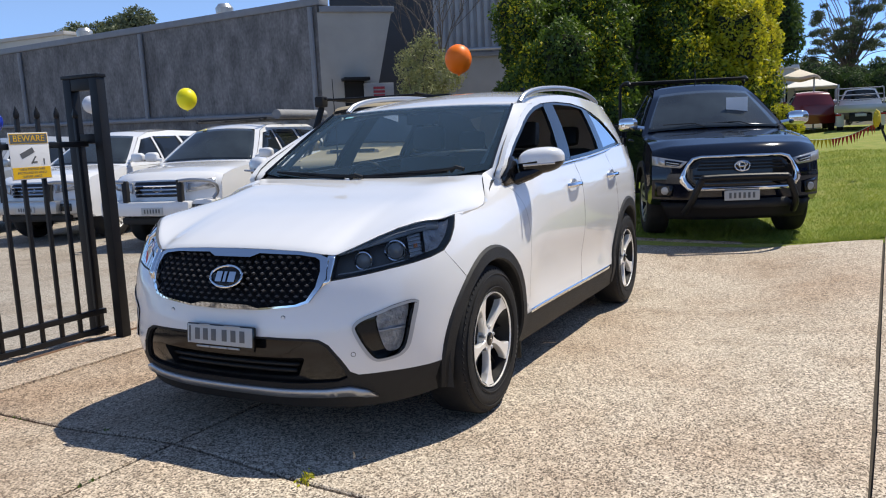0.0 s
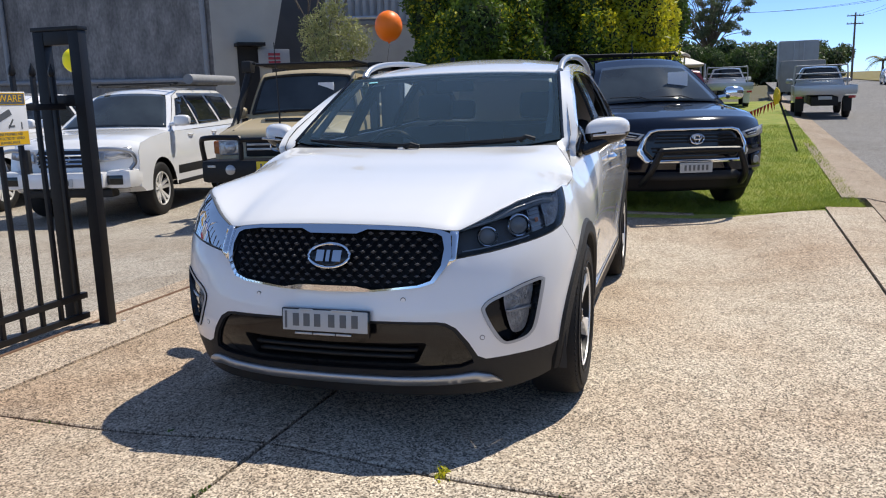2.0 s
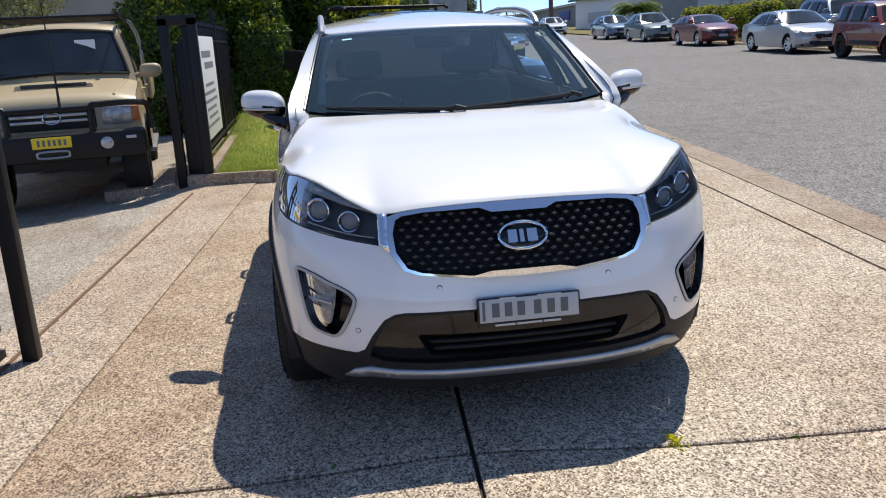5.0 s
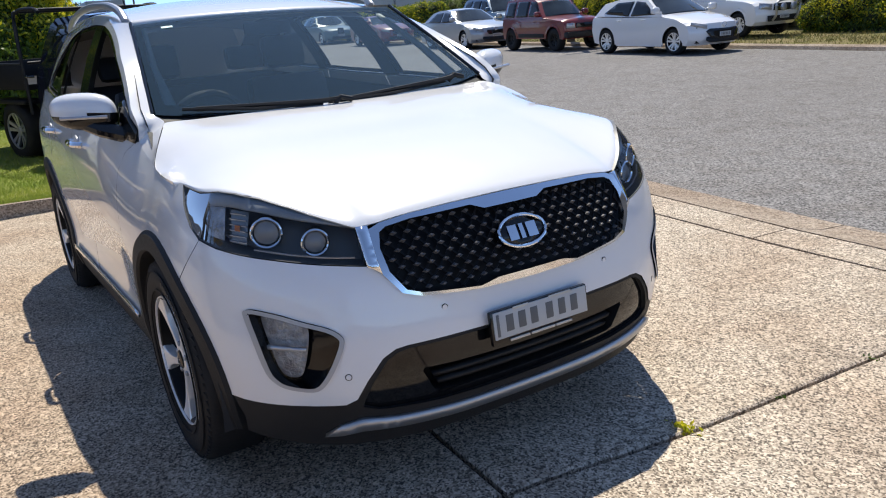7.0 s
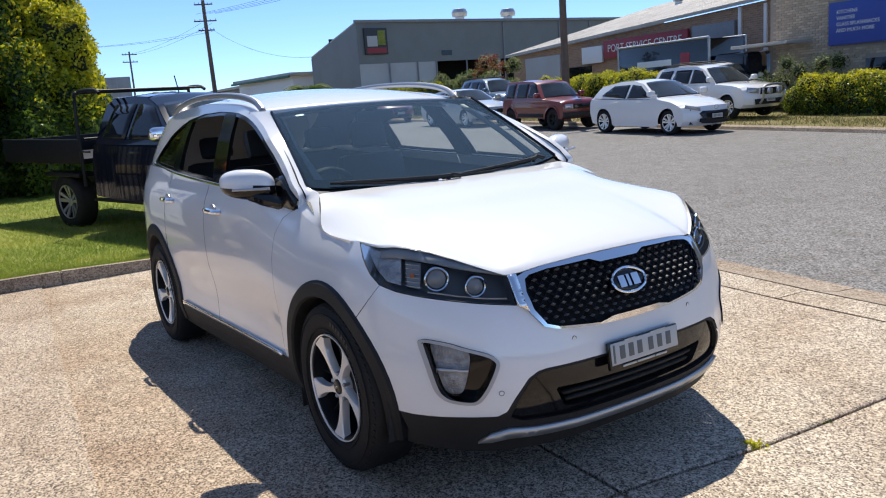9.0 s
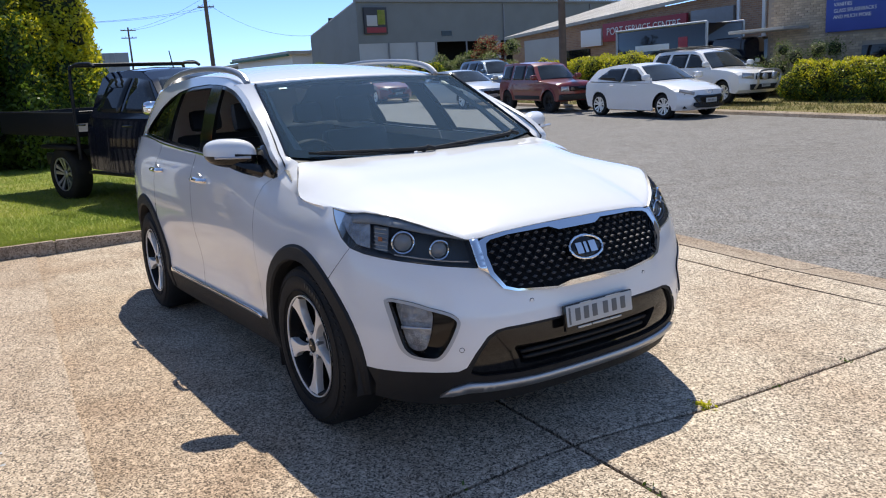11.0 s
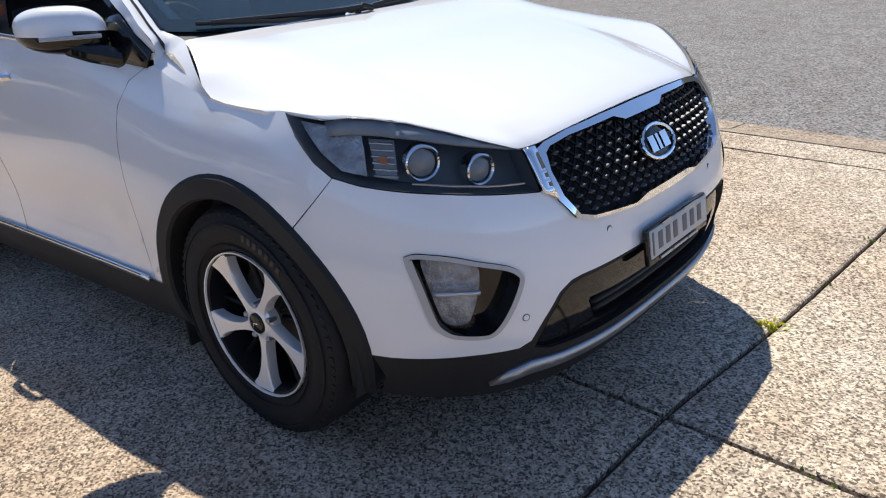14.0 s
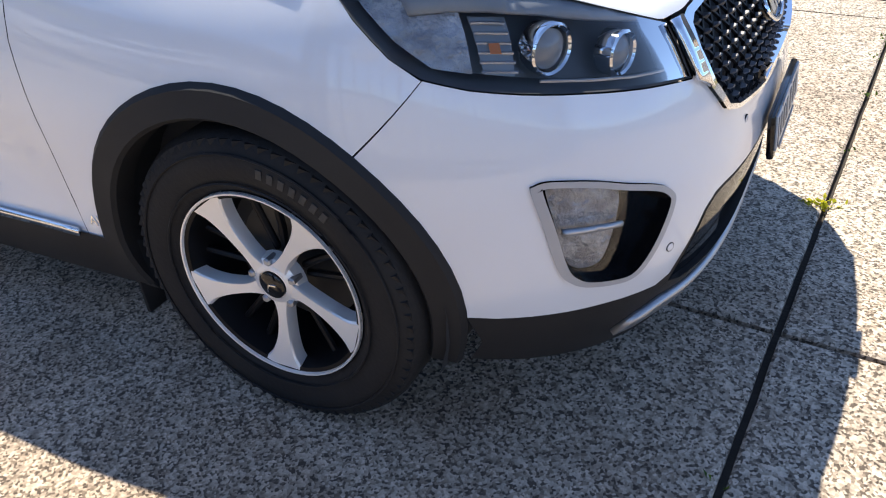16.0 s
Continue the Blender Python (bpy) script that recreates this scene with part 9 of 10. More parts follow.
def shrub(name, label, category, lumps, base, leaf=0.06, per_m2=1200, mats=((M_LEAF, 1.0),), seed=1, core=0.74, trunk=0.06, depth=0.3, choose=None, height=0.4, slim=0.5, limbs=0, rough=0.12, droop=0.0, group="", limb=0.5):
    """A bush or tree: trunk and limbs, a near-black core for the shade inside, and a crown of leaves."""
    rng = np.random.default_rng(seed)
    base = Vector(base)
    ob = thing(name, label, category, Matrix.Translation(base), group)
    lumps = [((c[0] - base.x, c[1] - base.y, c[2] - base.z), r) for c, r in lumps]
    bm = bmesh.new()
    fork = Vector((0, 0, height))
    tube(bm, smooth_line([(0, 0, -0.15), (0.03 * height, 0.02 * height, height * 0.5), fork], 4), trunk, 10, taper=trunk * 0.7)
    for c, r in (lumps if not limbs else lumps[:limbs]):
        c = Vector(c)
        mid = fork.lerp(c, 0.5) + Vector((rng.normal(0, 0.06), rng.normal(0, 0.06), 0.12)) * (c - fork).length
        tube(bm, smooth_line([fork - Vector((0, 0, 0.1 * height)), mid, c], 4), trunk * limb, 6, taper=trunk * 0.12)
    part("trunk", bm, M_BARK, ob)
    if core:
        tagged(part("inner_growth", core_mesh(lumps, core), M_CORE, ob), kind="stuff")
    at, out, own = shell(rng, lumps, per_m2, depth, rough)
    pick = rng.random(len(at))
    if choose is not None:
        pick = choose(at + np.array(base), pick)
    lo = 0.0
    for m, share in mats:
        sel = (pick >= lo) & (pick < lo + share)
        lo += share
        if sel.any():
            quick_mesh("crown", kites(rng, at[sel], out[sel], leaf, slim, droop), 4, m, ob)
    return ob


def heap(seed, n, lo, hi, r, tall=1.0):
    """Egg shapes scattered through a box."""
    rnd = random.Random(seed)
    out = []
    for _ in range(n):
        k = rnd.uniform(0.75, 1.25) * r
        out.append(((rnd.uniform(lo[0], hi[0]), rnd.uniform(lo[1], hi[1]), rnd.uniform(lo[2], hi[2])), (k, k, k * tall)))
    return out


def row(seed, a, b, width, z0, z1, r, top=1.0):
    """Egg shapes along a clipped hedge from a to b."""
    rnd = random.Random(seed)
    a, b = Vector((a[0], a[1], 0)), Vector((b[0], b[1], 0))
    d = (b - a).normalized()
    s = Vector((-d.y, d.x, 0))
    n = max(2, int((b - a).length / (r * 0.85)))
    out = []
    for i in range(n + 1):
        for j in range(max(1, int(width / (r * 1.2)))):
            z = z0 + r * 0.5
            while z < z1 - r * 0.5:
                p = a.lerp(b, i / n) + s * (rnd.uniform(-0.5, 0.5) * width)
                k = r * rnd.uniform(0.85, 1.2)
                out.append(((p.x, p.y, z + rnd.uniform(-0.1, 0.1) * r), (k, k, k * top)))
                z += r * 0.9
    return out


# tall mixed hedge behind the black utility
A, B = Vector((-12.76, -2.98, 0)), Vector((-14.7, 0.95, 0))
rnd = random.Random(5)


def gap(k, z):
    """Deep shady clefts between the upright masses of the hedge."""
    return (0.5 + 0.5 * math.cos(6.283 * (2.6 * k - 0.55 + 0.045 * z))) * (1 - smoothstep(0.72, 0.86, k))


lumps = []
for i in range(10):
    for j in range(5):
        p = A.lerp(B, i / 9)
        z = 0.55 + 0.85 * j + rnd.uniform(-0.25, 0.25)
        back = 0.62 * z + rnd.uniform(-0.3, 0.25) + 0.75 * gap(i / 9, z)
        r = rnd.uniform(0.5, 0.8)
        lumps.append(((p.x - 0.90 * back, p.y - 0.43 * back * (1 - i / 9), z), (r, r, r * 1.2)))
for i in range(4):
    for j in range(3):
        p = A + Vector((-1.0 * i - 0.8, 0.25 * i + 0.2, 0))
        lumps.append(((p.x, p.y + rnd.uniform(0, 0.3), 0.7 + 1.05 * j), (0.8, 0.7, 0.9)))
        p = B + Vector((-1.1 * i - 0.8, -0.15 - 0.03 * i, 0))
        lumps.append(((p.x, p.y + rnd.uniform(-0.2, 0.1), 0.7 + 1.2 * j + 0.1 * i), (0.8, 0.65, 0.95)))
for i in range(260):
    # upright plumes that stand out of the face
    k = rnd.uniform(-0.02, 1.04)
    p = A.lerp(B, k)
    z = rnd.uniform(0.9, 4.6)
    if gap(k, z) > 0.45:
        continue
    out = 0.62 - 0.62 * z + rnd.uniform(0.0, 0.6) - 0.4 * gap(k, z)
    r = rnd.uniform(0.16, 0.30)
    lumps.append(((p.x + 0.9 * out, p.y + 0.43 * out * (1 - k), z), (r, r, r * rnd.uniform(1.8, 3.0))))


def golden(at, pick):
    """More gold towards the far end; sunlit tops and shaded clefts are put into leaf colour."""
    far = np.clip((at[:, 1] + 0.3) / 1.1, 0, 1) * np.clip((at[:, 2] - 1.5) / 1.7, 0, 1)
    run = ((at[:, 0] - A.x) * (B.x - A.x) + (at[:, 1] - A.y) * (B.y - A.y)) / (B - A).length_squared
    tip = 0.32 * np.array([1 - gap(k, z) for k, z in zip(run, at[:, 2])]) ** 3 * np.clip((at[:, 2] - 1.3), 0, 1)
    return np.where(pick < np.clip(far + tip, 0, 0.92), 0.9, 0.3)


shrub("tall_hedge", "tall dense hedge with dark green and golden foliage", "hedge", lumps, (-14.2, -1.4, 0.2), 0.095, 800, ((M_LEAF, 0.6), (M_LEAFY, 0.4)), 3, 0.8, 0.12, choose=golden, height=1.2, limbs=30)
shrub("dark_tree", "dark green leafy tree behind the golden hedge", "tree", heap(8, 26, (-23.6, -0.4, 3.3), (-21.4, 1.55, 8.2), 0.62, 1.2), (-22.4, 0.7, 0.3), 0.11, 420, ((M_LEAFD, 0.75), (M_LEAF, 0.25)), 8, 0.7, 0.14, height=2.4)
shrub("golden_hedge", "low clipped golden hedge beside the lawn", "hedge", row(9, (-23.4, 0.7), (-24.4, 1.75), 0.9, 0.45, 1.75, 0.40), (-24.4, 1.9, 0.35), 0.08, 900, ((M_LEAFY, 1.0),), 9, 0.78, 0.04)
shrub("dark_shrub", "dark green shrub under the shade canopy", "shrub", heap(29, 14, (-48.0, 2.6, 1.6), (-44.5, 6.0, 3.3), 0.8), (-46, 4.2, 0.4), 0.11, 420, ((M_LEAFD, 1.0),), 29, 0.75, 0.05)
gum = []
rnd = random.Random(12)
for i in range(96):
    a, rr = rnd.uniform(0, 6.28), 2.5 * math.sqrt(rnd.uniform(0.02, 1.0))
    z = 4.3 + 5.0 * rnd.random() * (1 - 0.25 * (rr / 2.5) ** 2) + 0.25 * rr
    k = rnd.uniform(0.20, 0.46)
    gum.append(((-51 + math.cos(a) * rr, 4.2 + math.sin(a) * rr, z), (k, k, 0.5 * k)))
shrub("gum_tree", "open-crowned gum tree with pale limbs and grey-green leaves", "tree", gum, (-51, 4.3, 0.9), 0.15, 260, ((M_LEAFG, 1.0),), 12, 0, 0.13, depth=0.95, height=3.2, slim=0.34, droop=0.6, limb=0.26)
shrub("olive_tree", "small olive-green tree beside the grey building", "tree", heap(14, 16, (-14.5, -6.7, 2.1), (-13.5, -5.6, 3.6), 0.36), (-14.0, -6.1, -0.25), 0.075, 520, ((M_LEAFO, 1.0),), 14, 0, 0.05, depth=0.8, height=1.6, slim=0.4)
# cream shade canopy and pale site office beyond the hedge
canopy = thing("shade_canopy", "cream fabric shade canopy on steel posts beside the far lawn", "canopy", pose(-36, 1.78, 0.75))
bm = bmesh.new()
apex = bm.verts.new((0, 0.0, 2.72))
rim = [bm.verts.new((1.3 * math.cos(a), 0.86 * math.sin(a), 2.36 - 0.05 * math.cos(4 * a))) for a in np.linspace(0, 2 * math.pi, 24, endpoint=False)]
skirt = [bm.verts.new(v.co * 1.01 - Vector((0, 0, 0.14))) for v in rim]
for i in range(24):
    k = (i + 1) % 24
    bm.faces.new((apex, rim[i], rim[k]))
    bm.faces.new((rim[i], skirt[i], skirt[k], rim[k]))
thicken(part("canopy_cloth", bm, mat("cream_canvas", (0.62, 0.55, 0.42), 0.85, second=(0.5, 0.44, 0.33), scale=3, bump=0.2), canopy), 0.02)
for y in (-0.6, 0.6):
    part("canopy_post", tube(bmesh.new(), [(0, y, 0), (0, y, 2.45)], 0.035), M_SATIN, canopy)
office = thing("site_office", "small pale grey site office behind the shade canopy", "building", pose(-41, 0.4, 0.8))
boxpart("wall", (-1.5, -1.6, 0), (1.5, 1.1, 2.9), mat("pale_cladding", (0.46, 0.47, 0.48), 0.7, second=(0.38, 0.39, 0.40), scale=2), office, 0.02)
boxpart("roof", (-1.7, -1.8, 2.9), (1.7, 1.3, 3.08), M_SATIN, office, 0.02)
boxpart("window", (1.5, 0.0, 1.3), (1.53, 0.8, 2.2), M_DARKGLASS, office, 0.004)
# leafless tree against the charcoal wall
bt = thing("bare_tree", "leafless grey tree with fine twigs before the charcoal wall", "tree", pose(-19.6, -8.25, -0.2))
bm = bmesh.new()
rnd = random.Random(21)


def twig(bm, p, d, ln, r, depth):
    q = p + d * ln
    tube(bm, [p, p.lerp(q, 0.5) + Vector((rnd.uniform(-1, 1), rnd.uniform(-1, 1), 0)) * ln * 0.06, q], r, 5, taper=r * 0.6)
    if depth:
        for _ in range(3):
            e = (d + Vector((rnd.uniform(-0.7, 0.7), rnd.uniform(-0.7, 0.7), rnd.uniform(-0.1, 0.5)))).normalized()
            twig(bm, p.lerp(q, rnd.uniform(0.6, 1.0)), e, ln * rnd.uniform(0.6, 0.8), r * 0.55, depth - 1)


twig(bm, Vector((0, 0, 0)), Vector((0.02, 0.03, 1)).normalized(), 2.9, 0.07, 5)
part("trunk", bm, M_BARK, bt)
# trees beyond the buildings
shrub("far_tree", "dark gum tree showing beyond the pale shed", "tree", heap(31, 16, (-62, -66, 9), (-56, -58, 13.5), 1.7, 0.8), (-58, -61, -0.3), 0.34, 60, ((M_LEAFG, 1.0),), 31, 0.6, 0.3, height=6)
shrub("far_tree", "round dark tree showing above the parapet", "tree", heap(32, 9, (-42, -38, 6.0), (-40, -33.5, 7.0), 1.0, 0.8), (-41, -34, -0.3), 0.28, 80, ((M_LEAFD, 1.0),), 32, 0.7, 0.25, height=4)
shrub("far_tree", "thin gum tree with sparse tufts above the parapet", "tree", heap(33, 9, (-41, -29.5, 7.6), (-39, -23, 9.6), 0.6, 0.9), (-40, -26.5, -0.3), 0.26, 70, ((M_LEAFG, 1.0),), 33, 0, 0.14, height=4.5, depth=0.8)
for k, (x, y, n, z1, s) in enumerate(((-118, 4, 22, 7.5, 41), (-128, 14, 20, 8.0, 42), (-122, -8, 20, 9.0, 43), (-150, 26, 18, 8.5, 44), (-190, 36, 22, 11, 45))):
    shrub("far_tree", "distant dark belt tree at the end of the street", "tree", heap(s, n, (x - 4, y - 5, 2.6), (x + 4, y + 5, z1), 2.0, 0.85), (x, y, 1.8), 0.5, 22, ((M_LEAFG, 0.5), (M_LEAFD, 0.5)), s, 0.72, 0.3, height=2, group="tree belt")


def palm(name, label, base, h, fronds, ln, seed, mt):
    rnd = random.Random(seed)
    ob = thing(name, label, "palm", Matrix.Translation(base))
    part("trunk", tube(bmesh.new(), smooth_line([(0, 0, -0.2), (0.05, 0.02, h * 0.5), (0, 0.05, h)], 5), 0.16, 10, taper=0.11), M_BARK, ob)
    vs = []
    for i in range(fronds):
        a = rnd.uniform(0, 6.28)
        up = rnd.uniform(0.1, 1.0)
        d = Vector((math.cos(a), math.sin(a), 0))
        s = Vector((-d.y, d.x, 0))
        for j in range(22):
            t = j / 22
            p = Vector((0, 0.05, h)) + d * (ln * t) + Vector((0, 0, ln * (up * t - 0.9 * t * t)))
            for sg in (1, -1):
                tip = p + (s * sg * 0.8 + d * 0.5 + Vector((0, 0, -0.45))) * (ln * 0.28 * (1 - 0.6 * t))
                w = d * 0.03
                vs += [tuple(p - w), tuple(p.lerp(tip, 0.5) + w), tuple(tip), tuple(p.lerp(tip, 0.5) - w)]
    quick_mesh("crown", vs, 4, mt, ob)
    return ob


palm("palm_tree", "small palm far down the street", street(105, 12.6, 0), 2.4, 34, 1.9, 5, M_LEAFG)
palm("palm_tree", "bushy bright green palm by the far verge", street(50, 13.0, 0), 1.7, 110, 1.7, 6, M_LEAF)
# hedges across the street, most with more gold leaves towards their tops
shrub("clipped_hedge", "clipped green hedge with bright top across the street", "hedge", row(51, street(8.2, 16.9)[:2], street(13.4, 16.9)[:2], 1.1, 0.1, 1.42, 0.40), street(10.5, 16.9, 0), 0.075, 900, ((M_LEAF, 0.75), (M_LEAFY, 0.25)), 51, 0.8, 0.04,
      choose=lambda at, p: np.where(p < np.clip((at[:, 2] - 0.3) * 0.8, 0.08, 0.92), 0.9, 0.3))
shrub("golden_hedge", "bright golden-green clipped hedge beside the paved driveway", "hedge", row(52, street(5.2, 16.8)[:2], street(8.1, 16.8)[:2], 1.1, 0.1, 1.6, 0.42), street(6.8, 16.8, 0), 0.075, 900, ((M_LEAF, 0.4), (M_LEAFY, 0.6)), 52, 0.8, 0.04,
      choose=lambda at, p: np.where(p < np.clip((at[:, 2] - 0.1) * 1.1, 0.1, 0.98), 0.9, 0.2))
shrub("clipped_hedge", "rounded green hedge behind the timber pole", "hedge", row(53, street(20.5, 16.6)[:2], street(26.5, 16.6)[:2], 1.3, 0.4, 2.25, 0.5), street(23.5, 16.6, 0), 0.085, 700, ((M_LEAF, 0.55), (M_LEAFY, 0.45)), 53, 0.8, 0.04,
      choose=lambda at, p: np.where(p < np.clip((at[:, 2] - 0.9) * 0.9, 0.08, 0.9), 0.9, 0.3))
shrub("clipped_hedge", "low flat-topped hedge before the steel shed", "hedge", row(54, street(36, 15.6)[:2], street(46, 15.6)[:2], 1.2, 0.8, 2.35, 0.5), street(41, 15.6, 0), 0.1, 420, ((M_LEAF, 0.6), (M_LEAFY, 0.4)), 54, 0.8, 0.04)
for k, (u, v, s, zt) in enumerate(((31.5, 17.3, 61, 3.3), (36.0, 18.2, 62, 3.0), (39.5, 18.4, 63, 2.9))):
    c = street(u, v, 0)
    shrub("garden_shrub", "loose olive-green shrub before the steel shed", "shrub", heap(s, 12, (c.x - 1.1, c.y - 0.7, c.z + 0.6), (c.x + 1.1, c.y + 0.7, zt - 0.3), 0.45), c, 0.1, 330, ((M_LEAFO, 0.6), (M_LEAF, 0.4)), s, 0.6, 0.05, depth=0.6)
c = street(33.6, 17.4, 0)
shrub("flowering_shrub", "flowering shrub with orange-red bracts and arching branches", "shrub", heap(64, 18, (c.x - 1.5, c.y - 0.8, c.z + 0.6), (c.x + 1.4, c.y + 0.8, 3.35), 0.45), c, 0.1, 330, ((M_LEAFR, 0.55), (M_LEAFO, 0.45)), 64, 0.55, 0.05, depth=0.7, rough=0.25)
c = street(14.4, 17.6, 0)
shrub("garden_shrub", "feathery pale green shrub beside the brick wall", "shrub", heap(65, 12, (c.x - 1.6, c.y - 0.5, c.z + 0.5), (c.x + 1.8, c.y + 0.5, 2.0), 0.38), c, 0.09, 330, ((M_LEAFO, 0.5), (M_LEAF, 0.5)), 65, 0.5, 0.04, depth=0.7, rough=0.3, slim=0.25)


def blades(rng, at, tall, wide, lean=0.5):
    n = len(at)
    a = rng.uniform(0, 2 * math.pi, n)
    side = np.stack((np.cos(a), np.sin(a), np.zeros(n)), 1)
    h = (tall * rng.uniform(0.5, 1.3, n))[:, None]
    b = rng.uniform(0, 2 * math.pi, n)
    tip = np.stack((np.cos(b) * lean, np.sin(b) * lean, np.ones(n)), 1) * h
    q = np.empty((n, 3, 3))
    q[:, 0], q[:, 1], q[:, 2] = at - side * wide, at + side * wide, at + tip
    return q.reshape(-1, 3)


# grass of the lawn and of the far verge
rng = np.random.default_rng(77)
n = 150000
near = rng.random(n) ** 1.8
xs = -5.76 - near * 14.5
ys = rng.uniform(-2.0, 6.2, n)
edge = np.array([street_uv(x, y)[1] for x, y in zip(xs, ys)])
ok = (edge < -0.56)
pts = np.array([(x, y, lawn_z(x, y) - 0.004) for x, y in zip(xs[ok], ys[ok])])
lawn_grass = thing("lawn_grass", "short mown grass blades with a few dry ones", "grass", pose(0, 0, 0), kind="stuff")
quick_mesh("blades", blades(rng, pts, 0.042, 0.0045, 0.8), 3, leaf_mat("lawn_blades", (0.16, 0.24, 0.03), (0.42, 0.46, 0.08), 0.45), lawn_grass)
n = 30000
us, vs_ = rng.uniform(4.6, 48, n), 12.15 + rng.random(n) * 4.5
pts = np.array([street(u, v, -0.035) for u, v in zip(us, vs_)])
thick_ = np.sin(us * 1.7) * np.sin(vs_ * 2.3 + us) + rng.normal(0, 0.5, n)
verge_grass = thing("verge_grass", "uneven dry grass tufts on the far verge", "grass", pose(0, 0, 0), kind="stuff")
quick_mesh("blades", blades(rng, pts[thick_ > -0.2], 0.10, 0.010, 0.7), 3, leaf_mat("verge_blades", (0.11, 0.13, 0.03), (0.28, 0.22, 0.09), 0.3), verge_grass)


def weed(x, y, n, r, tall, seed):
    """A small tuft growing out of a joint."""
    g = np.random.default_rng(seed)
    ob = thing("weed", "small green weed growing in the concrete joint", "weed", pose(x, y, drive_z((Vector((x, y, 0)) - SLAB_O).dot(SLAB_A), (Vector((x, y, 0)) - SLAB_O).dot(SLAB_B)) - 0.012), group="joint weeds")
    at = np.stack((g.normal(0, r, n), g.normal(0, r * 0.35, n), np.zeros(n)), 1)
    out = unit(np.stack((g.normal(0, 1, n), g.normal(0, 1, n), np.full(n, 0.8)), 1))
    at[:, 2] = g.uniform(0.002, tall, n)
    quick_mesh("leaves", kites(g, at, out, 0.022, 0.5), 4, M_LEAFY if n > 40 else M_LEAF, ob)


weed(1.045, 0.49, 70, 0.035, 0.03, 1)
rj = random.Random(4)
for i in range(16):
    if rj.random() < 0.5:
        p = SLAB_O + SLAB_B * rj.uniform(-1.6, 2.8)
    else:
        p = SLAB_O + SLAB_A * rj.uniform(0.2, 4.5)
    weed(p.x, p.y, rj.randint(8, 22), 0.03, 0.008, 100 + i)


# ---- gate, signs, balloons, poles ----
M_YEL = mat("sign_yellow", (0.78, 0.46, 0.01), 0.45)
M_BALY = mat("yellow_balloon_rubber", (0.88, 0.76, 0.01), 0.42, spec=0.35)
M_BALO = mat("orange_balloon_rubber", (1.0, 0.20, 0.008), 0.42, spec=0.35)
M_BALW = mat("white_balloon_rubber", (0.62, 0.64, 0.70), 0.25, spec=0.6)
M_BALB = mat("blue_balloon_rubber", (0.01, 0.03, 0.30), 0.25, spec=0.6)
M_FLAGR = mat("red_bunting", (0.45, 0.02, 0.015), 0.6)
M_FLAGY = mat("yellow_bunting", (0.75, 0.52, 0.02), 0.6)
M_TIMBER = mat("weathered_pole_timber", (0.16, 0.12, 0.09), 0.9, second=(0.10, 0.075, 0.055), scale=6, bump=0.4, bump_scale=25)


def gate_frame(x, y, turn, h=1.9, z0=-0.02):
    """Two square posts joined at the top, that guide a sliding gate between them."""
    g = thing("gate_guide", "black steel double-post gate guide on base plate", "gate post", pose(x, y, z0, 0, 0, turn), "gate guides")
    for s in (0.13, -0.13):
        boxpart("post", (-0.038, s - 0.038, 0.012), (0.038, s + 0.038, h), M_STEELBLK, g, 0.005)
    boxpart("top_plate", (-0.045, -0.175, h), (0.045, 0.175, h + 0.025), M_STEELBLK, g, 0.004)
    boxpart("top_rail", (-0.036, -0.092, h - 0.085), (0.036, 0.092, h), M_STEELBLK, g, 0.004)
    boxpart("cross_rail", (-0.03, -0.092, h - 0.46), (0.03, 0.092, h - 0.39), M_STEELBLK, g, 0.004)
    boxpart("base_plate", (-0.10, -0.22, 0.0), (0.10, 0.22, 0.012), M_GALV, g, 0.003)
    for sx in (-0.07, 0.07):
        for sy in (-0.2, 0.2):
            part("bolt", lathe(bmesh.new(), [(0, 0.012), (0.012, 0.012), (0.012, 0.024), (0, 0.026)], pose(sx, sy, 0, 90, 0, 0), 6), M_GALV, g)
    return g


gate_frame(-0.57, -2.37, 0)
# leaf of the sliding gate
gl = thing("sliding_gate", "black steel picket sliding gate with spear tops", "gate", pose(-0.52, -2.37, 0.0, 0, 0, -4.9))
for z in (0.2, 1.42):
    boxpart("rail", (-0.02, -0.02, z - 0.02), (6.2, 0.02, z + 0.02), M_STEELBLK, gl, 0.004)
boxpart("bottom_rail", (-0.02, -0.022, 0.045), (6.2, 0.022, 0.085), M_STEELBLK, gl, 0.004)
pick = bmesh.new()
box(pick, (-0.0125, -0.0125, 0.065), (0.0125, 0.0125, 1.60), 0.002)
lathe(pick, [(0.0125, 0), (0.020, 0.012), (0.020, 0.035), (0.0, 0.085)], pose(0, 0, 1.60, 90, 0, 0), 8)
first = part("picket", pick, M_STEELBLK, gl)
first.location = (0.05, 0, 0)
for i in range(1, 42):
    ob = new("picket", first.data)
    ob.parent = gl
    ob.location = (0.05 + 0.145 * i, 0, 0)
# warning sign on the gate
GM = pose(-0.52, -2.37, 0.0, 0, 0, -4.9)


def gate_sign(x0, x1, z0, z1, label):
    s = thing("warning_sign", label, "sign", GM @ pose((x0 + x1) / 2, 0.032, z0))
    boxpart("sign_plate", (-(x1 - x0) / 2, -0.002, 0), ((x1 - x0) / 2, 0.002, z1 - z0), M_WHITEP, s, 0.001)
    return s


ws = gate_sign(0.30, 0.58, 1.20, 1.51, "yellow and white surveillance warning sign on gate")
W = 0.14
FACE = pose(0, 0, 0, 90, 0, 180)


def on_sign(x, z, y=0.0035):
    return pose(x, y, z, 90, 0, 180)


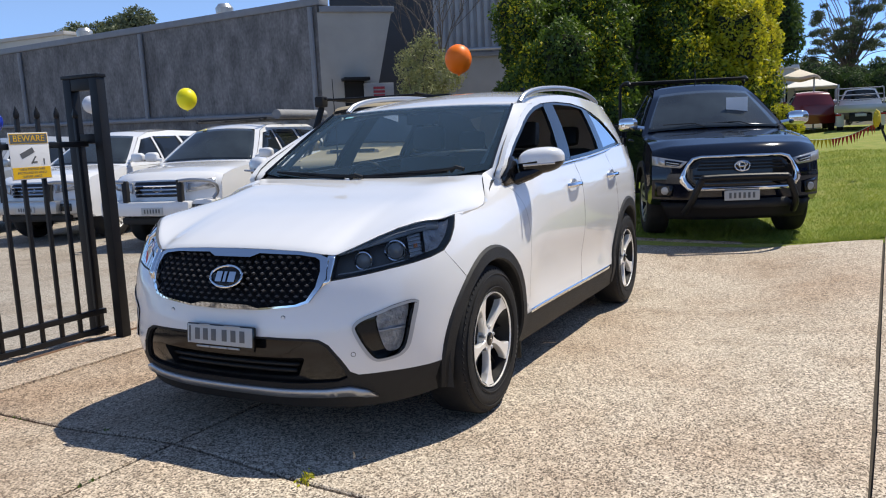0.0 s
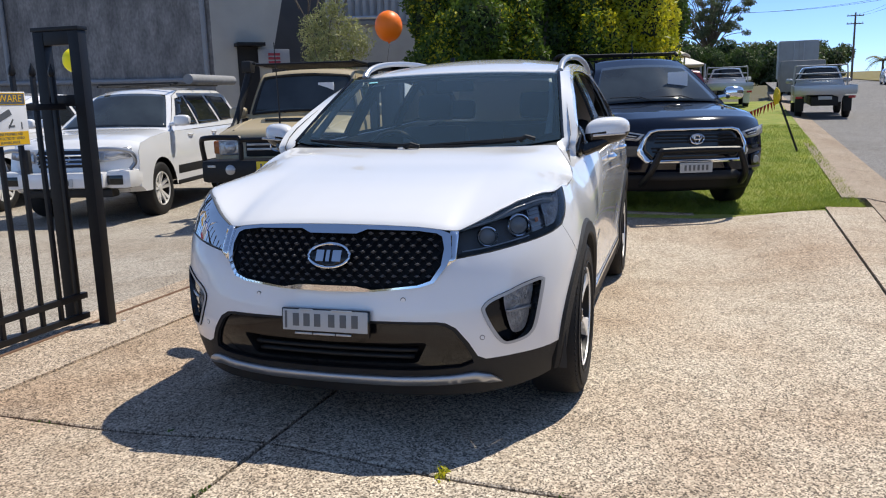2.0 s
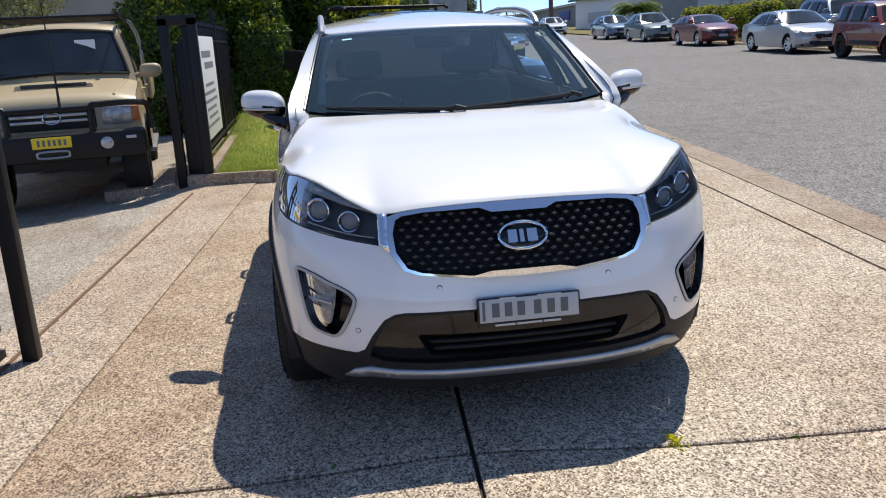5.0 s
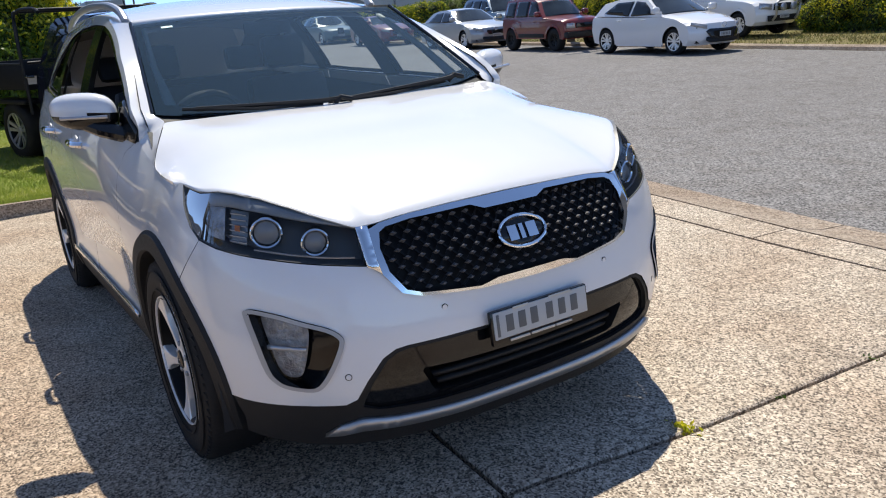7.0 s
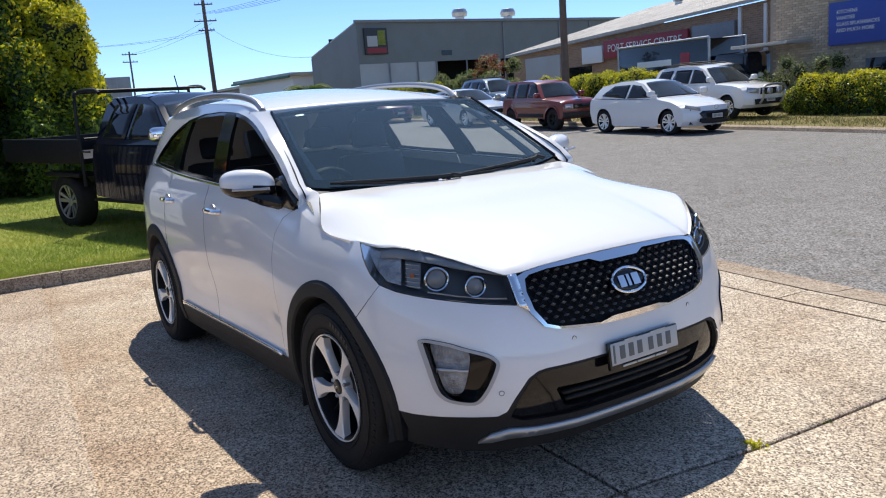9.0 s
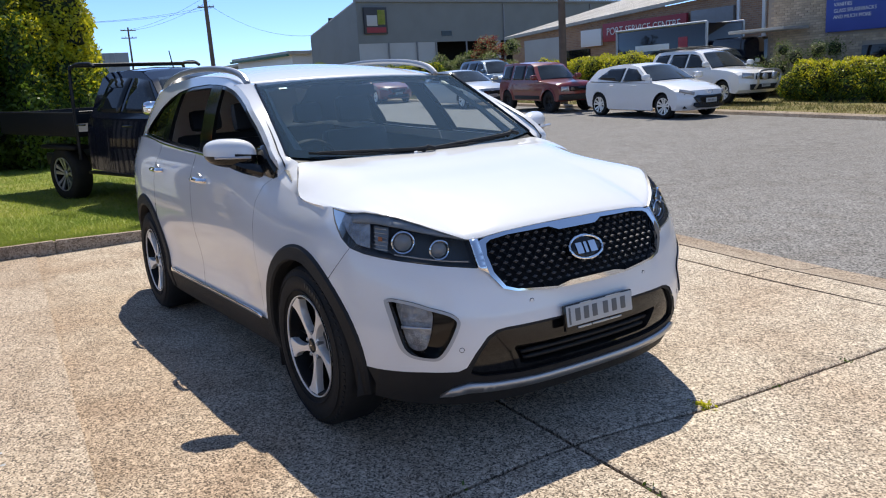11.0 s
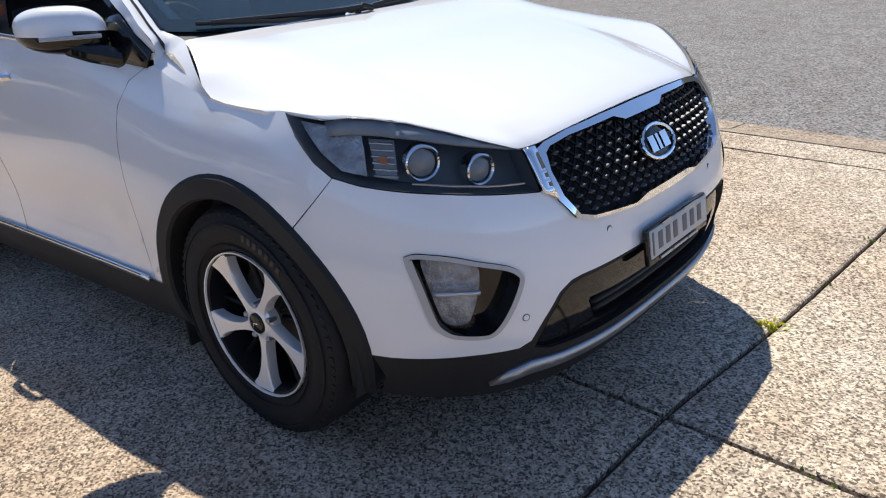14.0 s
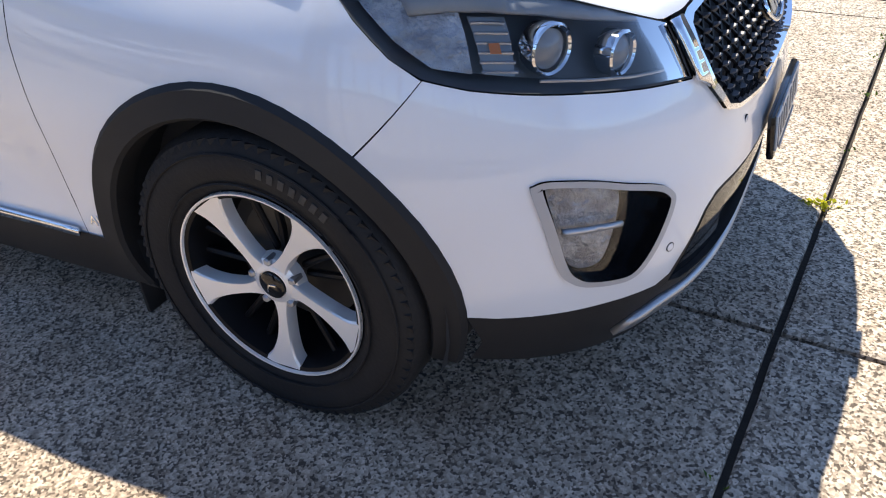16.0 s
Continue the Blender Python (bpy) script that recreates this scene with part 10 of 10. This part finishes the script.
boxpart("header", (-W + 0.006, 0.002, 0.235), (W - 0.006, 0.004, 0.304), M_YEL, ws, 0.0)
boxpart("header_band", (-W + 0.010, 0.004, 0.240), (W - 0.010, 0.005, 0.299), M_INK, ws, 0.0)
words("letters", "BEWARE", 0.058, M_YEL, ws, on_sign(0, 0.270, 0.0058), 0.0004)
boxpart("footer", (-W + 0.006, 0.002, 0.006), (W - 0.006, 0.004, 0.082), M_YEL, ws, 0.0)
for i, t in enumerate(("THESE PREMISES ARE", "PROTECTED BY VIDEO", "SURVEILLANCE")):
    words("letters", t, 0.021, M_INK, ws, on_sign(0, 0.068 - 0.024 * i, 0.0045), 0.0004, squeeze=0.95)
boxpart("camera_symbol", (-0.05, 0.002, -0.018), (0.05, 0.0035, 0.018), M_INK, ws, 0.0, pose(0.02, 0, 0.175, 0, 25, 0))
boxpart("camera_symbol", (-0.005, 0.002, -0.030), (0.005, 0.0035, 0.030), M_INK, ws, 0.0, pose(-0.02, 0, 0.128, 0, -35, 0))
boxpart("camera_symbol", (-0.045, 0.002, 0.108), (-0.005, 0.0035, 0.118), M_INK, ws, 0.0)
boxpart("camera_symbol", (-0.098, 0.002, 0.095), (-0.090, 0.0035, 0.135), M_INK, ws, 0.0)
s2 = gate_sign(0.68, 0.96, 1.12, 1.48, "red white and blue notice sign on gate")
boxpart("notice_band", (-W + 0.006, 0.002, 0.25), (W - 0.006, 0.004, 0.354), M_SIGNBLUE, s2, 0.0)
boxpart("notice_band", (-W + 0.006, 0.002, 0.006), (W - 0.006, 0.004, 0.07), M_SIGNRED, s2, 0.0)
for i in range(5):
    boxpart("notice_bar", (-0.11, 0.002, 0.09 + 0.028 * i), (0.11 - 0.02 * (i % 3), 0.004, 0.104 + 0.028 * i), M_INK, s2, 0.0)
boxpart("notice_bar", (-0.09, 0.004, 0.28), (0.09, 0.005, 0.32), M_WHITEP, s2, 0.0)
gt = thing("gate_track", "rusty steel gate track set in the concrete", "track", pose(-5.2, -2.02, 0.0, 0, 0, -4.0), kind="structure")
part("track_rail", tube(bmesh.new(), [(0, 0, 0.004), (5.4, 0.0, 0.004)], 0.012), mat("rusty_steel", (0.12, 0.06, 0.035), 0.8, second=(0.2, 0.12, 0.07), scale=12), gt)
# fence along the lawn, with the pocket in which the gate parks
gp = thing("gate_pocket", "black steel portal frame where the sliding gate parks", "gate post", pose(-5.75, -2.03, 0.0))
for y in (-0.15, 0.15):
    boxpart("post", (-0.05, y - 0.05, -0.15), (0.05, y + 0.05, 1.84), M_STEELBLK, gp, 0.006)
boxpart("lintel", (-0.05, -0.20, 1.76), (0.05, 0.20, 1.87), M_STEELBLK, gp, 0.006)
for y, h in ((-0.055, 1.55), (0.0, 1.62), (0.05, 1.58)):
    boxpart("guide_post", (-0.13, y - 0.03, -0.15), (-0.07, y + 0.03, h), M_STEELBLK, gp, 0.005)
for y0, lab in ((-1.97, "black steel picket fence along the lawn kerb"),):
    fe = thing("side_fence", lab, "fence", pose(-5.80, y0, 0.0, 0, 0, 180))
    for z in (0.30, 1.60):
        boxpart("rail", (0, -0.02, z - 0.02), (5.0, 0.02, z + 0.02), M_STEELBLK, fe, 0.004)
    for i in range(46):
        ob = new("picket", first.data)
        ob.parent = fe
        ob.location = (0.08 + 0.106 * i, 0, 0.17)
    for x in (0.0, 3.15, 5.0):
        boxpart("fence_post", (x - 0.03, -0.03, -0.2), (x + 0.03, 0.03, 2.05 if x == 3.15 else 1.86), M_STEELBLK, fe, 0.004)
nb2 = thing("notice_board", "white notice board with rows of grey print on fence", "sign", pose(-7.3, -1.945, 0.40))
boxpart("board_plate", (-1.05, 0.0, 0.0), (1.05, 0.012, 1.26), M_WHITEP, nb2, 0.003)
part("board_mark", disc(bmesh.new(), (0.75, 0.013, 1.02), 0.10, (0, 1, 0), 0.004), M_SIGNBLUE, nb2)
M_GREYINK = mat("grey_print", (0.22, 0.23, 0.26), 0.6)
for x0, x1, z in ((-0.5, 0.5, 1.04), (-0.7, 0.3, 0.90)):
    boxpart("board_bar", (x0, 0.012, z - 0.04), (x1, 0.014, z + 0.04), M_GREYINK, nb2, 0.0)
for i in range(6):
    boxpart("board_bar", (-0.75 + 0.1 * (i % 3), 0.012, 0.14 + 0.1 * i), (0.75 - 0.12 * (i * 7 % 4), 0.014, 0.18 + 0.1 * i), M_GREYINK, nb2, 0.0)
st = thing("step_pair", "two low worn concrete steps beside the fence", "steps", pose(-6.3, -2.75, -0.2, 0, 0, 8))
boxpart("lower_step", (-0.75, -0.75, -0.05), (0.75, 0.4, 0.10), M_GUTTER, st, 0.02)
boxpart("upper_step", (-0.75, -0.35, 0.10), (0.75, 0.4, 0.24), M_GUTTER, st, 0.02)


def balloon(x, y, z, material, label, tie, r=0.215):
    b = thing("balloon", label, "balloon", pose(x, y, z), "promotional balloons")
    prof = [(0.0, r * 1.08)] + [(r * math.cos(a), r * 1.08 * math.sin(a) if a > 0 else r * 1.12 * math.sin(a)) for a in [radians(d) for d in range(80, -81, -10)]] + [(r * 0.06, -r * 1.16), (r * 0.10, -r * 1.22), (0, -r * 1.2)]
    part("skin", lathe(bmesh.new(), prof, pose(0, 0, 0, 90, 0, 0), 32), material, b)
    end = Vector(tie) - Vector((x, y, z))
    part("string", tube(bmesh.new(), smooth_line([(0, 0, -r * 1.28), Vector((0, 0, -r * 1.28)).lerp(end, 0.5) + Vector((0.03, 0.02, 0)), end], 4), 0.002, 4), M_STEELBLK, b)


balloon(-9.84, -9.9, 2.35, M_BALY, "round yellow balloon tied above a parked four-wheel drive", (-9.6, -9.95, 1.75))
balloon(-8.34, -2.83, 2.54, M_BALO, "round orange balloon tied to the work utility", (-8.4, -3.0, 1.55))
balloon(-12.0, -15.2, 2.55, M_BALW, "round white balloon tied above the yard vehicles", (-11.6, -14.9, 1.8))
balloon(-7.2, -12.6, 2.0, M_BALB, "round blue balloon tied to a yard vehicle", (-7.4, -12.8, 1.5))
# leaning picket with bunting on the lawn
sp = thing("star_picket", "dark leaning star picket topped with a yellow bag", "picket", pose(-12.3, 3.83, 0.20))
part("stake", tube(bmesh.new(), [(0, 0, -0.1), (0.0, -0.46, 1.12)], 0.022, 3), M_STEELBLK, sp)
rnd = random.Random(3)
bm = bmesh.new()
bmesh.ops.create_icosphere(bm, subdivisions=3, radius=1)
for v in bm.verts:
    k = 1 + 0.3 * noise.noise(v.co * 2.3)
    v.co = Vector((v.co.x * 0.07 * k, -0.46 + v.co.y * 0.06 * k, 1.08 + v.co.z * 0.15 * k))
part("bag", bm, M_FLAGY, sp, "crumpled yellow plastic bag")
bu = thing("bunting", "string of red and yellow triangular plastic flags", "bunting", pose(0, 0, 0))
line = smooth_line([(-12.3, 3.37, 1.22), (-12.9, 2.9, 0.98), (-13.6, 2.3, 0.92), (-14.6, 1.6, 1.0)], 10)
part("cord", tube(bmesh.new(), line, 0.006, 5), M_WHITEP, bu)
for i in range(1, len(line) - 1):
    p, q = Vector(line[i]), Vector(line[i + 1])
    d = (q - p)
    bm = bmesh.new()
    vs = [bm.verts.new(v) for v in (p + d * 0.06, p + d * 0.94, p.lerp(q, 0.5) + Vector((0.02 * (-1) ** i, 0.03 * math.sin(i), -0.17)))]
    bm.faces.new(vs)
    fl = part("flag", bm, M_FLAGR if i < 14 else M_FLAGY, bu, smooth=False)
    thicken(fl, 0.003)


# poles and wires
def power_pole(base, h, arms, turn, label, lean=(0, 0), r=0.15):
    p = thing("power_pole", label, "power pole", Matrix.Translation(base) @ pose(0, 0, 0, 0, 0, turn), "street power poles")
    part("pole", tube(bmesh.new(), [(0, 0, -0.4), (lean[0] * 0.5, lean[1] * 0.5, h / 2), (lean[0], lean[1], h)], r, 12, taper=r * 0.7), M_TIMBER, p)
    for z, w in arms:
        k = z / h
        arm = boxpart("crossarm", (lean[0] * k - 0.06, lean[1] * k - w, z - 0.06), (lean[0] * k + 0.06, lean[1] * k + w, z + 0.06), M_TIMBER, p, 0.01)
        for s in (-0.9, -0.45, 0.45, 0.9):
            part("insulator", lathe(bmesh.new(), [(0.0, 0), (0.04, 0.0), (0.05, 0.08), (0.03, 0.16), (0, 0.17)], pose(lean[0] * k, lean[1] * k + s * w, z + 0.06, 90, 0, 0), 8), M_WHITEP, arm)
    return p


pa = street(79.4, 13.4, 0)
power_pole(pa, 11.2, ((10.8, 0.9), (9.2, 1.1), (8.3, 0.8)), -20, "timber power pole with three crossarms beside the street", (0.0, -0.15), 0.24)
pb = street(20.35, 12.75, 0)
power_pole(pb, 9.0, ((8.6, 0.9),), 0, "bare timber power pole on the far verge")
pd = Vector((-112, 25.5, 2.3))
power_pole(pd, 8.6, ((8.2, 1.0), (7.2, 1.0)), 0, "distant timber power pole beyond the trucks")


def wire(a, b, sag, label="thin black overhead power line"):
    w = thing("power_line", label, "power line", pose(0, 0, 0), "overhead wires")
    a, b = Vector(a), Vector(b)
    pts = [a.lerp(b, t) - Vector((0, 0, 4 * sag * t * (1 - t))) for t in np.linspace(0, 1, 17)]
    part("cable", tube(bmesh.new(), pts, 0.013, 5), M_STEELBLK, w)


for k in (-0.9, -0.3, 0.3, 0.9):
    wire(pa + Vector((0.3 * k, k, 9.9)), street(20, 30 + 2 * k, 0) + Vector((0, 0, 14.5)), 1.5)
for k in (-0.6, 0.5):
    wire(pa + Vector((0, k, 9.0)), pd + Vector((0, k, 8.2)), 0.5)
    wire(pa + Vector((0, k, 8.2)), (-70, 5 + k, 8.0), 0.6)
wire(pa + Vector((0, 0.4, 8.4)), (-61.0, 28.5, 5.9), 0.9)
# letterbox on the far verge
lb = thing("letterbox", "small white metal letterbox on a post", "letterbox", Matrix.Translation(street(6.5, 15.2, 0)) @ pose(0, 0, 0, 0, 0, STREET_TURN))
part("post", tube(bmesh.new(), [(0, 0, -0.1), (0, 0, 0.95)], 0.03), M_GALV, lb)
boxpart("box", (-0.12, -0.18, 0.95), (0.12, 0.18, 1.18), M_WHITEP, lb, 0.015)
boxpart("slot", (-0.08, 0.18, 1.08), (0.08, 0.184, 1.11), M_INK, lb, 0.0)
